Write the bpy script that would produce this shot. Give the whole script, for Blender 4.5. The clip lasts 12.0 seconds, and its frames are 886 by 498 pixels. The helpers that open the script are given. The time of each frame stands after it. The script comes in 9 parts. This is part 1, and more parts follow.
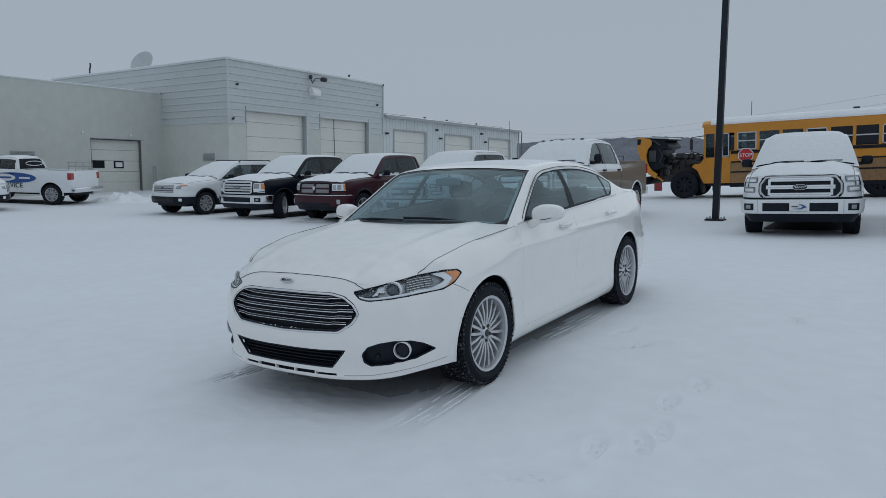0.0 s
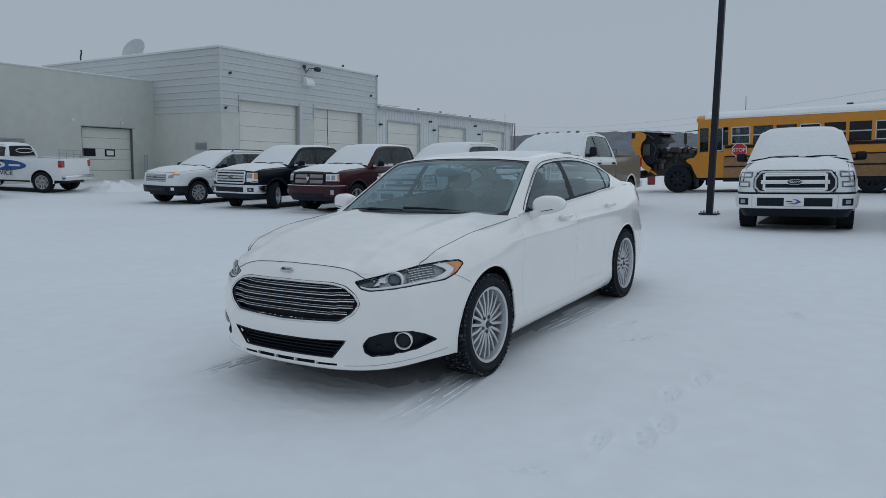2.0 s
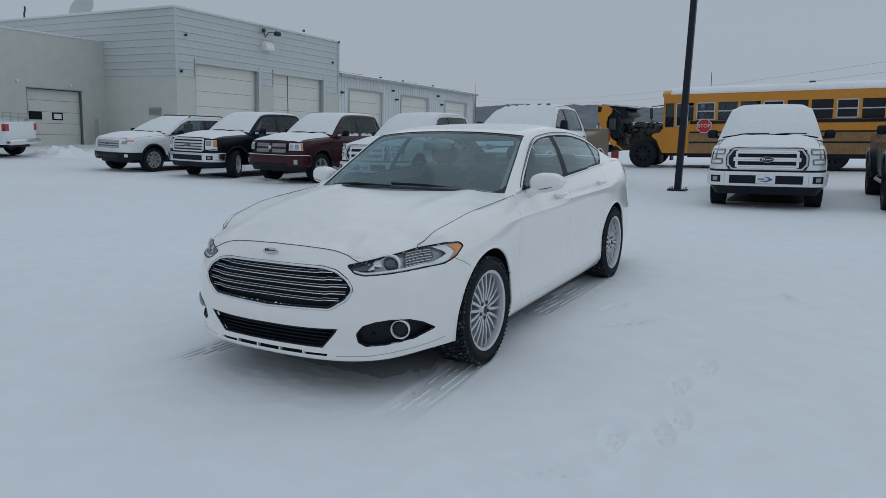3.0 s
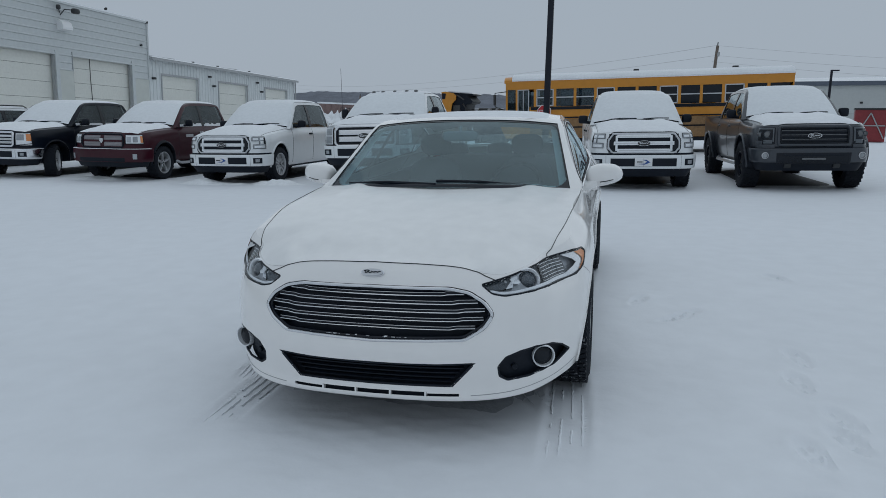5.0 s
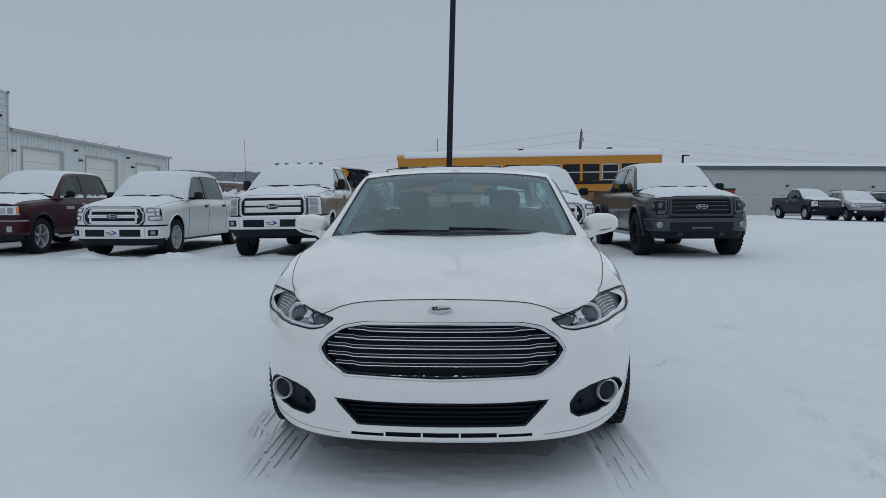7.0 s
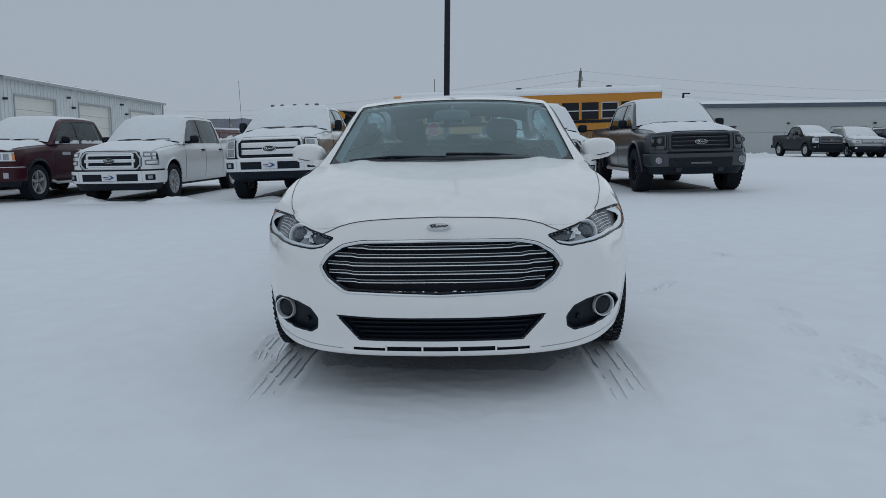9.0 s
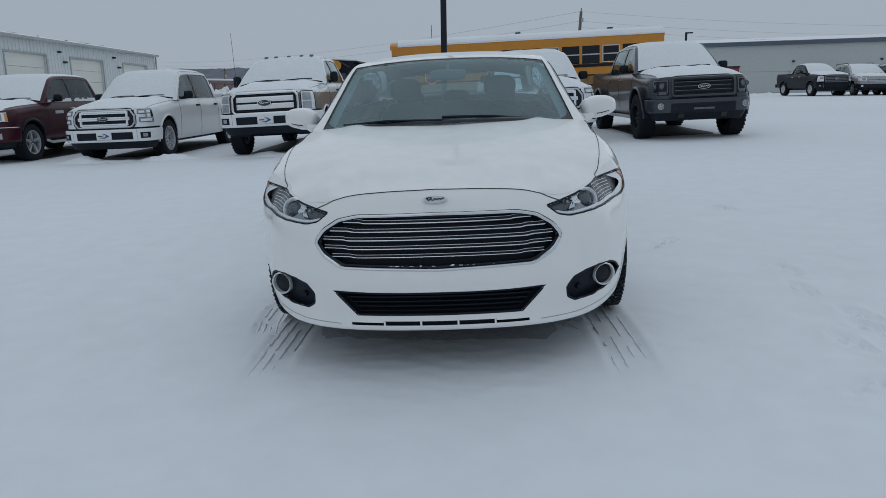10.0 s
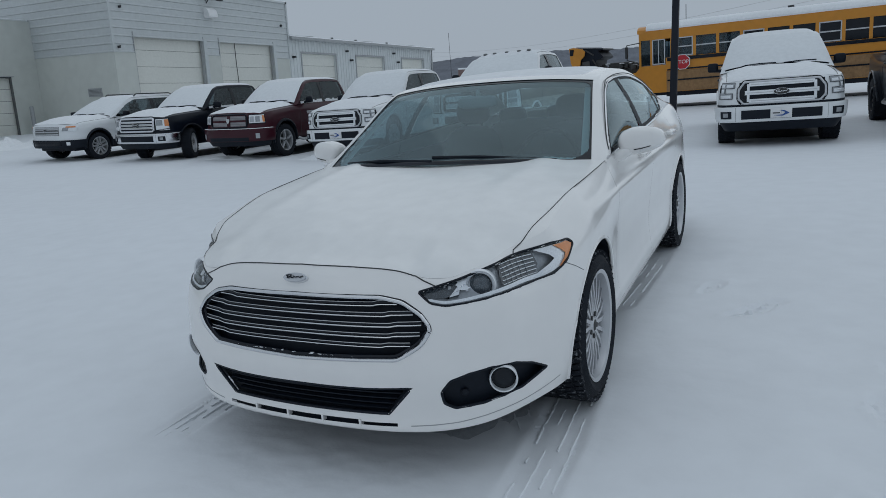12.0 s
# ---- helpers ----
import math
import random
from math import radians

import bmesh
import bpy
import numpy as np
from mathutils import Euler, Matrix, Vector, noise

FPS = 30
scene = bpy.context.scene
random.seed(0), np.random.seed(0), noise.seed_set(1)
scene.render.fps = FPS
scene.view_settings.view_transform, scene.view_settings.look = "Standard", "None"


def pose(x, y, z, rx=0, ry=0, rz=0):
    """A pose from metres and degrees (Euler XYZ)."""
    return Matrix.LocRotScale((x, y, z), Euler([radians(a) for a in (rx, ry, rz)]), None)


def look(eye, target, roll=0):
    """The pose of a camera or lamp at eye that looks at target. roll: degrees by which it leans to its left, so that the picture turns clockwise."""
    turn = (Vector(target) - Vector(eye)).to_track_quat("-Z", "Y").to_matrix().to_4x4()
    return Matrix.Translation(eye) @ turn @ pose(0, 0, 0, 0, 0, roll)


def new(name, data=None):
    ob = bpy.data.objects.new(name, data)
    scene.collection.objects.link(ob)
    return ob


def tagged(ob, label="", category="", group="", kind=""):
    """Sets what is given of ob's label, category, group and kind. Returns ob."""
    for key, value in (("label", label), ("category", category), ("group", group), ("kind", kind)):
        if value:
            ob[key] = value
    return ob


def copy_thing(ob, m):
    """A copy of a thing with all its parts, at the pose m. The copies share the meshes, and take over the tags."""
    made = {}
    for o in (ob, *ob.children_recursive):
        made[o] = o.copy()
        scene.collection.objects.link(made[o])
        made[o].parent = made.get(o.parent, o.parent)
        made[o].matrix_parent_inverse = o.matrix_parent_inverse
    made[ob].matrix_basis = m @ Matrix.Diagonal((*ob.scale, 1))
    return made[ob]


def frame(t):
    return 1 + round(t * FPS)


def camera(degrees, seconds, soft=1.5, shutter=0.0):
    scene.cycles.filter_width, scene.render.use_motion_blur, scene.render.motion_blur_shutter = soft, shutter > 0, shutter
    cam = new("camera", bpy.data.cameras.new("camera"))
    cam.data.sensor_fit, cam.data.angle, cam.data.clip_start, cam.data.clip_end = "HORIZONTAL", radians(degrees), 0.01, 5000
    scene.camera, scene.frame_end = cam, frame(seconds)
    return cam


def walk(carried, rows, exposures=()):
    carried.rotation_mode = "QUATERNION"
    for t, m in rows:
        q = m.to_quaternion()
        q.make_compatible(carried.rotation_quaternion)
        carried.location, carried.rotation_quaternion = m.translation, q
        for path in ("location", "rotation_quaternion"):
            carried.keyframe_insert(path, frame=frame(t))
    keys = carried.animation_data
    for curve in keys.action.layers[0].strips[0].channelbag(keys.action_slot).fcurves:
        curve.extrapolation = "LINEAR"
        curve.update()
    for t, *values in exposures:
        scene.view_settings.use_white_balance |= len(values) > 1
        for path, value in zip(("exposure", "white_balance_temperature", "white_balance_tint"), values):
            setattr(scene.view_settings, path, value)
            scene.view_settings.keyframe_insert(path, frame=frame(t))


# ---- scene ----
cam = camera(64.72, 12.0, soft=0.7)
PATH = [
    (0, (3.127, -3.924, 1.410), (1.500, -1.425, 1.086), 0.34),
    (0.5, (3.119, -3.920, 1.405), (1.526, -1.399, 1.083), 0.97),
    (1, (3.132, -3.901, 1.404), (1.521, -1.393, 1.063), 0.41),
    (1.5, (3.123, -3.945, 1.412), (1.503, -1.443, 1.073), 1.19),
    (2, (3.058, -3.932, 1.394), (1.463, -1.416, 1.037), 0.94),
    (2.5, (2.934, -3.874, 1.391), (1.354, -1.369, 0.914), 1.74),
    (3, (2.689, -3.779, 1.408), (1.259, -1.185, 0.932), 1.97),
    (3.2, (2.565, -3.730, 1.399), (1.190, -1.112, 0.894), 2.90),
    (4.8, (1.172, -3.797, 1.374), (0.284, -0.977, 0.862), 0.59),
    (5, (0.988, -3.769, 1.380), (0.307, -0.891, 0.874), 1.16),
    (5.5, (0.616, -3.732, 1.357), (0.079, -0.824, 0.850), -1.75),
    (6, (0.312, -3.668, 1.351), (0.046, -0.702, 0.986), 1.84),
    (6.5, (0.131, -3.797, 1.298), (0.125, -0.813, 0.990), -0.87),
    (7, (0.138, -3.867, 1.164), (-0.016, -0.875, 1.008), 1.32),
    (7.5, (0.173, -3.909, 1.042), (0.038, -0.928, 0.732), -0.28),
    (7.7, (0.175, -3.926, 1.044), (0.058, -0.949, 0.693), -0.41),
    (9.5, (0.143, -3.889, 1.050), (-0.012, -0.923, 0.628), 0.60),
    (10, (0.167, -3.836, 1.150), (0.013, -0.904, 0.537), -0.85),
    (10.5, (0.419, -3.722, 1.243), (-0.321, -0.930, 0.433), -3.97),
    (11, (0.787, -3.549, 1.308), (-0.256, -0.859, 0.486), -2.67),
    (11.5, (1.164, -3.237, 1.375), (0.110, -0.547, 0.569), -0.82),
    (12, (1.600, -2.916, 1.394), (0.320, -0.282, 0.745), -2.58),
]
walk(cam, [(t, look(eye, target, roll)) for t, eye, target, roll in PATH], [(0, 0.0), (6, -0.01), (7, 0.05), (7.7, 0.0), (9.5, 0.0), (10.5, -0.03), (12, -0.06)])

# ---- light: a snowy overcast day ----
SUN_ELEVATION, SUN_ROTATION = radians(38), radians(200)
world = bpy.data.worlds.new("overcast_sky")
scene.world = world
world.use_nodes = True
wn, wl = world.node_tree.nodes, world.node_tree.links
wn.clear()
w_out = wn.new("ShaderNodeOutputWorld")
w_bg = wn.new("ShaderNodeBackground")
w_sky = wn.new("ShaderNodeTexSky")
w_sky.sky_type = "NISHITA"
w_sky.sun_disc = False
w_sky.sun_elevation, w_sky.sun_rotation = SUN_ELEVATION, SUN_ROTATION
w_sky.air_density, w_sky.dust_density, w_sky.ozone_density = 1.0, 4.0, 1.0
w_grey = wn.new("ShaderNodeHueSaturation")
w_grey.inputs["Saturation"].default_value = 0.18
w_mix = wn.new("ShaderNodeMixRGB")
w_mix.inputs["Fac"].default_value = 0.95
w_coord = wn.new("ShaderNodeTexCoord")
w_sep = wn.new("ShaderNodeSeparateXYZ")
w_ramp = wn.new("ShaderNodeValToRGB")
w_ramp.color_ramp.elements[0].position, w_ramp.color_ramp.elements[0].color = 0.0, (3.89, 4.51, 5.22, 1)
w_ramp.color_ramp.elements[1].position, w_ramp.color_ramp.elements[1].color = 0.5, (3.57, 4.34, 5.18, 1)
w_zenith = w_ramp.color_ramp.elements.new(1.0)
w_zenith.color = (5.02, 5.8, 6.65, 1)
wl.new(w_coord.outputs["Generated"], w_sep.inputs[0])
wl.new(w_sep.outputs["Z"], w_ramp.inputs["Fac"])
wl.new(w_sky.outputs[0], w_grey.inputs["Color"])
wl.new(w_grey.outputs[0], w_mix.inputs[1])
wl.new(w_ramp.outputs[0], w_mix.inputs[2])
wl.new(w_mix.outputs[0], w_bg.inputs["Color"])
w_bg.inputs["Strength"].default_value = 0.093
wl.new(w_bg.outputs[0], w_out.inputs[0])
sun_data = bpy.data.lights.new("sun", "SUN")
sun_data.energy, sun_data.angle, sun_data.color = 0.50, radians(110), (0.93, 0.98, 1.0)
sun = new("sun", sun_data)
sun.matrix_world = pose(0, 0, 30, 60, 0, 160)

# ---- materials ----
def mat(name, color, rough=0.6, metal=0.0, vary=0.12, scale=6.0, bump=0.0, bump_scale=60.0, coat=0.0, spec=0.5, stain=None):
    """Procedural surface: large stains and fine grain on one base colour, with optional relief."""
    m = bpy.data.materials.new(name)
    m.use_nodes = True
    n, l = m.node_tree.nodes, m.node_tree.links
    b = n["Principled BSDF"]
    b.inputs["Roughness"].default_value = rough
    b.inputs["Metallic"].default_value = metal
    b.inputs["Coat Weight"].default_value = coat
    b.inputs["Coat Roughness"].default_value = 0.05
    b.inputs["Specular IOR Level"].default_value = spec
    co = n.new("ShaderNodeTexCoord")
    big = n.new("ShaderNodeTexNoise")
    big.inputs["Scale"].default_value, big.inputs["Detail"].default_value = scale * 0.12, 6.0
    fine = n.new("ShaderNodeTexNoise")
    fine.inputs["Scale"].default_value, fine.inputs["Detail"].default_value = scale * 3.0, 5.0
    l.new(co.outputs["Object"], big.inputs["Vector"])
    l.new(co.outputs["Object"], fine.inputs["Vector"])
    add = n.new("ShaderNodeMath")
    add.operation = "ADD"
    l.new(big.outputs["Fac"], add.inputs[0])
    l.new(fine.outputs["Fac"], add.inputs[1])
    ramp = n.new("ShaderNodeValToRGB")
    c = Vector(color[:3])
    lo = Vector(stain) if stain else c * (1 - vary)
    hi = c * (1 + vary)
    ramp.color_ramp.elements[0].position, ramp.color_ramp.elements[0].color = 0.35, (*lo, 1)
    ramp.color_ramp.elements[1].position, ramp.color_ramp.elements[1].color = 0.65, (*hi, 1)
    half = n.new("ShaderNodeMath")
    half.operation = "MULTIPLY"
    half.inputs[1].default_value = 0.5
    l.new(add.outputs[0], half.inputs[0])
    l.new(half.outputs[0], ramp.inputs["Fac"])
    l.new(ramp.outputs["Color"], b.inputs["Base Color"])
    if bump > 0:
        bn = n.new("ShaderNodeTexNoise")
        bn.inputs["Scale"].default_value, bn.inputs["Detail"].default_value = bump_scale, 6.0
        l.new(co.outputs["Object"], bn.inputs["Vector"])
        bp = n.new("ShaderNodeBump")
        bp.inputs["Strength"].default_value, bp.inputs["Distance"].default_value = bump, 0.01
        l.new(bn.outputs["Fac"], bp.inputs["Height"])
        l.new(bp.outputs[0], b.inputs["Normal"])
    return m


def glass_mat(name, tint, gloss=0.06, ior=1.45, sheen=(1.0, 1.0, 1.0), film=0.0):
    """Thin tinted glass with a film of road salt whose pale colour also paints in sky sheen; its mirror share grows
    towards grazing view, alike from both faces.
    """
    m = bpy.data.materials.new(name)
    m.use_nodes = True
    n, l = m.node_tree.nodes, m.node_tree.links
    n.clear()
    out, mix = n.new("ShaderNodeOutputMaterial"), n.new("ShaderNodeMixShader")
    tr, gl, lw = n.new("ShaderNodeBsdfTransparent"), n.new("ShaderNodeBsdfGlossy"), n.new("ShaderNodeLayerWeight")
    tr.inputs["Color"].default_value = (*tint, 1)
    gl.inputs["Roughness"].default_value = gloss
    gl.inputs["Color"].default_value = (*sheen, 1)
    lw.inputs["Blend"].default_value = 0.5
    f0 = ((ior - 1) / (ior + 1)) ** 2
    power, share = n.new("ShaderNodeMath"), n.new("ShaderNodeMath")
    power.operation, share.operation = "POWER", "MULTIPLY_ADD"
    power.inputs[1].default_value = 5.0
    share.inputs[1].default_value, share.inputs[2].default_value = 1 - f0, f0
    l.new(lw.outputs["Facing"], power.inputs[0])
    l.new(power.outputs[0], share.inputs[0])
    l.new(share.outputs[0], mix.inputs[0])
    l.new(tr.outputs[0], mix.inputs[1])
    l.new(gl.outputs[0], mix.inputs[2])
    last = mix
    if film > 0:
        salt_sheen, veil = n.new("ShaderNodeBsdfDiffuse"), n.new("ShaderNodeMixShader")
        salt_sheen.inputs["Color"].default_value = (0.55, 0.68, 0.72, 1)
        co, film_noise, amount = n.new("ShaderNodeTexCoord"), n.new("ShaderNodeTexNoise"), n.new("ShaderNodeMath")
        film_noise.inputs["Scale"].default_value, film_noise.inputs["Detail"].default_value = 3.0, 6.0
        amount.operation = "MULTIPLY"
        amount.inputs[1].default_value = film * 2
        l.new(co.outputs["Object"], film_noise.inputs["Vector"])
        l.new(film_noise.outputs["Fac"], amount.inputs[0])
        l.new(amount.outputs[0], veil.inputs[0])
        l.new(mix.outputs[0], veil.inputs[1])
        l.new(salt_sheen.outputs[0], veil.inputs[2])
        last = veil
    l.new(last.outputs[0], out.inputs[0])
    return m


M_SNOW = mat("trodden_snow", (0.80, 0.82, 0.845), 0.75, vary=0.035, scale=1.6, bump=0.14, bump_scale=34.0, spec=0.25)
M_DUST = mat("snow_cover", (0.86, 0.875, 0.89), 0.8, vary=0.06, scale=5, bump=0.25, bump_scale=40.0, spec=0.2)
M_SNOWTHIN = mat("thin_snow_on_glass", (0.80, 0.825, 0.84), 0.8, vary=0.05, scale=5, bump=0.05, bump_scale=30.0, spec=0.2)
M_WHITE = mat("white_pearl_paint", (0.87, 0.855, 0.835), 0.24, vary=0.02, scale=3, coat=0.8)
M_HOOD = mat("frosted_white_paint", (0.87, 0.865, 0.85), 0.38, vary=0.05, scale=4, coat=0.3)
M_TRUCKWHITE = mat("white_truck_paint", (0.78, 0.80, 0.81), 0.35, vary=0.03, scale=2, coat=0.5)
M_BLACKPAINT = mat("black_paint", (0.004, 0.007, 0.014), 0.3, vary=0.3, scale=3, spec=0.2)
M_GREYPAINT = mat("dark_grey_paint", (0.038, 0.045, 0.056), 0.28, metal=0.1, vary=0.12, scale=3, coat=0.5, spec=0.4)
M_REDPAINT = mat("maroon_paint", (0.040, 0.004, 0.011), 0.3, vary=0.14, scale=3, coat=0.1, spec=0.3)
M_TANPAINT = mat("tan_paint", (0.18, 0.15, 0.12), 0.4, vary=0.10, scale=3, coat=0.3)
M_SILVERPAINT = mat("silver_paint", (0.35, 0.36, 0.37), 0.4, metal=0.3, vary=0.06, scale=3, coat=0.4)
M_BLUEPAINT = mat("dark_blue_paint", (0.02, 0.03, 0.07), 0.4, vary=0.1, scale=3, coat=0.4)
M_PLASTIC = mat("black_plastic", (0.006, 0.010, 0.018), 0.55, vary=0.25, scale=20, spec=0.25)
M_GLOSSBLACK = mat("gloss_black_trim", (0.005, 0.008, 0.014), 0.22, vary=0.2, scale=8, spec=0.3)
M_RUBBER = mat("tyre_rubber", (0.010, 0.013, 0.019), 0.8, vary=0.3, scale=20, bump=0.3, bump_scale=120, spec=0.25)
M_CHROME = mat("chrome", (0.72, 0.73, 0.75), 0.14, metal=1.0, vary=0.04, scale=6)
M_ALLOY = mat("silver_alloy", (0.58, 0.59, 0.61), 0.33, metal=0.7, vary=0.05, scale=8)
M_DARKALLOY = mat("dark_alloy", (0.16, 0.165, 0.17), 0.4, metal=0.7, vary=0.08, scale=8)
def frosted(m, radius, share):
    """Frost crumbs caught on a tyre's tread, outside a radius round its axle."""
    n, l = m.node_tree.nodes, m.node_tree.links
    b = n["Principled BSDF"]
    under = b.inputs["Base Color"].links[0].from_socket
    co, sep, tread = n.new("ShaderNodeTexCoord"), n.new("ShaderNodeVectorMath"), n.new("ShaderNodeMath")
    sep.operation, tread.operation = "LENGTH", "GREATER_THAN"
    flat = n.new("ShaderNodeVectorMath")
    flat.operation = "MULTIPLY"
    flat.inputs[1].default_value = (0, 1, 1)
    tread.inputs[1].default_value = radius
    crumbs, limit, both = n.new("ShaderNodeTexNoise"), n.new("ShaderNodeMapRange"), n.new("ShaderNodeMath")
    crumbs.inputs["Scale"].default_value, crumbs.inputs["Detail"].default_value = 55.0, 8.0
    crumbs.inputs["Roughness"].default_value = 0.7
    limit.inputs["From Min"].default_value, limit.inputs["From Max"].default_value = 0.56, 0.68
    limit.inputs["To Max"].default_value = share
    both.operation = "MULTIPLY"
    mix = n.new("ShaderNodeMixRGB")
    mix.inputs["Color2"].default_value = (0.62, 0.65, 0.69, 1)
    l.new(co.outputs["Object"], flat.inputs[0])
    l.new(flat.outputs[0], sep.inputs[0])
    l.new(sep.outputs["Value"], tread.inputs[0])
    l.new(co.outputs["Object"], crumbs.inputs["Vector"])
    l.new(crumbs.outputs["Fac"], limit.inputs["Value"])
    l.new(limit.outputs[0], both.inputs[0])
    l.new(tread.outputs[0], both.inputs[1])
    l.new(both.outputs[0], mix.inputs["Fac"])
    l.new(under, mix.inputs["Color1"])
    l.new(mix.outputs[0], b.inputs["Base Color"])


M_COLDRUBBER = mat("frosted_tyre_rubber", (0.010, 0.013, 0.019), 0.8, vary=0.3, scale=20, bump=0.3, bump_scale=120, spec=0.25)
frosted(M_COLDRUBBER, 0.315, 0.55)
M_AMBER = mat("amber_lens", (0.74, 0.27, 0.09), 0.3, vary=0.10, scale=20, coat=0.4)
M_REDLENS = mat("red_lens", (0.36, 0.012, 0.015), 0.25, vary=0.08, scale=20, coat=0.6)
M_REFLECT = mat("lamp_reflector", (0.80, 0.82, 0.84), 0.3, metal=0.25, vary=0.12, scale=60)
M_LENS = mat("clear_lamp_lens", (0.32, 0.34, 0.36), 0.12, vary=0.3, scale=60, coat=0.8)
M_PROJECTOR = mat("projector_glass", (0.07, 0.085, 0.10), 0.1, vary=0.3, scale=40, coat=0.6)
M_LAMPBOWL = mat("lamp_bowl_metal", (0.42, 0.44, 0.465), 0.3, metal=0.3, vary=0.15, scale=40)
M_SEAT = mat("charcoal_seat_cloth", (0.045, 0.055, 0.066), 0.9, vary=0.2, scale=20, bump=0.2)
M_STUCCO = mat("painted_stucco", (0.56, 0.575, 0.535), 0.85, vary=0.06, scale=0.8, bump=0.05, bump_scale=30)
M_SIDING = mat("pale_grey_siding", (0.53, 0.555, 0.555), 0.5, vary=0.06, scale=2)
M_SHED = mat("pale_ribbed_steel", (0.62, 0.645, 0.645), 0.55, vary=0.05, scale=2)
M_DOORPANEL = mat("cream_door_panel", (0.70, 0.70, 0.645), 0.6, vary=0.06, scale=3)
M_TRIM = mat("grey_flashing", (0.36, 0.37, 0.375), 0.5, vary=0.08, scale=4)
M_DARK = mat("dark_fittings", (0.03, 0.032, 0.034), 0.6, vary=0.2, scale=10)
M_POLE = mat("dark_painted_steel", (0.010, 0.013, 0.022), 0.5, vary=0.15, scale=4, spec=0.3)
M_YELLOW = mat("school_bus_yellow", (0.60, 0.240, 0.018), 0.45, vary=0.07, scale=2, coat=0.2)
M_DIRTYELLOW = mat("road_dirt_on_yellow", (0.27, 0.155, 0.07), 0.75, vary=0.3, scale=4)
M_FADED = mat("faded_brown_paint", (0.22, 0.15, 0.14), 0.7, vary=0.2, scale=3)
M_WOOD = mat("weathered_pole_wood", (0.16, 0.13, 0.11), 0.9, vary=0.2, scale=8)
M_WOODS = mat("bare_winter_woods", (0.20, 0.212, 0.24), 1.0, vary=0.22, scale=0.5, spec=0.0)
M_RUSTRED = mat("red_bin_paint", (0.24, 0.03, 0.035), 0.6, vary=0.15, scale=4)
M_SIGNRED = mat("stop_sign_red", (0.50, 0.02, 0.03), 0.45, vary=0.05, scale=10)
M_SIGNWHITE = mat("sign_white", (0.78, 0.78, 0.78), 0.5, vary=0.03, scale=10)
M_SIGNBLUE = mat("sign_blue", (0.03, 0.09, 0.30), 0.45, vary=0.05, scale=10)
M_WAREHOUSE = mat("grey_warehouse_wall", (0.50, 0.52, 0.51), 0.8, vary=0.05, scale=1.5)
M_ENGINE = mat("greasy_engine_metal", (0.06, 0.06, 0.06), 0.6, metal=0.4, vary=0.4, scale=20)
# grey snow tone for the shade painted under the sedan
M_UNDERSHADE = mat("packed_grey_snow", (0.46, 0.475, 0.50), 0.8, vary=0.12, scale=9, bump=0.4, bump_scale=50, spec=0.2)
M_ASPHALT = mat("bare_wet_asphalt", (0.035, 0.037, 0.041), 0.7, vary=0.5, scale=6, bump=0.4, bump_scale=80, stain=(0.02, 0.021, 0.024))
M_GLASS = glass_mat("clear_car_glass", (0.40, 0.57, 0.61), 0.02, 1.8, (0.78, 0.96, 1.0), film=0.105)
M_REARGLASS = glass_mat("rear_car_glass", (0.80, 0.87, 0.88), 0.02, 1.6)
M_DARKGLASS = glass_mat("tinted_car_glass", (0.42, 0.52, 0.545), 0.02, 1.7, (0.82, 0.96, 1.0), film=0.05)
M_TRUCKGLASS = glass_mat("dark_truck_glass", (0.34, 0.40, 0.43), 0.02, 1.5, (0.88, 0.97, 1.0), film=0.025)
M_MESH = mat("grey_grille_mesh", (0.30, 0.285, 0.30), 0.5, metal=0.2, vary=0.12, scale=40)
M_BAND = mat("blue_grey_roof_band", (0.10, 0.12, 0.155), 0.6, vary=0.1, scale=2)
M_WINDOW = mat("dark_window_glass", (0.008, 0.011, 0.016), 0.10, vary=0.3, scale=3, spec=0.3)
M_LAMPGLASS = glass_mat("lamp_cover_glass", (0.97, 0.98, 0.99), 0.03, 1.25)
M_HEADLINER = mat("grey_headliner", (0.20, 0.215, 0.23), 0.9, vary=0.06, scale=10)


# ---- shaping helpers ----
def part(name, bm, material, parent=None, label="", smooth=True, m=None):
    """Link a bmesh as one mesh object under a thing or a part."""
    me = bpy.data.meshes.new(name)
    bm.to_mesh(me)
    bm.free()
    return finish(name, me, material, parent, label, smooth, m)


def finish(name, me, material, parent=None, label="", smooth=True, m=None):
    if material:
        me.materials.append(material)
    if smooth:
        me.polygons.foreach_set("use_smooth", [True] * len(me.polygons))
        me.set_sharp_from_angle(angle=radians(40))
    ob = new(name, me)
    ob.parent = parent
    if m is not None:
        ob.matrix_basis = m
    if label:
        ob["label"] = label
    return ob


def raw(name, verts, faces, material, parent=None, label="", smooth=True):
    me = bpy.data.meshes.new(name)
    me.from_pydata([tuple(v) for v in verts], [], [tuple(f) for f in faces])
    me.update()
    return finish(name, me, material, parent, label, smooth)


def thing(name, label, category, m=None, group="", kind=""):
    ob = new(name)
    ob.empty_display_size = 0.2
    if m is not None:
        ob.matrix_basis = m
    return tagged(ob, label, category, group, kind)


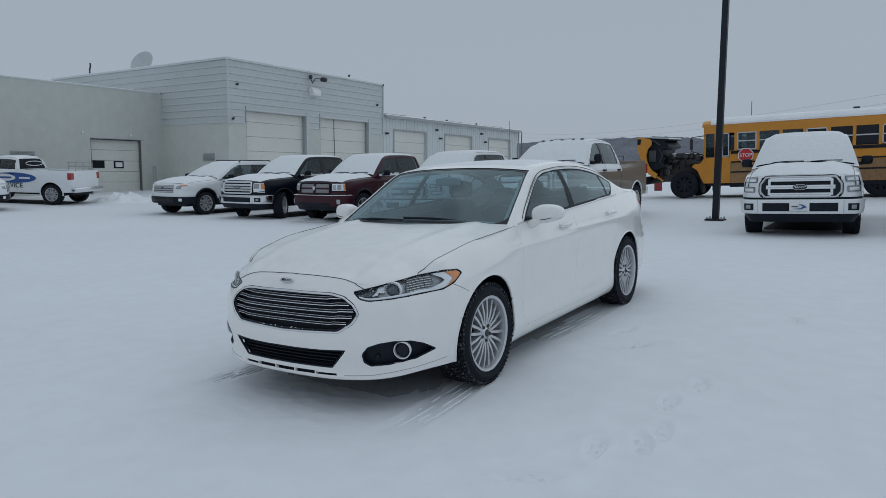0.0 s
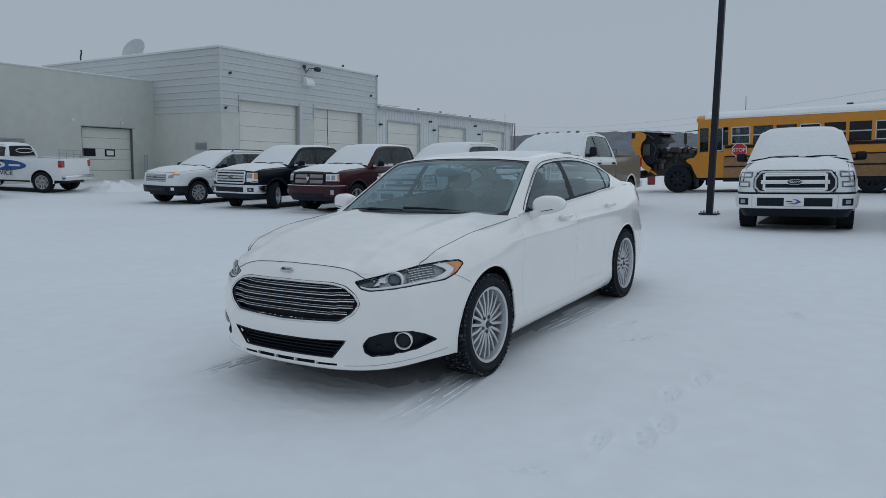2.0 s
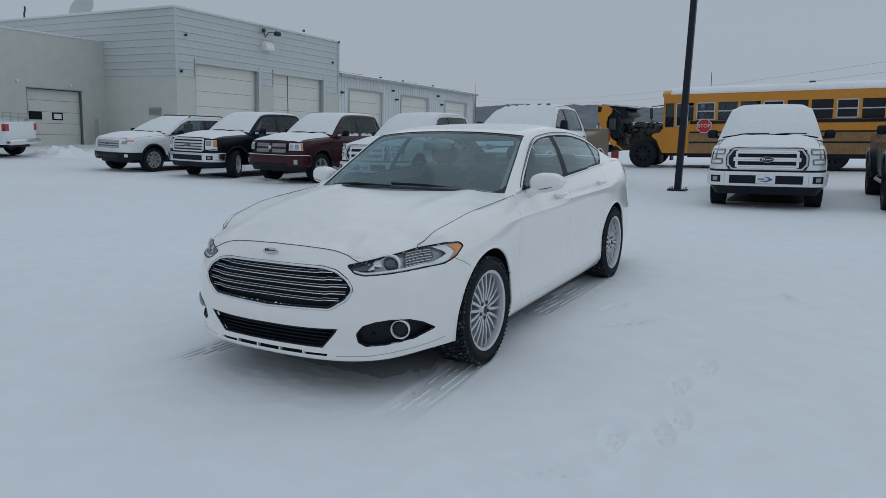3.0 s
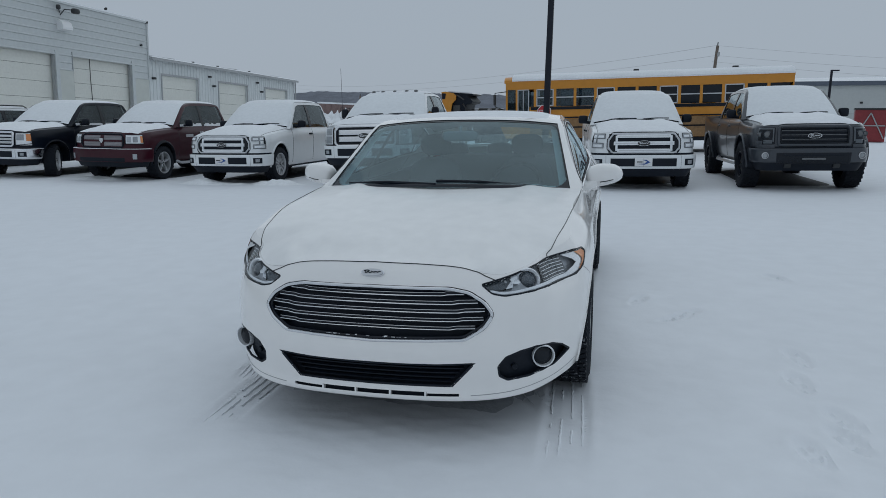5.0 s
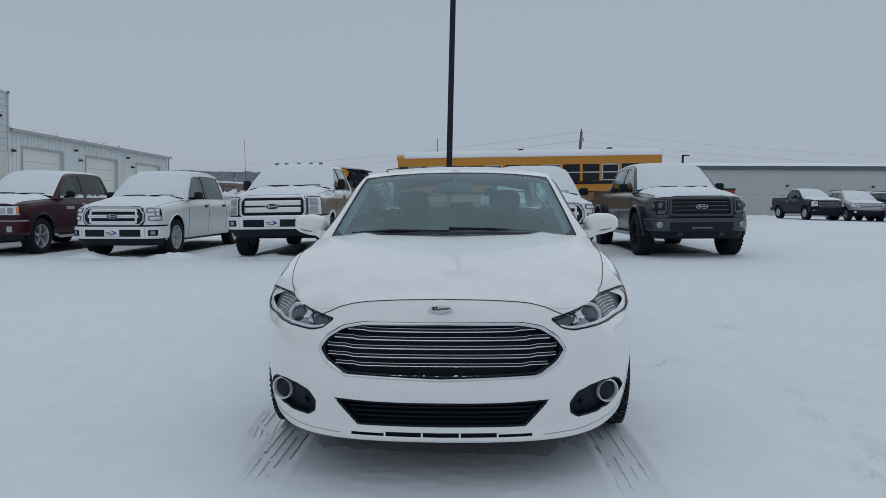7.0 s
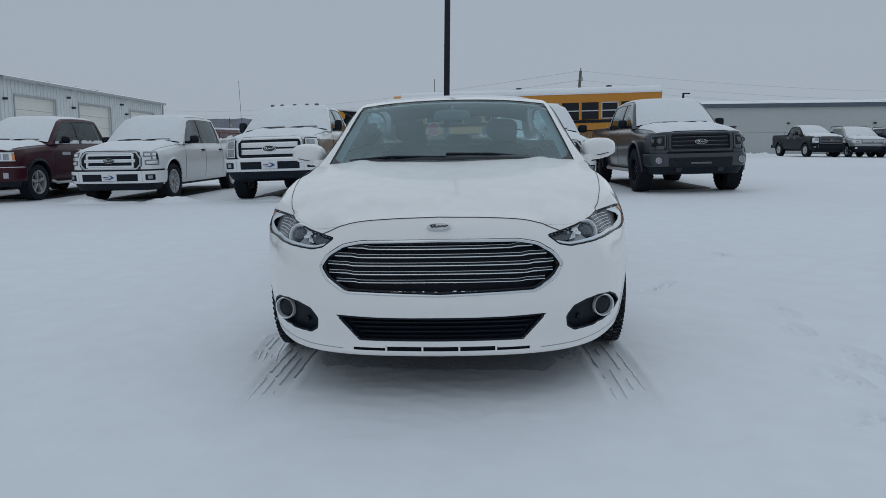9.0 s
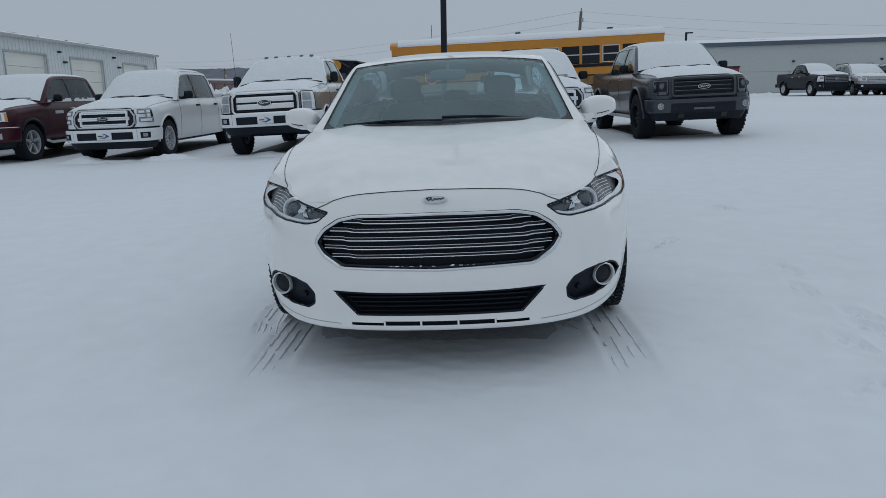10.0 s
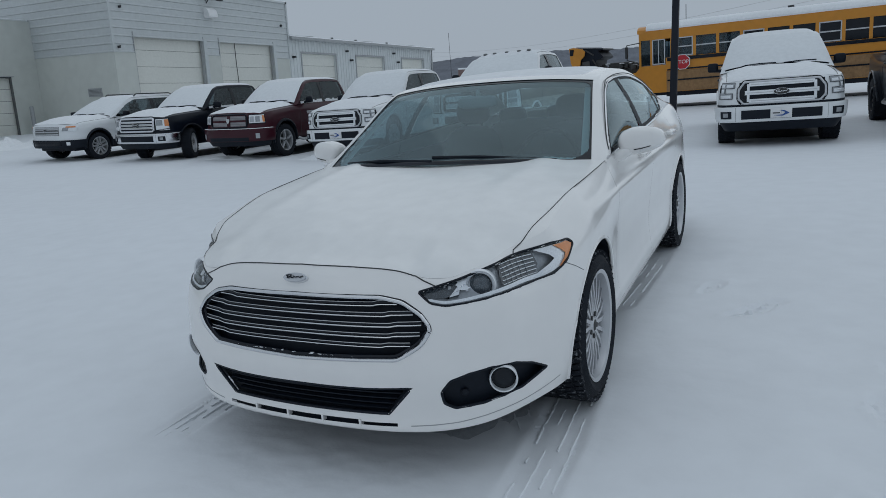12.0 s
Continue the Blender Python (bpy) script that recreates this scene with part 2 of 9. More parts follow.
def add_box(bm, x0, x1, y0, y1, z0, z1, bevel=0.0, m=None, seg=2):
    b = bmesh.new()
    bmesh.ops.create_cube(b, size=1.0)
    bmesh.ops.transform(b, matrix=Matrix.LocRotScale(((x0 + x1) / 2, (y0 + y1) / 2, (z0 + z1) / 2), None, (x1 - x0, y1 - y0, z1 - z0)), verts=b.verts)
    if bevel > 0:
        bmesh.ops.bevel(b, geom=b.edges[:], offset=bevel, segments=seg, profile=0.6, affect="EDGES")
    merge(bm, b, m)


def merge(bm, b, m=None):
    if m is not None:
        bmesh.ops.transform(b, matrix=m, verts=b.verts)
    me = bpy.data.meshes.new("tmp")
    b.to_mesh(me)
    b.free()
    bm.from_mesh(me)
    bpy.data.meshes.remove(me)


def add_cyl(bm, r, depth, m, seg=24, r2=None, bevel=0.0):
    b = bmesh.new()
    bmesh.ops.create_cone(b, cap_ends=True, segments=seg, radius1=r, radius2=r if r2 is None else r2, depth=depth)
    if bevel > 0:
        bmesh.ops.bevel(b, geom=[e for e in b.edges if len(e.link_faces) == 2 and abs(e.calc_face_angle()) > 1.0], offset=bevel, segments=2, affect="EDGES")
    merge(bm, b, m)


def lathe(bm, profile, seg=40, m=None, closed=False):
    """Turn (radius, height) pairs round the x axis: height runs along x."""
    b = bmesh.new()
    rings = []
    for r, h in profile:
        rings.append([b.verts.new((h, r * math.cos(2 * math.pi * k / seg), r * math.sin(2 * math.pi * k / seg))) for k in range(seg)])
    if closed:
        rings.append(rings[0])
    for a, c in zip(rings, rings[1:]):
        for k in range(seg):
            b.faces.new((a[k], a[(k + 1) % seg], c[(k + 1) % seg], c[k]))
    merge(bm, b, m)


def tube(bm, pts, r, seg=6, closed=False):
    """A round bar along points."""
    pts = [Vector(p) for p in pts]
    n = len(pts)
    rings = []
    for i, p in enumerate(pts):
        a = pts[i - 1] if (i > 0 or closed) else p
        c = pts[(i + 1) % n] if (i < n - 1 or closed) else p
        d = (c - a)
        if d.length < 1e-9:
            d = Vector((0, 0, 1))
        d.normalize()
        up = Vector((0, 0, 1)) if abs(d.z) < 0.9 else Vector((1, 0, 0))
        s = d.cross(up).normalized()
        u = s.cross(d)
        rings.append([bm.verts.new(p + r * (math.cos(2 * math.pi * k / seg) * s + math.sin(2 * math.pi * k / seg) * u)) for k in range(seg)])
    pairs = list(zip(rings, rings[1:])) + ([(rings[-1], rings[0])] if closed else [])
    for a, c in pairs:
        for k in range(seg):
            bm.faces.new((a[k], a[(k + 1) % seg], c[(k + 1) % seg], c[k]))
    if not closed:
        bm.faces.new(rings[0][::-1])
        bm.faces.new(rings[-1])


def blob(bm, c, r, e=0.5, m=None, n=20):
    """A rounded solid between a box and a ball (e small: boxy)."""
    b = bmesh.new()
    def p(w, q):
        return math.copysign(abs(w) ** q, w)
    rings = []
    for i in range(1, n // 2):
        v = -math.pi / 2 + math.pi * i / (n // 2)
        rings.append([b.verts.new((c[0] + r[0] * p(math.cos(v), e) * p(math.cos(2 * math.pi * k / n), e), c[1] + r[1] * p(math.cos(v), e) * p(math.sin(2 * math.pi * k / n), e), c[2] + r[2] * p(math.sin(v), e))) for k in range(n)])
    lo, hi = b.verts.new((c[0], c[1], c[2] - r[2])), b.verts.new((c[0], c[1], c[2] + r[2]))
    for a, d in zip(rings, rings[1:]):
        for k in range(n):
            b.faces.new((a[k], a[(k + 1) % n], d[(k + 1) % n], d[k]))
    for k in range(n):
        b.faces.new((lo, rings[0][(k + 1) % n], rings[0][k]))
        b.faces.new((hi, rings[-1][k], rings[-1][(k + 1) % n]))
    merge(bm, b, m)


def prism(bm, poly, d0, d1, axis="y"):
    """A slab: a polygon in the plane across the axis, from d0 to d1 along it."""
    def at(p, d):
        return {"x": (d, p[0], p[1]), "y": (p[0], d, p[1]), "z": (p[0], p[1], d)}[axis]
    a = [bm.verts.new(at(p, d0)) for p in poly]
    c = [bm.verts.new(at(p, d1)) for p in poly]
    bm.faces.new(a)
    bm.faces.new(c[::-1])
    for k in range(len(poly)):
        bm.faces.new((a[k], c[k], c[(k + 1) % len(poly)], a[(k + 1) % len(poly)]))
    bmesh.ops.recalc_face_normals(bm, faces=bm.faces[:])


def curve(points):
    """A smooth function through (t, value...) rows (monotone where the data are)."""
    a = np.array(points, float)
    t, v = a[:, 0], a[:, 1:]
    h = np.diff(t)[:, None]
    s = np.diff(v, axis=0) / h
    m = np.zeros_like(v)
    m[0], m[-1] = s[0], s[-1]
    for i in range(1, len(t) - 1):
        w = (h[i - 1] * s[i] + h[i] * s[i - 1]) / (h[i - 1] + h[i])
        m[i] = np.where(s[i - 1] * s[i] > 0, np.sign(w) * np.minimum(abs(w), 2.5 * np.minimum(abs(s[i - 1]), abs(s[i]))), 0)

    def f(x):
        x = np.clip(np.asarray(x, float), t[0], t[-1])
        i = np.clip(np.searchsorted(t, x, side="right") - 1, 0, len(t) - 2)
        hh = h[i, 0]
        u = ((x - t[i]) / hh)[..., None]
        hh = hh[..., None]
        r = (2 * u**3 - 3 * u**2 + 1) * v[i] + (u**3 - 2 * u**2 + u) * hh * m[i] + (-2 * u**3 + 3 * u**2) * v[i + 1] + (u**3 - u**2) * hh * m[i + 1]
        return r[..., 0] if r.shape[-1] == 1 else r
    return f


def inside(px, pz, poly):
    """Which of the points lie in a polygon."""
    px, pz = np.asarray(px), np.asarray(pz)
    hit = np.zeros(px.shape, bool)
    n = len(poly)
    for k in range(n):
        (x0, z0), (x1, z1) = poly[k], poly[(k + 1) % n]
        if z0 == z1:
            continue
        c = ((z0 > pz) != (z1 > pz)) & (px < (x1 - x0) * (pz - z0) / (z1 - z0) + x0)
        hit ^= c
    return hit


def rounded(poly, r, n=4):
    """A polygon with its corners rounded."""
    out = []
    for k in range(len(poly)):
        p, a, c = Vector(poly[k]), Vector(poly[k - 1]), Vector(poly[(k + 1) % len(poly)])
        q0 = p + (a - p).normalized() * min(r, (a - p).length * 0.45)
        q1 = p + (c - p).normalized() * min(r, (c - p).length * 0.45)
        for j in range(n + 1):
            t = j / n
            out.append(tuple((1 - t) ** 2 * q0 + 2 * t * (1 - t) * p + t * t * q1))
    return out


# ---- ground ----
GX = curve([(-200, 0.3), (-40, 0.25), (-29, 0.04), (-20, -0.28), (-15, -0.31), (-11.5, -0.305), (-8, -0.265), (-4.3, -0.14), (-2, -0.057), (0, 0), (2, 0.057), (8, 0.228), (20, 0.32), (60, 0.4), (200, 0.4)])
GY = curve([(-200, -0.6), (-10, -0.357), (-2, -0.0714), (0, 0), (3, 0.105), (5, 0.160), (9, 0.208), (12, 0.25), (16, 0.34), (22, 0.58), (40, 1.0), (80, 1.3), (300, 1.4)])


def ground_z(x, y):
    return float(GX(x) + GY(y))


def on_ground(x, y, yaw=0.0, lift=0.0, reach=1.5):
    """The pose of a thing that stands on the sloping yard, turned by yaw."""
    c, s = math.cos(radians(yaw)), math.sin(radians(yaw))
    ax, ay = Vector((c, s, 0)), Vector((-s, c, 0))
    def up(v):
        return (ground_z(x + v.x * reach, y + v.y * reach) - ground_z(x - v.x * reach, y - v.y * reach)) / (2 * reach)
    ex = (ax + Vector((0, 0, up(ax)))).normalized()
    ey = (ay + Vector((0, 0, up(ay)))).normalized()
    ez = ex.cross(ey).normalized()
    ey = ez.cross(ex)
    m = Matrix((ex, ey, ez)).transposed().to_4x4()
    m.translation = Vector((x, y, ground_z(x, y) + lift))
    return m


# wheel lines pressed in the snow, with their width, and boot prints as (x, y, turn)
TRACKS = [
    ([(0.82, 0.05), (0.84, -0.3), (0.855, -0.65), (0.862, -1.12)], 0.21),
    ([(0.56, -0.12), (0.64, -0.25), (0.74, -0.42)], 0.14),
    ([(-0.82, 0.05), (-0.83, -0.3), (-0.83, -0.6), (-0.82, -1.0)], 0.20),
    ([(-1.02, 0.15), (-1.01, -0.1), (-0.97, -0.36)], 0.14),
    ([(0.74, 1.3), (0.78, 2.0), (0.80, 2.8)], 0.21),
    ([(-0.74, 1.3), (-0.78, 2.0), (-0.80, 2.8)], 0.21),
]
PRINTS = [(1.76, -1.09, -60), (1.91, -0.64, 10), (2.10, -0.48, 20), (2.14, -0.26, 15), (2.14, 0.61, 10), (1.49, 1.32, -50), (2.45, 2.71, 30), (1.58, 1.45, -40), (2.05, 0.2, 5), (1.25, 1.75, -20)]


def pressed(X, Y):
    """How far the snow is pressed down or pushed up by wheels, boots and scuffing near the white car."""
    dz = np.zeros_like(X)
    for path, width in TRACKS:
        p = curve([(i, *q) for i, q in enumerate(path)])(np.linspace(0, len(path) - 1, 60))
        x0, x1, y0, y1 = p[:, 0].min() - 0.3, p[:, 0].max() + 0.3, p[:, 1].min() - 0.3, p[:, 1].max() + 0.3
        near = (X > x0) & (X < x1) & (Y > y0) & (Y < y1)
        d2 = (X[near][:, None] - p[None, :, 0]) ** 2 + (Y[near][:, None] - p[None, :, 1]) ** 2
        d = np.sqrt(d2.min(1)) / (width / 2)
        fade = np.clip((59 - d2.argmin(1)) / 16.0, 0, 1)
        dz[near] += fade * (-0.010 * np.clip((1.05 - d) / 0.18, 0, 1) + 0.005 * np.exp(-((d - 1.22) / 0.16) ** 2))
    for x, y, yaw in PRINTS:
        c, s = math.cos(radians(yaw)), math.sin(radians(yaw))
        u, v = (X - x) * c + (Y - y) * s, -(X - x) * s + (Y - y) * c
        r = np.hypot(u / (0.055 + 0.012 * np.clip(v / 0.15, -1, 1)), v / 0.155)
        dz += -0.016 * np.clip((1.05 - r) / 0.3, 0, 1) + 0.006 * np.exp(-((r - 1.3) / 0.2) ** 2)
    return dz


def build_ground():
    def axis(lo, hi, step, far):
        a = list(np.arange(lo, hi, step))
        s, x, r = step, hi, 1.085
        while x < far:
            a.append(x)
            s *= r
            x += s
        s, x = step, lo
        left = []
        while x > -far:
            s *= r
            x -= s
            left.append(x)
        return np.array(left[::-1] + a + [far])
    xs, ys = axis(-1.7, 2.8, 0.022, 1500), axis(-2.1, 3.0, 0.022, 1500)
    X, Y = np.meshgrid(xs, ys)
    Z = GX(X) + GY(Y)
    rough = np.zeros_like(Z)
    scuff = np.clip(1.25 - np.hypot((X - 0.05) / 1.15, (Y + 0.95) / 0.55), 0, 1) * np.clip((0.1 - Y) / 0.3, 0, 1)
    for i in range(X.shape[0]):
        for j in range(X.shape[1]):
            if abs(X[i, j]) < 40 and abs(Y[i, j]) < 45:
                p = Vector((X[i, j], Y[i, j], 0))
                rough[i, j] = 0.004 * noise.noise(p * 0.5) + 0.0015 * noise.noise(p * 3.1)
                if abs(X[i, j]) < 3.2 and -2.6 < Y[i, j] < 3.4:
                    rough[i, j] += 0.0025 * noise.noise(p * 9.0) + 0.0012 * noise.noise(p * 21.0)
                    if scuff[i, j] > 0:
                        rough[i, j] += scuff[i, j] * (0.0045 * noise.noise(Vector((p.x * 6, p.y * 15, 4.0))) + 0.004 * noise.noise(p * 17.0))
    Z = Z + rough - 0.004 + pressed(X, Y)
    n, k = X.shape
    verts = np.stack([X, Y, Z], -1).reshape(-1, 3)
    idx = np.arange(n * k).reshape(n, k)
    faces = np.stack([idx[:-1, :-1], idx[:-1, 1:], idx[1:, 1:], idx[1:, :-1]], -1).reshape(-1, 4)
    g = raw("ground", verts.tolist(), faces.tolist(), M_SNOW)
    tagged(g, "packed white snow over a gently sloping car yard", "ground", kind="structure")


build_ground()


# ---- buildings on the west side ----
def wall_box(name, x0, x1, y0, y1, z0, z1, material, parent, label=""):
    bm = bmesh.new()
    add_box(bm, x0, x1, y0, y1, z0, z1)
    return part(name, bm, material, parent, label, smooth=False)


def overhead_door(parent, x, y0, y1, z0, z1, panels=5, material=None, windows=()):
    """A sectional door in a wall that faces +x, set back in its opening."""
    d = new("overhead_door")
    d.parent = parent
    d["label"] = "closed cream sectional overhead door"
    h = (z1 - z0) / panels
    for i in range(panels):
        bm = bmesh.new()
        add_box(bm, x - 0.05, x, y0, y1, z0 + i * h + 0.006, z0 + (i + 1) * h - 0.006, bevel=0.012)
        for k in range(2):
            zz = z0 + (i + 0.33 * (k + 1)) * h
            add_box(bm, x - 0.004, x + 0.008, y0 + 0.02, y1 - 0.02, zz - 0.012, zz + 0.012)
        part("door_panel", bm, material or M_DOORPANEL, d, smooth=False)
    for wy0, wy1, wz0, wz1 in windows:
        bm = bmesh.new()
        add_box(bm, x, x + 0.02, wy0, wy1, wz0, wz1, bevel=0.006)
        w = part("door_window", bm, M_WINDOW, d, "small dark window pane", smooth=False)
    return d


def wall_with_openings(bm, x0, x1, ya, yb, za, zb, holes):
    """A wall slab from ya to yb with rectangular openings (y0, y1, z0, z1), all standing from za."""
    y = ya
    for y0, y1, z0, z1 in sorted(holes):
        add_box(bm, x0, x1, y, y0, za, zb)
        add_box(bm, x0, x1, y0, y1, z1, zb)
        y = y1
    add_box(bm, x0, x1, y, yb, za, zb)
    bmesh.ops.remove_doubles(bm, verts=bm.verts[:], dist=0.001)


XW, YA, YB, XL = -24.0, 18.86, 30.8, -29.09
SHED_END = 49.2


def metal_garage():
    t = thing("service_garage", "pale grey garage, ribbed metal siding above stucco, two tall doors", "building")
    base, top, mid = 0.1, 6.72, 3.74
    holes = [(19.95, 24.1, base, 4.6), (25.2, 29.4, base, 4.6)]
    bm = bmesh.new()
    wall_with_openings(bm, XW - 0.35, XW, YA, YB, base - 0.5, top, holes)
    part("wall", bm, M_STUCCO, t, smooth=False)
    wall_box("south_wall", -39.2, XW - 0.35, YA, YA + 0.35, base - 0.5, top, M_STUCCO, t)
    wall_box("north_wall", -39.2, XW - 0.35, YB - 0.35, YB, base - 0.5, top, M_STUCCO, t)
    wall_box("west_wall", -39.55, -39.2, YA, YB, base - 0.5, top, M_STUCCO, t)
    # siding planks, one by one
    n = 9
    h = (top - mid) / n

    def plank(ax, a, b, z):
        bm = bmesh.new()
        prof = [(0.0, 0.0), (0.035, 0.015), (0.035, 0.05), (0.012, 0.085), (0.012, h - 0.01), (0.0, h - 0.004)]
        poly = [(p[0], z + p[1]) for p in prof]
        if ax == "e":
            prism(bm, [(XW + p, q) for p, q in poly], a, b, "y")
        else:
            prism(bm, [(YA - p, q) for p, q in poly], a, b, "x")
        part("siding_plank", bm, M_SIDING, t, smooth=False)
    for i in range(n):
        z = mid + i * h
        if z + h < 4.62:
            for a, b in ((YA - 0.04, 19.93), (24.12, 25.18), (29.42, YB)):
                plank("e", a, b, z)
        else:
            plank("e", YA - 0.04, YB, z)
        plank("s", -39.2, XW + 0.03, z)
    for (y0, y1, z0, z1) in holes:
        overhead_door(t, XW - 0.22, y0, y1, ground_z(XW, y0) - 0.05, z1, 6)
        # strips paint in the recess shade: dark under the lintel, grey at the sides
        wall_box("door_seal", XW - 0.16, XW - 0.02, y0, y1, z1 - 0.05, z1, M_DARKALLOY, t)
        wall_box("door_seal", XW - 0.16, XW - 0.02, y0, y0 + 0.04, base, z1 - 0.05, M_TRIM, t)
        wall_box("door_seal", XW - 0.16, XW - 0.02, y1 - 0.06, y1, base, z1 - 0.05, M_TRIM, t)
    bm = bmesh.new()
    add_box(bm, XW - 0.37, XW - 0.28, 19, 30, base - 0.4, 4.9)
    part("door_backing", bm, M_DARK, t, smooth=False)
    # jamb, trims, corner
    for y in (24.1, 29.4):
        wall_box("door_jamb", XW, XW + 0.05, y, y + 0.22, base - 0.2, 4.6, M_SIDING, t)
    wall_box("corner_trim", XW - 0.02, XW + 0.06, YA - 0.06, YA + 0.05, mid, top, M_SIDING, t)
    wall_box("corner_trim", XW - 0.02, XW + 0.06, YB - 0.05, YB + 0.06, mid, top, M_SIDING, t)
    bm = bmesh.new()
    add_box(bm, XW - 0.3, XW + 0.08, YA - 0.08, YB + 0.08, top, top + 0.09, 0.01)
    add_box(bm, -39.4, XW - 0.3, YA - 0.08, YA + 0.3, top, top + 0.09, 0.01)
    part("parapet_flashing", bm, M_SHED, t, smooth=False)
    bm = bmesh.new()
    add_box(bm, XW - 0.28, XW + 0.06, YA - 0.07, YB + 0.05, top + 0.09, top + 0.13, 0.012)
    add_box(bm, -39.4, XW - 0.28, YA - 0.07, YA + 0.26, top + 0.09, top + 0.13, 0.012)
    part("snow_cap", bm, M_DUST, t, "thin snow along the parapet")
    wall_box("roof", -39.2, XW - 0.3, YA + 0.3, YB, top - 0.3, top - 0.1, M_DUST, t)
    # fittings on the walls
    bm = bmesh.new()
    prism(bm, [(XW, 5.52), (XW + 0.34, 5.55), (XW + 0.36, 5.66), (XW + 0.28, 5.88), (XW + 0.12, 5.98), (XW, 6.0)], 24.35, 24.95, "y")
    part("light_box", bm, M_SIGNWHITE, t, "white wall light housing", smooth=False)
    bm = bmesh.new()
    tube(bm, [(XW, 24.6, 6.2), (XW + 0.25, 24.62, 6.45), (XW + 0.45, 24.9, 6.45)], 0.025)
    blob(bm, (XW + 0.48, 25.02, 6.42), (0.14, 0.20, 0.12), 0.6, n=14)
    blob(bm, (XW + 0.20, 24.30, 6.50), (0.08, 0.10, 0.11), 0.6, n=12)
    tube(bm, [(XW, 24.6, 6.3), (XW + 0.15, 24.35, 6.45)], 0.02)
    part("floodlight", bm, M_DARK, t, "dark floodlight on a bracket")
    for y, z in ((19.4, 5.6), (30.75, 6.75), (27.6, 6.95), (30.2, 5.5), (19.1, 3.95)):
        bm = bmesh.new()
        add_box(bm, XW + 0.0, XW + 0.12, y - 0.045, y + 0.045, z - 0.045, z + 0.045, 0.015)
        tube(bm, [(XW, y + 0.05, z + 0.08), (XW + 0.10, y + 0.05, z + 0.06), (XW + 0.14, y, z)], 0.015, 6)
        part("camera_fitting", bm, M_DARK, t, smooth=False)
    bm = bmesh.new()
    tube(bm, [(-36.0, YA + 0.3, top), (-36.0, YA + 0.3, top + 0.42), (-35.9, YA + 0.3, top + 0.62), (-35.92, YA + 0.3, top + 0.78)], 0.045, 8)
    part("vent_pipe", bm, M_DARK, t, "thin bent dark vent pipe on the roof")
    # door edge tracks and the broken seal of the second door
    for y in (19.93, 25.17):
        wall_box("siding_edge", XW + 0.002, XW + 0.05, y - 0.03, y, 3.74, 4.62, M_TRIM, t)
    bars_ = [(XW - 0.20, 26.55, 4.5), (XW - 0.20, 26.56, 3.4), (XW - 0.20, 26.60, 2.6), (XW - 0.20, 26.58, 1.9)]
    bm = bmesh.new()
    tube(bm, bars_, 0.014, 6)
    part("door_cord", bm, M_DARK, t, "dark cord hanging down the second door")
    bm = bmesh.new()
    add_box(bm, -25.9, -25.06, YA - 0.04, YA, 1.94, 2.3, 0.01)
    for k in range(6):
        add_box(bm, -25.86, -25.1, YA - 0.07, YA - 0.03, 1.96 + k * 0.055, 1.99 + k * 0.055)
    part("wall_vent", bm, M_TRIM, t, "grey louvred wall vent", smooth=False)
    return t


def satellite_dish():
    t = thing("satellite_dish", "large pale satellite dish on the garage roof", "satellite dish", Matrix.Translation((-32.45, 20.4, 6.45)))
    bm = bmesh.new()
    prof = [(0.02, 0.0), (0.3, 0.03), (0.55, 0.1), (0.75, 0.2), (0.78, 0.2), (0.57, 0.08), (0.3, 0.0), (0.02, -0.03)]
    lathe(bm, prof, 28)
    d = part("dish", bm, M_SIDING, t)
    d.matrix_basis = pose(0, -0.2, 0.85, 0, -25, -75) @ Matrix.Scale(0.92, 4)
    bm = bmesh.new()
    tube(bm, [(0, 0, 0), (0, 0, 0.8)], 0.06, 10)
    part("mast", bm, M_TRIM, t)
    bm = bmesh.new()
    tube(bm, [(0, -0.2, 0.5), (0.35, -0.75, 0.62)], 0.02, 6)
    part("feed_arm", bm, M_TRIM, t)


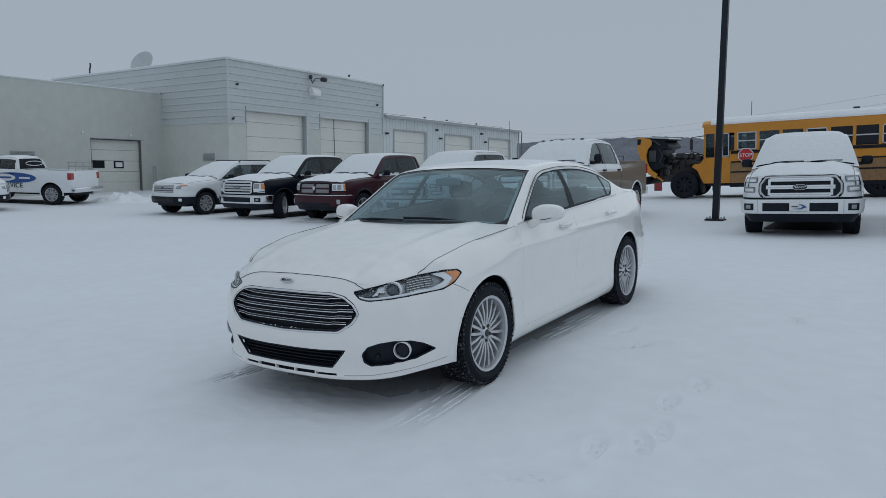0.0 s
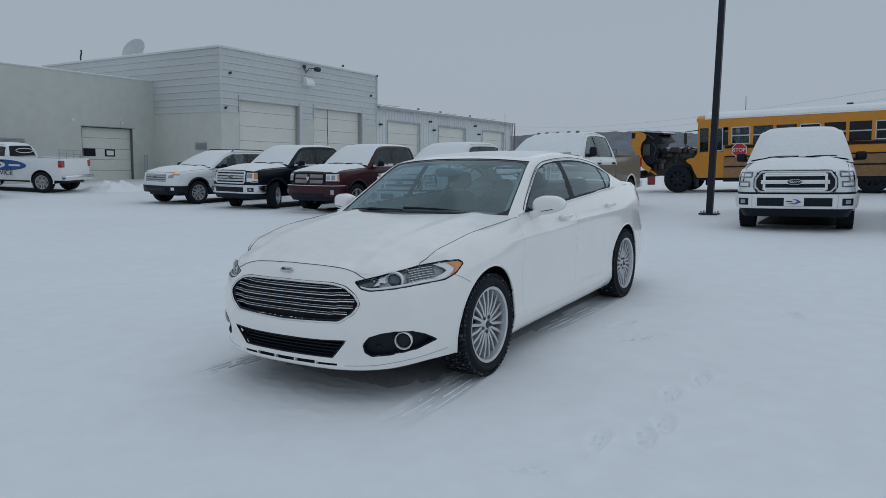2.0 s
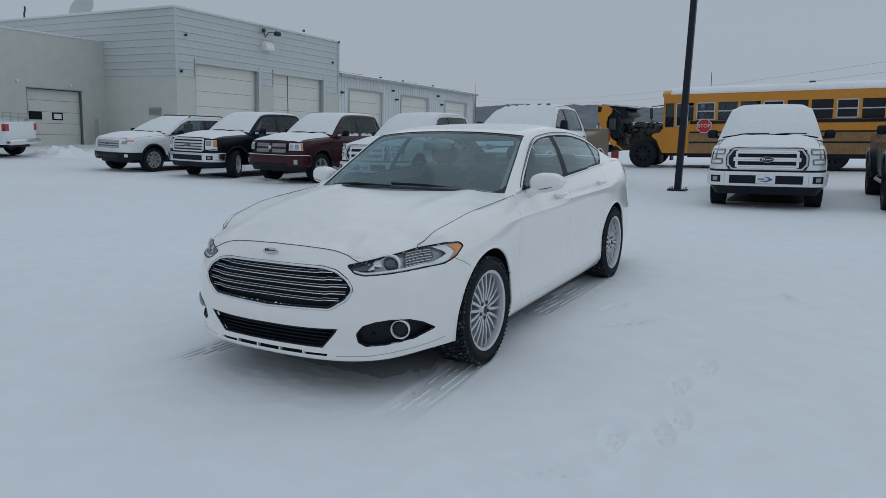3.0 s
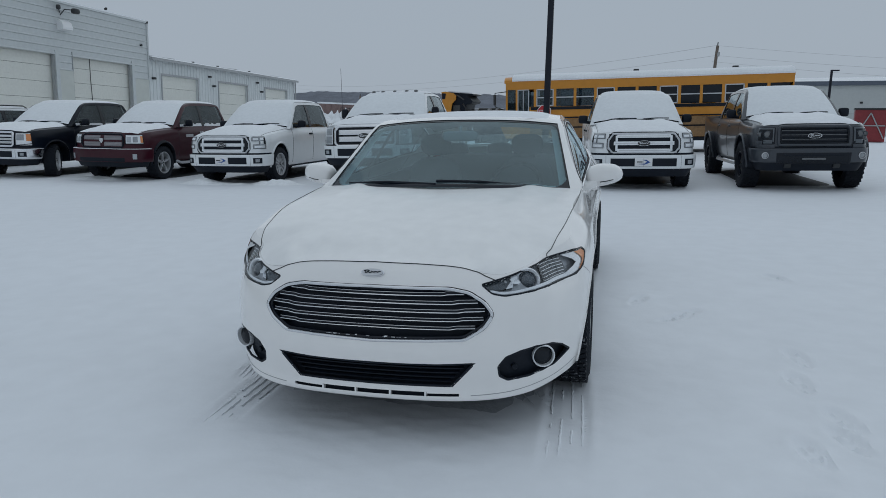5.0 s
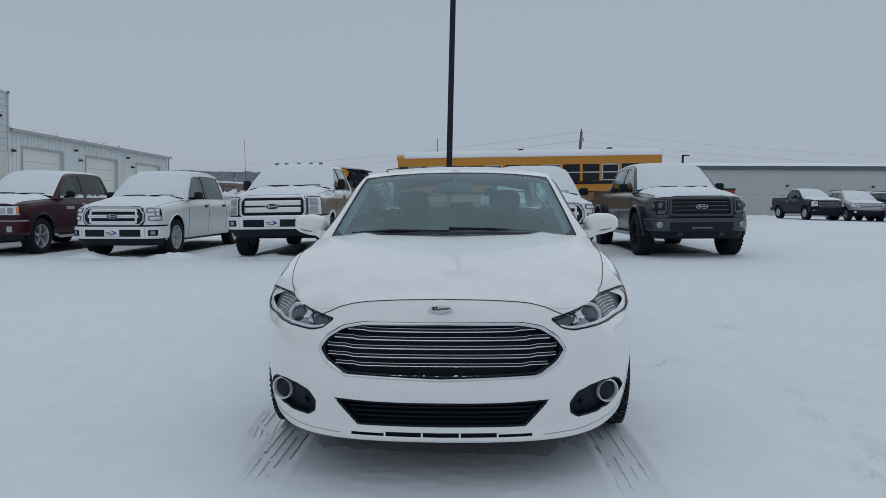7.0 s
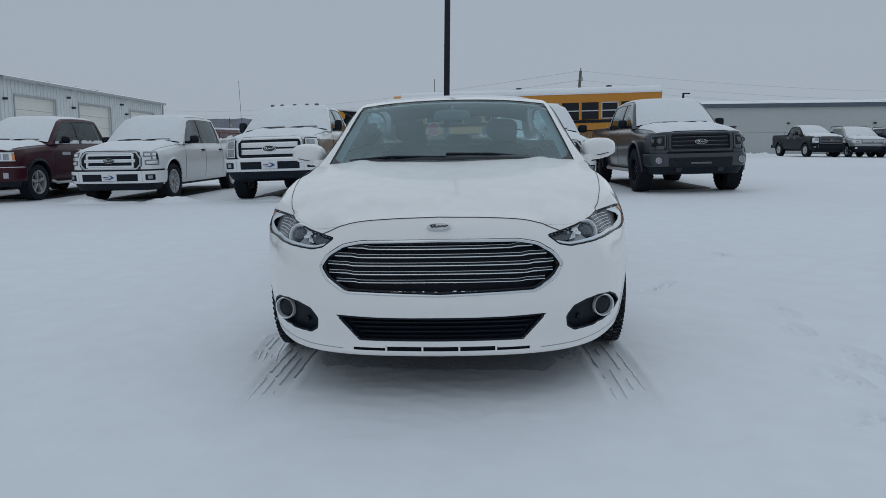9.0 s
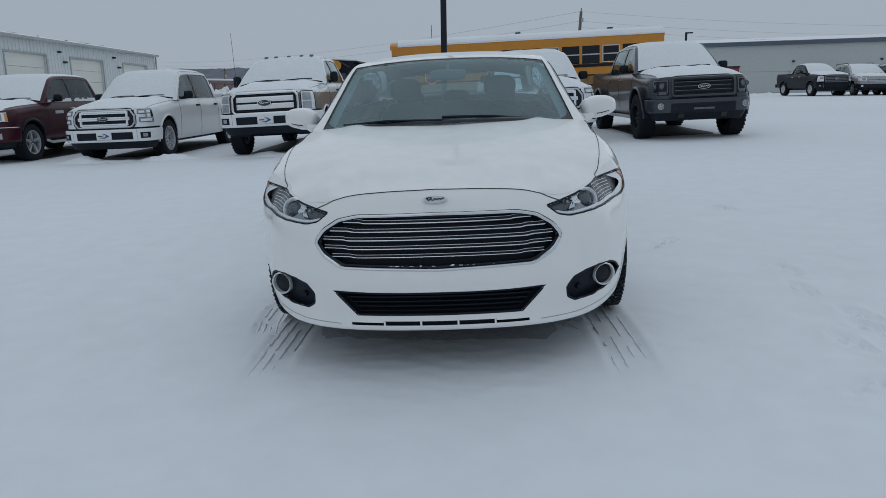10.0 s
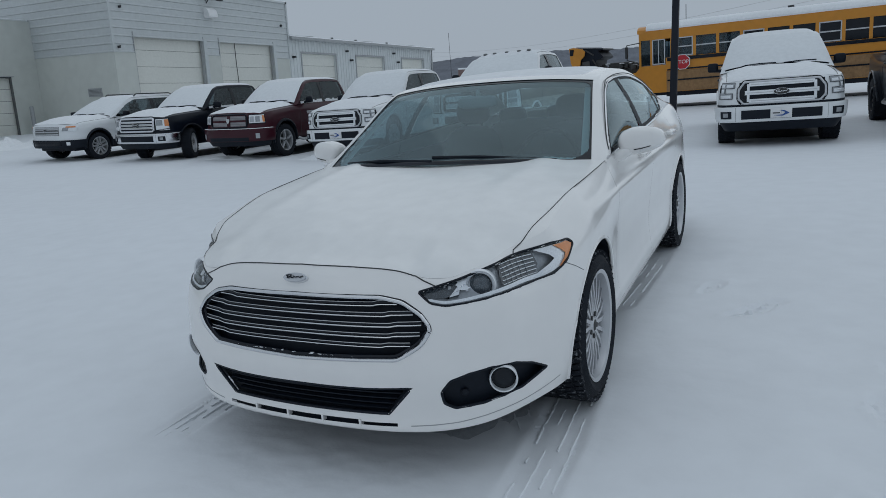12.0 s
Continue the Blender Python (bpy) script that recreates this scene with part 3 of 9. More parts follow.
def low_building():
    t = thing("stucco_building", "low flat-roofed beige stucco building with one overhead door", "building")
    top, y0 = 5.36, -14.0
    d0, d1, dz = 14.95, 17.6, 2.95
    bm = bmesh.new()
    wall_with_openings(bm, XL - 0.35, XL, y0, YA, -0.8, top, [(d0, d1, 0, dz)])
    part("wall", bm, M_STUCCO, t, smooth=False)
    wall_box("south_wall", -42, XL - 0.35, y0, y0 + 0.35, -0.8, top, M_STUCCO, t)
    wall_box("west_wall", -42.35, -42, y0, YA, -0.8, top, M_STUCCO, t)
    wall_box("roof", -42, XL - 0.35, y0 + 0.35, YA, top - 0.35, top - 0.15, M_DUST, t)
    bm = bmesh.new()
    add_box(bm, XL - 0.38, XL + 0.03, y0 - 0.04, YA - 0.1, top, top + 0.05, 0.012)
    part("parapet_flashing", bm, M_SHED, t, smooth=False)
    bm = bmesh.new()
    add_box(bm, XL - 0.36, XL + 0.015, y0 - 0.02, YA - 0.1, top + 0.05, top + 0.08, 0.012)
    part("snow_cap", bm, M_DUST, t, "thin snow along the parapet")
    g = ground_z(XL, 16.2)
    overhead_door(t, XL - 0.2, d0, d1, g - 0.03, dz, 5, windows=[(15.12, 15.72, 1.55, 1.92), (16.2, 16.72, 1.55, 1.9)])
    bm = bmesh.new()
    add_box(bm, XL - 0.36, XL - 0.26, d0 - 0.3, d1 + 0.3, -0.5, dz + 0.2)
    part("door_backing", bm, M_DARK, t, smooth=False)
    bm = bmesh.new()
    add_box(bm, XL - 0.19, XL - 0.165, 16.28, 16.64, 1.61, 1.84)
    part("door_notice", bm, M_SIGNWHITE, t, smooth=False)
    # dark strips round this opening paint in the shade of its recess
    wall_box("door_seal", XL - 0.14, XL - 0.02, d0, d1, dz - 0.05, dz, M_GREYPAINT, t)
    wall_box("door_seal", XL - 0.14, XL - 0.02, d0, d0 + 0.04, g, dz - 0.05, M_DARKALLOY, t)
    wall_box("door_seal", XL - 0.14, XL - 0.02, d1 - 0.05, d1, g, dz - 0.05, M_DARKALLOY, t)
    wall_box("door_lintel", XL, XL + 0.02, d0 - 0.03, d1 + 0.12, dz, dz + 0.03, M_TRIM, t)
    for y, z in ((14.54, 3.17), (17.0, 3.15)):
        bm = bmesh.new()
        add_box(bm, XL, XL + 0.12, y - 0.05, y + 0.05, z - 0.02, z + 0.09, 0.02)
        tube(bm, [(XL + 0.03, y, z), (XL + 0.06, y + 0.01, z - 0.12)], 0.012, 6)
        part("wall_lamp", bm, M_SIGNWHITE, t, smooth=False)
    bm = bmesh.new()
    add_box(bm, XL, XL + 0.05, 11.35, 12.35, 1.9, 2.26, 0.01)
    for k in range(6):
        add_box(bm, XL + 0.04, XL + 0.08, 11.4, 12.3, 1.93 + k * 0.055, 1.955 + k * 0.055)
    part("wall_vent", bm, M_TRIM, t, "grey louvred wall vent", smooth=False)
    for y in (17.95, 14.6):
        bm = bmesh.new()
        add_cyl(bm, 0.09, 1.25, Matrix.Translation((XL + 0.5, y, ground_z(XL + 0.5, y) + 0.6)), 16, bevel=0.02)
        b = part("bollard", bm, M_TRIM)
        tagged(b, "short grey steel bollard beside the overhead door", "bollard")


def ribbed_shed():
    t = thing("ribbed_shed", "long low pale steel shed with vertical ribs and overhead doors", "building")
    x, top = XW - 0.06, 4.92
    holes = [(32.05, 35.6, 0.3, 4.08), (38.0, 41.65, 0.3, 4.08), (44.3, 47.8, 0.3, 4.08)]
    y = YB + 0.02
    for h0, h1, _, hz in holes:
        wall_box("wall_panel", x - 0.2, x, y, h0, -0.2, top, M_SHED, t)
        wall_box("wall_panel", x - 0.2, x, h0, h1, hz, top, M_SHED, t)
        y = h1
    wall_box("wall_panel", x - 0.2, x, y, SHED_END, -0.2, top, M_SHED, t)
    for k in range(int((SHED_END - YB) / 0.305)):
        y = YB + 0.15 + k * 0.305
        z0 = 0.2
        for h0, h1, _, hz in holes:
            if h0 - 0.05 < y < h1 + 0.05:
                z0 = hz
        bm = bmesh.new()
        prism(bm, [(x, y - 0.035), (x + 0.032, y - 0.014), (x + 0.032, y + 0.014), (x, y + 0.035)], z0, top - 0.03, "z")
        part("wall_rib", bm, M_SHED, t, smooth=False)
    wall_box("north_wall", -36, x - 0.2, SHED_END - 0.2, SHED_END, -0.2, top, M_SHED, t)
    bm = bmesh.new()
    prism(bm, [(x + 0.25, top - 0.04), (x + 0.25, top + 0.06), (-30, top + 0.75), (-36, top + 0.06), (-36, top - 0.06)], YB + 0.05, SHED_END + 0.15, "y")
    part("roof", bm, M_TRIM, t, smooth=False)
    bm = bmesh.new()
    prism(bm, [(x + 0.16, top + 0.075), (x + 0.1, top + 0.13), (-30, top + 0.83), (-30, top + 0.76)], YB + 0.1, SHED_END + 0.1, "y")
    part("roof_snow", bm, M_DUST, t, "snow lying on the low roof")
    # bare ribs and edges that show through the roof snow
    rng = random.Random(17)
    up = lambda f, d: (x + 0.1 + (-30 - x - 0.1) * f, top + 0.13 + 0.70 * f + d)
    for k in range(26):
        yy = YB + 0.5 + k * 0.69 + rng.uniform(-0.12, 0.12)
        f0 = rng.uniform(0.0, 0.75)
        f1 = min(1.0, f0 + rng.uniform(0.12, 0.45))
        bm = bmesh.new()
        tube(bm, [(up(f0, 0.0)[0], yy, up(f0, 0.0)[1]), (up(f1, 0.0)[0], yy + rng.uniform(-0.5, 0.5), up(f1, 0.0)[1])], rng.uniform(0.03, 0.07), 6)
        part("roof_rib", bm, M_TRIM, t)
    bm = bmesh.new()
    tube(bm, [(-29.9, YB + 0.05, top + 0.86), (-29.9, SHED_END + 0.1, top + 0.86)], 0.05, 6)
    part("ridge_cap", bm, M_TRIM, t)
    bm = bmesh.new()
    add_box(bm, x + 0.22, x + 0.32, YB + 0.05, SHED_END + 0.15, top - 0.1, top + 0.05, 0.01)
    part("gutter", bm, M_TRIM, t, smooth=False)
    bm = bmesh.new()
    tube(bm, [(x + 0.1, SHED_END, top), (x + 0.1, SHED_END, 1)], 0.06, 8)
    part("downpipe", bm, M_TRIM, t)
    for h in holes:
        overhead_door(t, x - 0.12, h[0], h[1], ground_z(x, h[0]) - 0.05, h[3], 5)
        for y in (h[0] - 0.08, h[1]):
            wall_box("door_jamb", x, x + 0.04, y, y + 0.08, 0.2, h[3], M_TRIM, t)
        wall_box("door_lintel", x, x + 0.04, h[0] - 0.08, h[1] + 0.08, h[3], h[3] + 0.1, M_TRIM, t)
    bm = bmesh.new()
    add_box(bm, x - 0.22, x - 0.17, YB + 0.3, SHED_END - 0.3, 0, 4.5)
    part("door_backing", bm, M_DARK, t, smooth=False)
    for y, z in ((36.8, 4.35), (37.3, 3.8), (43.0, 4.4), (43.6, 3.8), (31.2, 3.85)):
        bm = bmesh.new()
        add_box(bm, x, x + 0.22, y - 0.07, y + 0.07, z - 0.06, z + 0.06, 0.02)
        part("wall_lamp", bm, M_DARK, t, smooth=False)
    for y in (33.5, 39.0, 42.0, 46.5):
        bm = bmesh.new()
        add_cyl(bm, 0.09, 0.3, Matrix.Translation((-26.5, y, top + 0.42)), 10)
        part("roof_vent", bm, M_DARK, t)


metal_garage()
satellite_dish()
low_building()
ribbed_shed()


# ---- pole, far buildings, lines, hill ----
def lamp_post():
    t = thing("lamp_post", "tall dark steel yard lamp post on a bolted plate", "lamp post", Matrix.Translation((-0.69, 14.4, ground_z(-0.69, 14.4))))
    bm = bmesh.new()
    add_cyl(bm, 0.106, 9.6, Matrix.Translation((0, 0, 4.8)), 4, r2=0.093)
    bmesh.ops.rotate(bm, verts=bm.verts, matrix=Matrix.Rotation(radians(45), 3, "Z"))
    part("post", bm, M_POLE, t, smooth=False)
    bm = bmesh.new()
    add_box(bm, -0.22, 0.22, -0.22, 0.22, 0, 0.035, 0.008)
    part("base_plate", bm, M_POLE, t, smooth=False)
    for x in (-0.17, 0.17):
        for y in (-0.17, 0.17):
            bm = bmesh.new()
            add_cyl(bm, 0.018, 0.08, Matrix.Translation((x, y, 0.05)), 6)
            part("bolt", bm, M_TRIM, t)
    bm = bmesh.new()
    add_box(bm, -0.7, 0.7, -0.2, 0.2, 9.6, 9.75, 0.03)
    part("lamp_head", bm, M_POLE, t)


lamp_post()


def hill():
    rng = random.Random(4)
    xs = np.linspace(-900, 900, 900)
    verts, faces = [], []
    rows = 7
    for i, x in enumerate(xs):
        crest = 39 + 7 * noise.noise(Vector((x * 0.004, 3.1, 0))) + 3 * noise.noise(Vector((x * 0.02, 8.1, 0)))
        crest *= max(0.25, min(1.0, 1.15 - abs(x + 120) / 900))
        for j in range(rows):
            f = j / (rows - 1)
            verts.append((x, 560 + 240 * f + 20 * noise.noise(Vector((x * 0.01, f, 0))), 1.2 + crest * math.sin(f * math.pi * 0.5) + (2.4 * rng.random() ** 2 if j else 0)))
    for i in range(len(xs) - 1):
        for j in range(rows - 1):
            a = i * rows + j
            faces.append((a, a + rows, a + rows + 1, a + 1))
    h = raw("backdrop", verts, faces, M_WOODS)
    tagged(h, "long low hill under bare grey winter woods", "hill", kind="structure")


hill()


# ---- vehicle shells ----
class Shell:
    """The outer skin of a vehicle below its shoulder line: a plan outline run round from the nose to the tail (half of it,
    mirrored), with the skin's inset from it told by height, and its lower and upper edge."""

    def __init__(self, plan, insets, top, bottom, fine=0.007, fine_to=-0.1, coarse=0.018):
        p = np.array(plan, float)
        a = np.r_[0, np.cumsum(np.hypot(*np.diff(p, axis=0).T))]
        f = curve(np.c_[a, p])
        dense = np.linspace(0, a[-1], 1500)
        q = f(dense)
        arc = np.r_[0, np.cumsum(np.hypot(*np.diff(q, axis=0).T))]
        self.length = arc[-1]
        self.fx = lambda s: np.interp(s, arc, q[:, 0])
        self.fy = lambda s: np.interp(s, arc, q[:, 1])
        t = np.gradient(q, arc, axis=0)
        t /= np.hypot(*t.T)[:, None]
        self.nx = lambda s: np.interp(s, arc, t[:, 1])
        self.ny = lambda s: np.interp(s, arc, -t[:, 0])
        self.arc, self.q = arc, q
        self.keys = [(self.at(x, y), curve(tab)) for (x, y), tab in insets]
        self.top = curve([(self.at(x, y), z) for x, y, z in top])
        self.bottom = curve([(self.at(x, y), z) for x, y, z in bottom])
        s, cols = 0.0, [0.0]
        while s < self.length - 1e-6:
            y = float(self.fy(s))
            s = min(self.length, s + (fine if y < fine_to else coarse))
            cols.append(s)
        self.cols = np.array(cols)

    def at(self, x, y):
        """How far round the outline the place (x, y) lies."""
        return float(self.arc[np.argmin((self.q[:, 0] - x) ** 2 + (self.q[:, 1] - y) ** 2)])

    def inset(self, s, z):
        s, z = np.broadcast_arrays(np.asarray(s, float), np.asarray(z, float))
        ks = np.array([k for k, _ in self.keys])
        v = np.stack([f(z) for _, f in self.keys])
        i = np.clip(np.searchsorted(ks, s, side="right") - 1, 0, len(ks) - 2)
        u = np.clip((s - ks[i]) / (ks[i + 1] - ks[i]), 0, 1)
        u = u * u * (3 - 2 * u)
        lo = np.take_along_axis(v, i[None], 0)[0]
        hi = np.take_along_axis(v, (i + 1)[None], 0)[0]
        return lo * (1 - u) + hi * u

    def point(self, s, z, out=0.0):
        """A place on the skin, or out metres off it."""
        s = np.asarray(s, float)
        d = self.inset(s, z) - out
        x = np.maximum(self.fx(s) - self.nx(s) * d, 0)
        y = self.fy(s) - self.ny(s) * d
        return np.stack(np.broadcast_arrays(x, y, np.asarray(z, float)), -1)

    def shoulder(self, s, out=0.0):
        return self.point(s, self.top(s), out)

    def grid(self, rows=80):
        s = self.cols[None, :]
        t = np.linspace(0, 1, rows)[:, None]
        z = self.bottom(s) + (self.top(s) - self.bottom(s)) * t
        S = np.broadcast_to(s, z.shape)
        return S, z, self.point(S, z)

    def line(self, sz, n=24, out=0.0, side=1):
        """Points on the skin along a chain of (round, height)."""
        pts = []
        for (s0, z0), (s1, z1) in zip(sz, sz[1:]):
            for k in range(n):
                u = k / n
                pts.append(self.point(s0 + (s1 - s0) * u, z0 + (z1 - z0) * u, out))
        pts.append(self.point(*sz[-1], out))
        return [(side * float(p[0]), float(p[1]), float(p[2])) for p in pts]


def grid_mesh(P, keep=None, flip=False):
    """Vertices and faces of a sheet, of the quads that keep marks."""
    n, k = P.shape[:2]
    idx = np.arange(n * k).reshape(n, k)
    f = np.stack([idx[:-1, :-1], idx[:-1, 1:], idx[1:, 1:], idx[1:, :-1]], -1)
    if keep is not None:
        f = f[keep]
    f = f.reshape(-1, 4)
    if flip:
        f = f[:, ::-1]
    used, inv = np.unique(f, return_inverse=True)
    return P.reshape(-1, 3)[used], inv.reshape(-1, 4)


def both_sides(P, keep=None):
    v, f = grid_mesh(P, keep)
    w = v * np.array([-1, 1, 1])
    return np.r_[v, w].tolist(), np.r_[f, f[:, ::-1] + len(v)].tolist()


def centre(a):
    return 0.25 * (a[:-1, :-1] + a[1:, :-1] + a[:-1, 1:] + a[1:, 1:])


def sheet(name, P, material, parent, keep=None, label="", mirrored=True):
    if mirrored:
        v, f = both_sides(P, keep)
    else:
        v, f = grid_mesh(P, keep)
        v, f = v.tolist(), f.tolist()
    if name in ("body", "fender_top"):
        done = [raw(name if i == 0 else rest_name[name], a, b, material, parent, label) for i, (a, b) in enumerate(loose_pieces(v, f))]
        return done[0]
    return raw(name, v, f, material, parent, label)


rest_name = {"body": "side_panel", "fender_top": "fender_edge"}


def loose_pieces(v, f):
    """The separate panels of a sheet, largest first."""
    key = [(round(a, 4), round(b, 4), round(c, 4)) for a, b, c in v]
    root = {k: k for k in key}

    def top(k):
        while root[k] != k:
            root[k] = root[root[k]]
            k = root[k]
        return k
    for q in f:
        for i in q[1:]:
            root[top(key[i])] = top(key[q[0]])
    sets = {}
    for q in f:
        sets.setdefault(top(key[q[0]]), []).append(q)
    out = []
    for faces in sorted(sets.values(), key=len, reverse=True):
        used = sorted({i for q in faces for i in q})
        at = {i: j for j, i in enumerate(used)}
        out.append(([v[i] for i in used], [tuple(at[i] for i in q) for q in faces]))
    return out


def bars(parent, name, pts, r, material, label="", seg=6, closed=False):
    bm = bmesh.new()
    tube(bm, pts, r, seg, closed)
    return part(name, bm, material, parent, label)


def strip(parent, name, a, b, material, thick=0.004, label=""):
    """A band between two chains of points, with a little thickness."""
    bm = bmesh.new()
    va, vb = [bm.verts.new(p) for p in a], [bm.verts.new(p) for p in b]
    for k in range(len(a) - 1):
        bm.faces.new((va[k], va[k + 1], vb[k + 1], vb[k]))
    bmesh.ops.recalc_face_normals(bm, faces=bm.faces[:])
    bmesh.ops.solidify(bm, geom=bm.faces[:], thickness=thick)
    return part(name, bm, material, parent, label)


WHEELS = {}


def wheel(parent, at, r, w, rim, style, side, turn=0.0, rim_mat=None, lugs=0):
    """A tyre on a rim; it faces +x on side 1 and -x on side -1."""
    rim_mat = rim_mat or M_ALLOY
    key = (r, w, rim, style, rim_mat.name)
    h = new("wheel")
    h.parent = parent
    h.matrix_basis = Matrix.Translation(at) @ Matrix.Rotation(radians(turn), 4, "Z") @ (Matrix.Identity(4) if side > 0 else Matrix.Rotation(math.pi, 4, "Z"))
    if key in WHEELS:
        for nm, me, lab in WHEELS[key]:
            o = new(nm, me)
            o.parent = h
            if lab:
                o["label"] = lab
        return h
    hw = w / 2
    bm = bmesh.new()
    lathe(bm, [(rim, -hw * 0.85), (rim + 0.02, -hw * 0.98), (rim + (r - rim) * 0.5, -hw * 1.06), (r - 0.03, -hw * 0.97), (r - 0.008, -hw * 0.82), (r - 0.006, 0), (r - 0.008, hw * 0.82), (r - 0.03, hw * 0.97), (rim + (r - rim) * 0.5, hw * 1.06), (rim + 0.02, hw * 0.98), (rim, hw * 0.85)], 48)
    n = lugs or 40
    for k in range(n):
        a = 2 * math.pi * k / n
        for j, x in enumerate((-0.78, -0.4, 0.0, 0.4, 0.78)):
            m = Matrix.Rotation(a + (0.5 * 2 * math.pi / n if j % 2 else 0), 4, "X") @ Matrix.Translation((x * hw, 0, r - 0.006)) @ Matrix.Rotation(radians(18 if x > 0 else -18), 4, "Z")
            add_box(bm, -hw * 0.165, hw * 0.165, -math.pi * r / n * 0.72, math.pi * r / n * 0.72, -0.012, 0.007, m=m)
    part("tyre", bm, M_COLDRUBBER if r < 0.36 else M_RUBBER, h, "black treaded rubber tyre")
    bm = bmesh.new()
    lathe(bm, [(rim + 0.004, hw * 0.9), (rim + 0.012, hw * 0.97), (rim - 0.006, hw * 0.93), (rim - 0.016, hw * 0.6), (rim - 0.03, -hw * 0.5), (rim - 0.03, -hw * 0.9)], 48)
    part("rim", bm, rim_mat, h)
    bm = bmesh.new()
    lathe(bm, [(rim - 0.03, -hw * 0.35), (0.01, -hw * 0.35)], 40)
    lathe(bm, [(rim * 0.68, -0.02), (rim * 0.68, 0.0), (0.05, 0.0)], 40)
    part("brake_disc", bm, M_DARK, h)
    fx = hw * 0.72
    pairs, wide, tips = {"multi": (10, 0.017, 0.030), "five": (5, 0.05, 0.05), "six": (6, 0.045, 0.04), "seven": (7, 0.035, 0.035), "steel": (8, 0.10, 0.14), "pair": (5, 0.052, 0.050)}[style]
    for k in range(pairs):
        bm = bmesh.new()
        for q in ((-1, 1) if style in ("multi", "six", "pair") else (0,)):
            a = 2 * math.pi * k / pairs
            r0, r1 = 0.045, rim - 0.008
            off0, off1 = q * wide * 0.55, q * tips * 1.15
            b = bmesh.new()
            vs = []
            hw0, hw1 = (0.0085, 0.0095) if style == "multi" else (wide * 0.42, tips * 0.5)
            for rr, off, half, xo in ((r0, off0, hw0, fx), (r0 + (r1 - r0) * 0.5, (off0 + off1) / 2, (hw0 + hw1) / 2, fx + 0.004), (r1, off1, hw1, fx - 0.004)):
                vs.append([b.verts.new(v) for v in ((xo - 0.05, off - half * 1.3, rr), (xo, off - half, rr), (xo, off + half, rr), (xo - 0.05, off + half * 1.3, rr))])
            for u, v in zip(vs, vs[1:]):
                for j in range(4):
                    b.faces.new((u[j], u[(j + 1) % 4], v[(j + 1) % 4], v[j]))
            b.faces.new(vs[-1])
            merge(bm, b, Matrix.Rotation(a, 4, "X"))
        bmesh.ops.recalc_face_normals(bm, faces=bm.faces[:])
        part("spoke", bm, rim_mat, h, smooth=False)
    bm = bmesh.new()
    lathe(bm, [(0.001, fx + 0.008), (0.028, fx + 0.007), (0.036, fx), (0.066, fx - 0.006), (0.075, fx - 0.05)], 24)
    part("hub", bm, rim_mat, h)
    bm = bmesh.new()
    lathe(bm, [(0.0005, fx + 0.011), (0.022, fx + 0.010), (0.027, fx + 0.006), (0.027, fx)], 20)
    part("centre_cap", bm, M_DARK, h)
    for k in range(5):
        bm = bmesh.new()
        a = 2 * math.pi * (k + 0.5) / 5
        add_cyl(bm, 0.0115, 0.016, Matrix.Translation((fx - 0.002, 0.052 * math.sin(a), 0.052 * math.cos(a))) @ Matrix.Rotation(math.pi / 2, 4, "Y"), 8)
        part("wheel_nut", bm, M_DARK, h)
    WHEELS[key] = [(o.name.split(".")[0], o.data, o.get("label")) for o in h.children]
    return h


def oval_badge(parent, at, w, h, name="badge", tilt=0.0, dark=True):
    """A plain oval maker's plate."""
    b = new(name)
    b.parent = parent
    b.matrix_basis = Matrix.Translation(at) @ Matrix.Rotation(radians(tilt), 4, "X")
    for nm, k, d0, mat_ in (("badge_rim", 1.0, 0.0, M_CHROME), ("badge_field", 0.90, 0.004, M_ALLOY if not dark else M_DARK)):
        bm = bmesh.new()
        poly = [(w / 2 * k * math.cos(a), h / 2 * k * math.sin(a)) for a in np.linspace(0, 2 * math.pi, 29)[:-1]]
        prism(bm, poly, -0.006 - d0, 0.01, "y")
        part(nm, bm, mat_, b)
    bm = bmesh.new()
    pts = [(w * 0.34 * (u - 0.5) * 2 + w * 0.025 * math.sin(u * 34.0), -0.013, h * (0.10 + 0.05 * math.sin(u * 7.0)) * math.sin(u * 27.0 + 0.8)) for u in np.linspace(0, 1, 60)]
    tube(bm, pts, h * 0.05, 5)
    tube(bm, [(-w * 0.34, -0.013, h * 0.14), (-w * 0.2, -0.013, h * 0.22), (-w * 0.1, -0.013, h * 0.17)], h * 0.04, 5)
    part("badge_mark", bm, M_CHROME if dark else M_GLOSSBLACK, b)
    return b


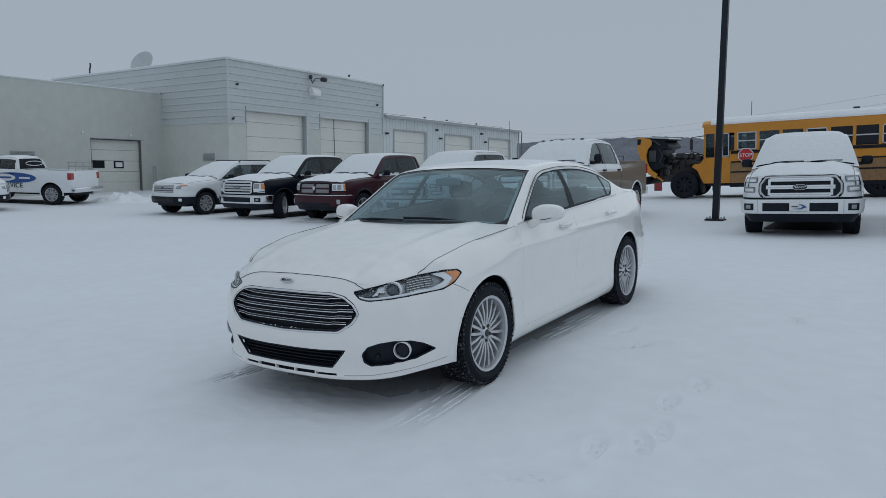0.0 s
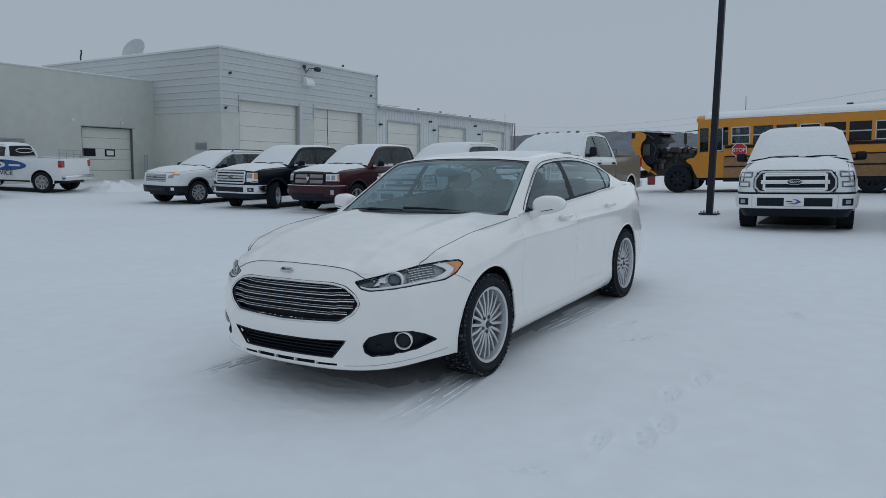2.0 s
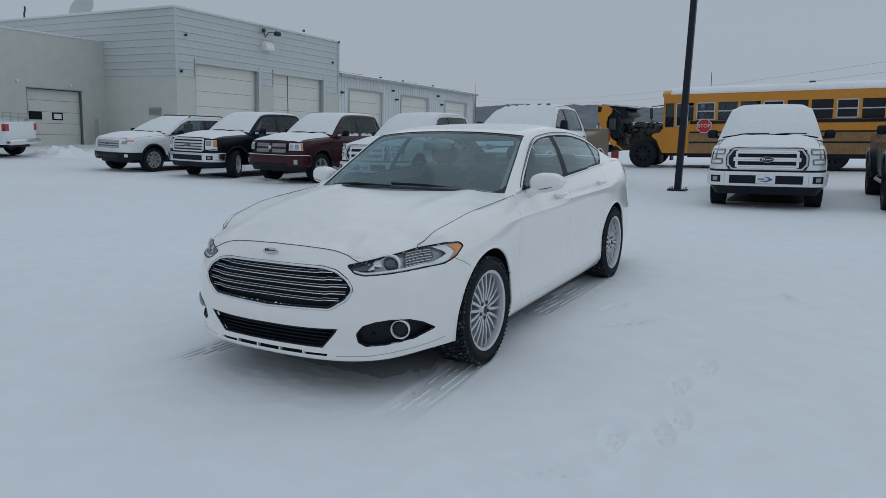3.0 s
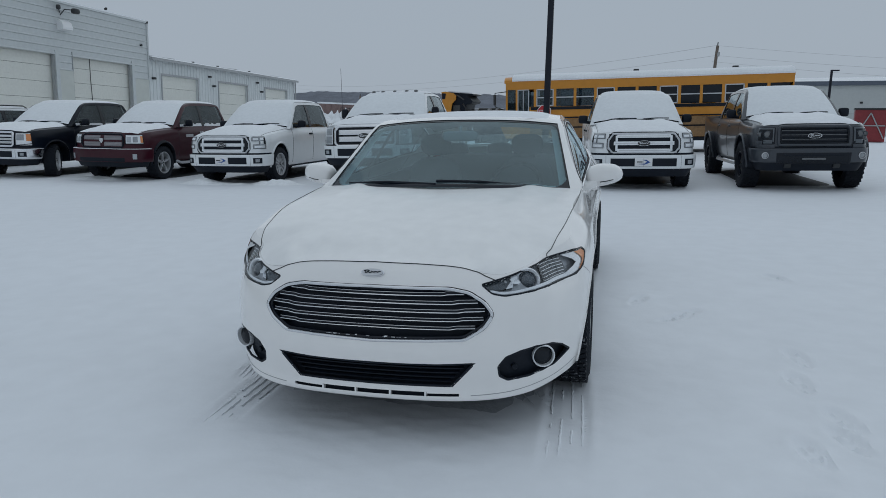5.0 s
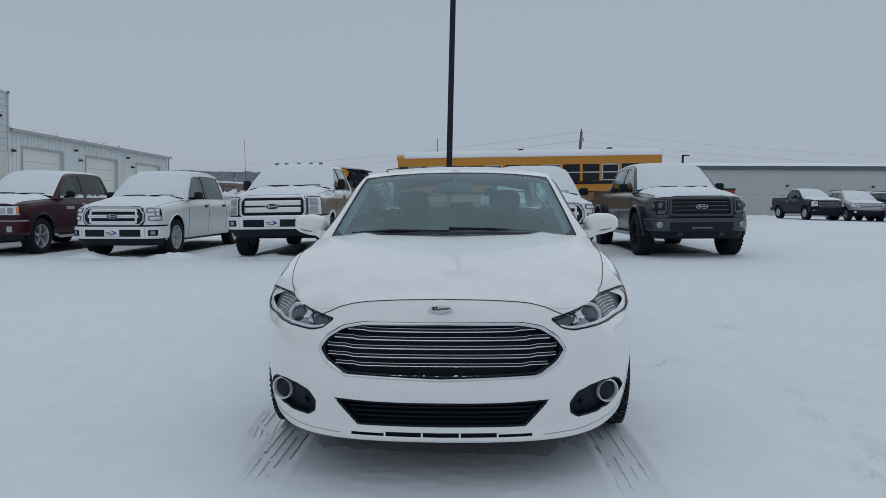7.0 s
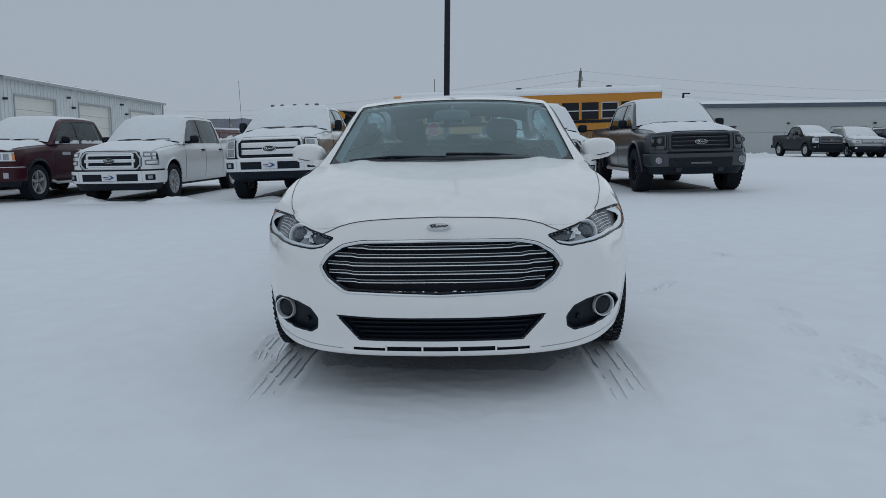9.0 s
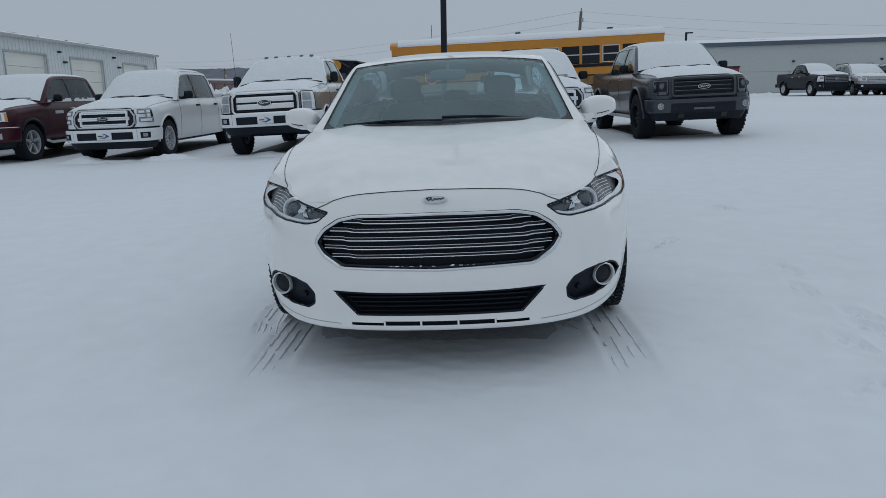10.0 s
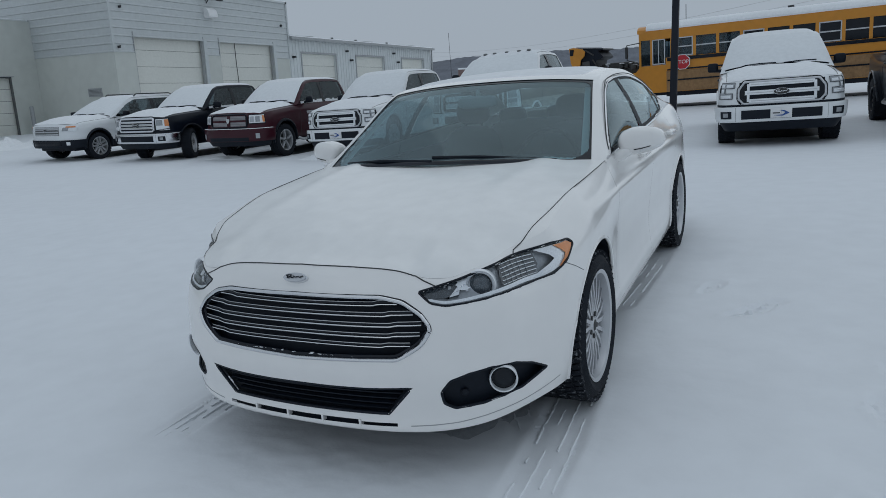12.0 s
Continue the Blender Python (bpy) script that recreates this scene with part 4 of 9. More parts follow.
# ---- the white sedan ----
def sedan():
    car = thing("sedan", "clean white mid-size sedan with a wide dark slatted grille", "car", on_ground(0, 0, 0, 0.0, 1.0))
    plan = [(0, -0.905), (0.12, -0.903), (0.25, -0.895), (0.38, -0.878), (0.50, -0.848), (0.60, -0.805), (0.70, -0.735), (0.78, -0.64), (0.845, -0.52), (0.905, -0.38), (0.935, -0.22), (0.945, 0.0), (0.94, 0.3), (0.925, 0.7), (0.922, 1.5), (0.925, 2.3), (0.928, 2.85), (0.915, 3.2), (0.885, 3.5), (0.82, 3.72), (0.68, 3.86), (0.45, 3.92), (0.2, 3.94), (0, 3.945)]
    insets = [
        ((0, -0.905), [(0.14, 0.10), (0.19, 0.035), (0.215, 0.012), (0.24, 0.012), (0.26, 0.018), (0.38, 0.004), (0.43, 0.0), (0.48, 0.010), (0.60, 0.026), (0.70, 0.050), (0.74, 0.062), (0.78, 0.082), (0.81, 0.118), (0.9, 0.2)]),
        ((0.50, -0.848), [(0.14, 0.09), (0.19, 0.03), (0.22, 0.012), (0.26, 0.016), (0.38, 0.004), (0.43, 0.0), (0.50, 0.008), (0.60, 0.022), (0.66, 0.042), (0.70, 0.064), (0.74, 0.092), (0.78, 0.13), (0.85, 0.2)]),
        ((0.82, -0.56), [(0.14, 0.09), (0.20, 0.038), (0.26, 0.015), (0.34, 0.008), (0.44, 0.0), (0.55, 0.0), (0.62, 0.008), (0.67, 0.022), (0.72, 0.052), (0.76, 0.085), (0.80, 0.125), (0.85, 0.18)]),
        ((0.90, -0.32), [(0.14, 0.10), (0.20, 0.052), (0.26, 0.032), (0.34, 0.018), (0.44, 0.005), (0.5, 0.0), (0.62, 0.0), (0.70, 0.008), (0.76, 0.020), (0.80, 0.036), (0.84, 0.060), (0.88, 0.096), (0.95, 0.2)]),
        ((0.935, 0.05), [(0.14, 0.09), (0.18, 0.05), (0.24, 0.03), (0.40, 0.010), (0.58, 0.0), (0.72, 0.0), (0.79, 0.008), (0.86, 0.034), (0.905, 0.066), (0.94, 0.106), (0.99, 0.17)]),
        ((0.925, 0.7), [(0.14, 0.10), (0.18, 0.055), (0.24, 0.026), (0.30, 0.020), (0.34, 0.026), (0.45, 0.034), (0.60, 0.026), (0.74, 0.012), (0.815, 0.006), (0.845, 0.006), (0.862, 0.018), (0.90, 0.034), (0.97, 0.062), (1.05, 0.10)]),
        ((0.925, 2.0), [(0.14, 0.10), (0.18, 0.055), (0.24, 0.026), (0.30, 0.020), (0.36, 0.028), (0.48, 0.038), (0.62, 0.028), (0.78, 0.008), (0.85, 0.000), (0.882, 0.000), (0.90, 0.016), (0.94, 0.028), (1.0, 0.050), (1.06, 0.078)]),
        ((0.928, 2.9), [(0.14, 0.10), (0.2, 0.05), (0.3, 0.022), (0.5, 0.008), (0.7, 0.0), (0.85, 0.0), (0.93, 0.018), (1.0, 0.06), (1.06, 0.11), (1.12, 0.2)]),
        ((0.0, 3.945), [(0.14, 0.2), (0.25, 0.04), (0.4, 0.0), (0.6, 0.0), (0.7, 0.05), (0.9, 0.09), (1.05, 0.07), (1.12, 0.10)])]
    top = [(0, -0.905, 0.812), (0.25, -0.895, 0.803), (0.42, -0.87, 0.787), (0.52, -0.84, 0.766), (0.62, -0.795, 0.759), (0.70, -0.735, 0.773), (0.78, -0.64, 0.790), (0.86, -0.48, 0.824), (0.915, -0.28, 0.880), (0.945, 0.0, 0.938), (0.94, 0.3, 0.966), (0.925, 0.62, 0.988), (0.922, 1.1, 1.003), (0.922, 1.6, 1.028), (0.925, 2.3, 1.058), (0.928, 2.85, 1.075), (0.915, 3.2, 1.085), (0.82, 3.72, 1.09), (0.45, 3.92, 1.10), (0, 3.945, 1.10)]
    bottom = [(0, -0.905, 0.200), (0.45, -0.865, 0.205), (0.70, -0.735, 0.215), (0.86, -0.48, 0.235), (0.92, -0.15, 0.225), (0.925, 0.5, 0.165), (0.925, 2.4, 0.175), (0.925, 3.1, 0.23), (0.7, 3.84, 0.27), (0, 3.945, 0.27)]
    sh = Shell(plan, insets, top, bottom)
    S, Z, P = sh.grid(96)
    s, z, c = centre(S), centre(Z), centre(P)
    cy = c[..., 1]

    def ring(pts):
        return [(sh.at(*p[:2]), p[-1]) for p in pts]
    # openings in the nose, as outlines of (round, height)
    grille = rounded([(-0.45, 0.479), (0.0, 0.478), (sh.at(0.425, -0.87), 0.492), (sh.at(0.512, -0.845), 0.545), (sh.at(0.548, -0.83), 0.600), (sh.at(0.515, -0.84), 0.652), (sh.at(0.45, -0.865), 0.692), (sh.at(0.36, -0.88), 0.709), (0.0, 0.716), (-0.45, 0.709)], 0.02)
    lower = rounded([(-0.4, 0.272), (sh.at(0.368, -0.88), 0.274), (sh.at(0.468, -0.857), 0.387), (sh.at(0.30, -0.89), 0.380), (-0.4, 0.376)], 0.012)
    fog = rounded([(sh.at(0.572, -0.82), 0.318), (sh.at(0.566, -0.822), 0.365), (sh.at(0.598, -0.806), 0.408), (sh.at(0.66, -0.77), 0.428), (sh.at(0.72, -0.715), 0.436), (sh.at(0.785, -0.632), 0.428), (sh.at(0.825, -0.56), 0.402), (sh.at(0.858, -0.48), 0.356), (sh.at(0.80, -0.605), 0.318), (sh.at(0.70, -0.735), 0.299), (sh.at(0.61, -0.80), 0.294)], 0.010)
    lamp = rounded([(sh.at(0.506, -0.846), 0.722), (sh.at(0.552, -0.828), 0.683), (sh.at(0.61, -0.80), 0.672), (sh.at(0.72, -0.715), 0.680), (sh.at(0.82, -0.57), 0.692), (sh.at(0.882, -0.41), 0.704), (sh.at(0.90, -0.32), 0.735), (sh.at(0.912, -0.235), 0.784), (sh.at(0.908, -0.265), 0.806), (sh.at(0.89, -0.37), 0.812), (sh.at(0.845, -0.52), 0.792), (sh.at(0.72, -0.715), 0.764), (sh.at(0.60, -0.805), 0.740)], 0.014)
    in_grille, in_lower, in_fog, in_lamp = (inside(s, z, q) for q in (grille, lower, fog, lamp))
    slot = (s < sh.at(0.40, -0.875)) & (z > 0.226) & (z < 0.243)
    RA = 0.385
    arch = (((cy - 0.062) ** 2 + (z - 0.34) ** 2 < RA**2) | ((cy - 2.87) ** 2 + (z - 0.34) ** 2 < RA**2)) & (c[..., 0] > 0.6)
    hole = in_grille | in_lower | in_fog | in_lamp | slot | arch
    side = c[..., 0] > 0.7
    rear_cut = np.where(z > 0.60, 2.56 + (z - 0.6) * 0.12, 2.50)
    door_f = side & (cy > 0.60) & (cy < 1.62) & (z > 0.255) & ~hole
    door_r = side & (cy >= 1.62) & (cy < rear_cut) & (z > 0.255) & ((cy - 2.85) ** 2 + (z - 0.34) ** 2 > 0.44**2) & ~hole
    tail = (cy > 3.5) & (z > 0.82) & (z < 1.0) & (c[..., 0] > 0.42)
    nose = (s < sh.at(0.905, -0.30)) | ((cy < 0.0) & (z < 0.66))
    sheet("front_bumper", P, M_WHITE, car, nose & ~hole & ~tail)
    sheet("body", P, M_WHITE, car, ~(nose | hole | door_f | door_r | tail), "glossy white painted body shell")
    for sgn in (1, -1):
        for nm, k in (("front_door", door_f), ("rear_door", door_r)):
            v, f = grid_mesh(P * np.array([sgn, 1, 1]), k, flip=sgn < 0)
            d = raw(nm, v.tolist(), f.tolist(), M_WHITE, car)
            y0 = 1.38 if nm == "front_door" else 2.42
            bm = bmesh.new()
            q = sh.point(sh.at(0.925, y0), 0.925 if nm == "front_door" else 0.945)
            blob(bm, (sgn * (q[0] + 0.028), y0, q[2]), (0.016, 0.10, 0.017), 0.6)
            blob(bm, (sgn * (q[0] + 0.012), y0 - 0.07, q[2]), (0.02, 0.02, 0.014), 0.6)
            blob(bm, (sgn * (q[0] + 0.012), y0 + 0.07, q[2]), (0.02, 0.02, 0.014), 0.6)
            part("door_handle", bm, M_WHITE, d)
            bars(d, "handle_trim", [(sgn * (q[0] + 0.046), y0 + k2, q[2] + 0.004) for k2 in (-0.085, 0, 0.085)], 0.004, M_CHROME)
        v, f = grid_mesh(P * np.array([sgn, 1, 1]), tail & ~hole, flip=sgn < 0)
        raw("tail_light", v.tolist(), f.tolist(), M_REDLENS, car)
    # door seams
    for sgn in (1, -1):
        sa = lambda y: sh.at(0.925, y)
        for chain in ([(sa(0.60), 0.955), (sa(0.575), 0.70), (sa(0.60), 0.42), (sa(0.63), 0.262), (sa(1.62), 0.252), (sa(2.42), 0.258)], [(sa(1.62), 1.01), (sa(1.63), 0.6), (sa(1.62), 0.252)], [(sa(2.64), 1.05), (sa(2.56), 0.75), (sa(2.475), 0.60), (sa(2.42), 0.42), (sa(2.41), 0.258)]):
            bars(car, "panel_seam", sh.line(chain, 16, -0.0012, sgn), 0.0015, M_DARK, seg=5)
        bars(car, "bumper_seam", sh.line([(sh.at(0.897, -0.335), 0.728), (sh.at(0.908, -0.27), 0.698), (sh.at(0.918, -0.20), 0.662)], 10, -0.001, sgn), 0.0022, M_DARKALLOY, seg=5)
        bars(car, "lip_seam", sh.line([(sh.at(0.45, -0.865), 0.232), (sh.at(0.62, -0.795), 0.238), (sh.at(0.8, -0.61), 0.262), (sh.at(0.885, -0.4), 0.285)], 14, 0.0, sgn), 0.002, M_TRIM, seg=5)
        # wheel arches: lip and liner
        for y0 in (0.062, 2.87):
            lip, a0, a1 = [], -0.28, math.pi + 0.28
            for k in range(41):
                a = a0 + (a1 - a0) * k / 40
                yy, zz = y0 + RA * math.cos(a), 0.34 + RA * math.sin(a)
                q = sh.point(sh.at(0.925, yy), max(zz, 0.2))
                lip.append((sgn * float(q[0] - 0.004), yy, zz))
            bars(car, "arch_lip", lip, 0.009, M_WHITE, seg=8)
            bm = bmesh.new()
            inner = [(sgn * 0.52, p[1], p[2]) for p in lip]
            va, vb = [bm.verts.new((p[0] - sgn * 0.01, p[1], p[2])) for p in lip], [bm.verts.new(p) for p in inner]
            for k in range(len(lip) - 1):
                bm.faces.new((va[k], va[k + 1], vb[k + 1], vb[k]))
            bm.faces.new(vb)
            part("wheel_liner", bm, M_PLASTIC, car)
    # hood, fenders and cowl between the shoulders
    crown = curve([(-0.91, 0.812), (-0.80, 0.828), (-0.72, 0.846), (-0.55, 0.880), (-0.3, 0.927), (0.0, 0.968), (0.3, 1.006), (0.5, 1.024), (0.7, 1.03)])
    edge = curve([(-0.49, 0.738), (-0.38, 0.769), (-0.2, 0.801), (0.1, 0.829), (0.4, 0.843), (0.7, 0.848)])
    cut = lambda y: np.where(np.asarray(y) < -0.485, 0.9, edge(y))
    ss = np.r_[np.linspace(0.0, sh.at(0.52, -0.84), 60), np.linspace(sh.at(0.52, -0.84), sh.at(0.925, 0.70), 110)[1:]]
    E = sh.shoulder(ss)
    ff = np.linspace(-1, 1, 121)
    X = E[:, 0:1] * ff[None]
    Y = np.broadcast_to(E[:, 1:2], X.shape).copy()
    g = 1 - np.abs(ff)[None] ** 3.0
    Zt = E[:, 2:3] + (crown(E[:, 1]) - E[:, 2])[:, None] * g
    crease = np.exp(-((np.abs(X) - (0.50 + 0.10 * (Y + 0.6) * 0.5)) / 0.07) ** 2) * np.clip((Y + 0.75) / 0.3, 0, 1) * 0.010
    mid = np.exp(-(X / 0.22) ** 2) * np.clip((Y + 0.4) / 0.8, 0, 1) * 0.006
    Zt = Zt + crease - mid
    # the leading edge rises evenly behind the seam
    i0 = ss <= sh.at(0.52, -0.84)
    ex, ey, ez = E[i0, 0], E[i0, 1], E[i0, 2]
    ax = np.abs(X)
    behind = Y - np.interp(ax, ex, ey)
    rise = np.interp(ax, ex, ez) + behind * (0.20 + 0.2 * ax)
    sm = lambda u: np.clip(u, 0, 1) ** 2 * (3 - 2 * np.clip(u, 0, 1))
    wt = (1 - sm((behind - 0.06) / 0.18)) * (1 - sm((ax - 0.40) / 0.10))
    Zt = Zt * (1 - wt) + rise * wt
    T = np.stack([X, Y, Zt], -1)
    tc = centre(T)
    rear_edge = 0.45 + 0.27 * (np.abs(tc[..., 0]) / 0.85) ** 2
    is_hood = (np.abs(tc[..., 0]) < cut(tc[..., 1])) & (tc[..., 1] < rear_edge)
    is_cowl = (tc[..., 1] >= rear_edge) & (np.abs(tc[..., 0]) < 0.80)
    sheet("hood", T, M_HOOD, car, is_hood, "smooth white hood with faint thawed patches", mirrored=False)
    for sgn in (1, -1):
        sheet("fender_top", T, M_WHITE, car, ~is_hood & ~is_cowl & (sgn * tc[..., 0] > 0) & (tc[..., 1] > -0.47), mirrored=False)
    sheet("cowl", T - np.array([0, 0, 0.006]), M_PLASTIC, car, is_cowl, mirrored=False)
    late = ss >= sh.at(0.52, -0.84)

    def on_top(x, y):
        """The height of the hood's skin at a place."""
        rows_y = E[late, 1]
        zs_ = np.array([np.interp(x, T[i, 60:, 0], T[i, 60:, 2]) for i in np.nonzero(late)[0][np.argsort(np.abs(rows_y - y))[:2]]])
        ys_ = np.sort(np.abs(rows_y - y))[:2]
        return float((zs_[0] * ys_[1] + zs_[1] * ys_[0]) / max(ys_.sum(), 1e-9))
    front_edge = [tuple(p) for p in sh.shoulder(np.linspace(0, sh.at(0.50, -0.85), 34))]
    front_edge += [tuple(p) for p in sh.line([(sh.at(0.53, -0.835), 0.755), (sh.at(0.575, -0.818), 0.737)], 4, 0.0005, 1)]
    bars(car, "hood_seam", [(-p[0], p[1], p[2] + 0.001) for p in front_edge[::-1]] + [(p[0], p[1], p[2] + 0.001) for p in front_edge[1:]], 0.0023, M_DARK, seg=6)
    for sgn in (1, -1):
        pts = [(sgn * float(cut(y)), y, on_top(float(cut(y)), y) + 0.0005) for y in np.linspace(-0.48, 0.62, 40)]
        down = [tuple(p) for p in sh.line([(0.992, 0.794), (1.002, 0.806)], 3, 0.0005, sgn)]
        bars(car, "hood_seam", down + [(q[0], q[1], q[2] - 0.0005) for q in pts[2:]], 0.0021, M_DARK, seg=6)

    # greenhouse: rows of (rail y, rail x, rail z, centre y, centre z)
    rows = curve([(0, 0.60, 0.822, 0.975, 0.38, 1.022), (1, 0.94, 0.748, 1.185, 0.76, 1.225), (2, 1.28, 0.676, 1.372, 1.16, 1.412), (3, 1.6, 0.638, 1.413, 1.5, 1.447), (4, 1.95, 0.622, 1.422, 1.9, 1.457), (5, 2.35, 0.620, 1.400, 2.3, 1.441), (6, 2.72, 0.636, 1.335, 2.66, 1.402), (7, 3.05, 0.672, 1.215, 3.05, 1.262), (8, 3.36, 0.722, 1.098, 3.42, 1.118)])
    k = np.linspace(0, 8, 401)
    R = rows(k)
    f = np.linspace(-1, 1, 281)
    af = np.abs(f)[None]
    X = R[:, 1:2] * f[None]
    Y = R[:, 3:4] + (R[:, 0:1] - R[:, 3:4]) * af**2
    Zr = R[:, 2:3] + (R[:, 4:5] - R[:, 2:3]) * (1 - af**2.4)
    W = np.stack([X, Y, Zr], -1)
    kk, fc = centre(np.broadcast_to(k[:, None], X.shape)), np.abs(centre(np.broadcast_to(f[None], X.shape)))
    glass_w = (kk > 0.06) & (kk < 1.98) & (fc < 0.958)
    glass_b = (kk > 6.1) & (kk < 7.9) & (fc < 0.90)
    frit = glass_w & ((kk < 0.105) | (kk > 1.90) | (fc > 0.946))
    frit |= glass_w & (fc > 0.805) & (kk < 0.42) & (((fc - 0.805) / 0.143) ** 2 + ((0.42 - kk) / 0.33) ** 2 > 1)
    frit |= glass_w & (fc > 0.865) & (kk > 1.70) & (((fc - 0.865) / 0.083) ** 2 + ((kk - 1.70) / 0.20) ** 2 > 1)
    strip_w = (kk <= 0.06) & (fc < 0.958)
    sheet("glass_base", W, M_PLASTIC, car, strip_w, mirrored=False)
    sheet("roof", W, M_WHITE, car, ~glass_w & ~glass_b & ~strip_w, "white roof and window pillars", mirrored=False)
    sheet("windshield", W - np.array([0, -0.004, 0.006]), M_GLASS, car, glass_w & ~frit, "clear windshield with a shaded band", mirrored=False)
    sheet("windshield_border", W - np.array([0, -0.002, 0.004]), M_GLOSSBLACK, car, frit, mirrored=False)
    sheet("rear_window", W - np.array([0, 0.0, 0.006]), M_REARGLASS, car, glass_b, mirrored=False)
    # pale lining along the windshield posts and under the roof
    for sgn in (1, -1):
        fz = centre(np.broadcast_to(f[None], X.shape)) * sgn
        sheet("pillar_lining", W + np.array([0, 0.03, -0.035]), M_SHED, car, (kk > 0.12) & (kk < 1.9) & (fz > 0.885) & (fz < 0.975), mirrored=False)
    sheet("headliner", W - np.array([0, 0, 0.05]), M_HEADLINER, car, (kk > 2.0) & (kk < 6.2) & (fc < 0.97), mirrored=False)
    # snow film left on the roof
    sn = (kk > 2.2) & (kk < 5.95) & (fc < 0.9)
    deep = 0.012 * np.clip((k[:, None] - 2.2) / 0.3, 0, 1) * np.clip((5.95 - k[:, None]) / 0.3, 0, 1) * np.clip((0.9 - af) / 0.15, 0, 1) - 0.002
    sheet("roof_snow", W + deep[..., None] * np.array([0, 0, 1.0]), M_DUST, car, sn, "thin even snow on the roof", mirrored=False)
    # side windows
    ys = np.linspace(0.60, 3.34, 275)
    rail = curve(np.c_[R[:, 0], R[:, 1:3]])
    rl = rail(ys)
    be = np.array([sh.shoulder(sh.at(0.925, y)) for y in ys])
    gg = np.linspace(0, 1, 50)[:, None]
    XX = be[None, :, 0] + (rl[None, :, 0] - be[None, :, 0]) * gg + 0.020 * np.sin(math.pi * gg)
    ZZ = be[None, :, 2] + (rl[None, :, 1] - be[None, :, 2]) * gg
    YY = np.broadcast_to(ys[None], XX.shape)
    V = np.stack([XX, YY, ZZ], -1)
    vc = centre(V)
    zlo = np.interp(vc[..., 1], ys, be[:, 2]) + 0.012
    zhi = np.interp(vc[..., 1], ys, rl[:, 1]) - 0.050
    vy, vz = vc[..., 1], vc[..., 2]
    lit = (vz > zlo + 0.006) & (vz < zhi) & (vy > 0.64) & (vy < 3.02) & (vz > zlo + (vy - 2.72) * 0.55)
    rim = lit & ~((vz > zlo + 0.018) & (vz < zhi - 0.016) & (vy > 0.70) & (vy < 2.98) & (vz > zlo + 0.014 + (vy - 2.72) * 0.55))
    post = rim | (np.abs(vy - (1.66 + (vz - 1.0) * 0.30)) < 0.045) | (np.abs(vy - (2.60 + (vz - 1.0) * 0.22)) < 0.018) | (np.abs(vy - 0.80) < 0.010)
    for sgn in (1, -1):
        sheet("window_frame", V * np.array([sgn, 1, 1]), M_WHITE, car, ~lit, mirrored=False)
        sheet("window_seal", (V - np.array([0.003, 0, 0])) * np.array([sgn, 1, 1]), M_PLASTIC, car, lit & post, mirrored=False)
    panes = lit & ~post
    for sgn in (1, -1):
        for q, nm in enumerate(("quarter_glass", "door_window", "door_window", "quarter_glass")):
            lo = vy > 0.80 if q == 1 else (vy - (vz - 1.0) * 0.30 > 1.66 if q == 2 else (vy - (vz - 1.0) * 0.22 > 2.60 if q == 3 else vy > 0))
            hi = vy < 0.80 if q == 0 else (vy - (vz - 1.0) * 0.30 < 1.66 if q == 1 else (vy - (vz - 1.0) * 0.22 < 2.60 if q == 2 else vy < 9))
            v, fa = grid_mesh((V - np.array([0.006, 0, 0])) * np.array([sgn, 1, 1]), panes & lo & hi, flip=sgn < 0)
            if len(v):
                raw(nm, v.tolist(), fa.tolist(), M_DARKGLASS if q else M_GLOSSBLACK, car)
        low = [(sgn * (float(p[0]) + 0.002), float(y), float(p[2]) + 0.014) for y, p in zip(ys[4:232:4], be[4:232:4])]
        bars(car, "belt_trim", low, 0.006, M_CHROME, "bright strip under the side windows", seg=6)
        hi = [(sgn * float(np.interp(float(p[1]) - 0.05, [float(be[i][2]), float(p[1])], [float(be[i][0]), float(p[0])]) + 0.012), float(ys[i]), float(p[1]) - 0.05) for i, p in list(enumerate(rl))[14:238:4]]
        bars(car, "window_trim", hi, 0.0052, M_CHROME, "thin bright window surround", seg=6)
        bars(car, "roof_channel", [(q[0] - sgn * 0.006, q[1], q[2] + 0.018) for q in hi], 0.0032, M_DARK, seg=5)
    # deck lid
    sd = np.linspace(sh.at(0.91, 3.25), sh.length, 60)
    E2 = sh.shoulder(sd)
    X = E2[:, 0:1] * ff[None]
    Y = np.broadcast_to(E2[:, 1:2], X.shape)
    zc = np.interp(E2[:, 1], [3.2, 3.45, 3.7, 3.85, 3.95], [1.115, 1.12, 1.125, 1.12, 1.10])
    D = np.stack([X, Y, E2[:, 2:3] + (zc - E2[:, 2])[:, None] * g], -1)
    sheet("trunk_lid", D, M_WHITE, car, mirrored=False)
    # floor pan, so that no light falls through
    bm = bmesh.new()
    add_box(bm, -0.70, 0.70, -0.62, 3.7, 0.20, 0.26, 0.02)
    add_box(bm, -0.50, 0.50, -0.66, -0.50, 0.175, 0.23, 0.02)
    part("underbody", bm, M_PLASTIC, car)
    bm = bmesh.new()
    add_box(bm, -0.45, 0.45, -0.72, 0.30, 0.26, 0.70, 0.05)
    part("engine_block", bm, M_PLASTIC, car)

    # grille: dark backing, frame and slats
    def backing(name, mask, depth, material):
        PB = sh.point(S, Z, -depth)
        return sheet(name, PB, material, car, mask)
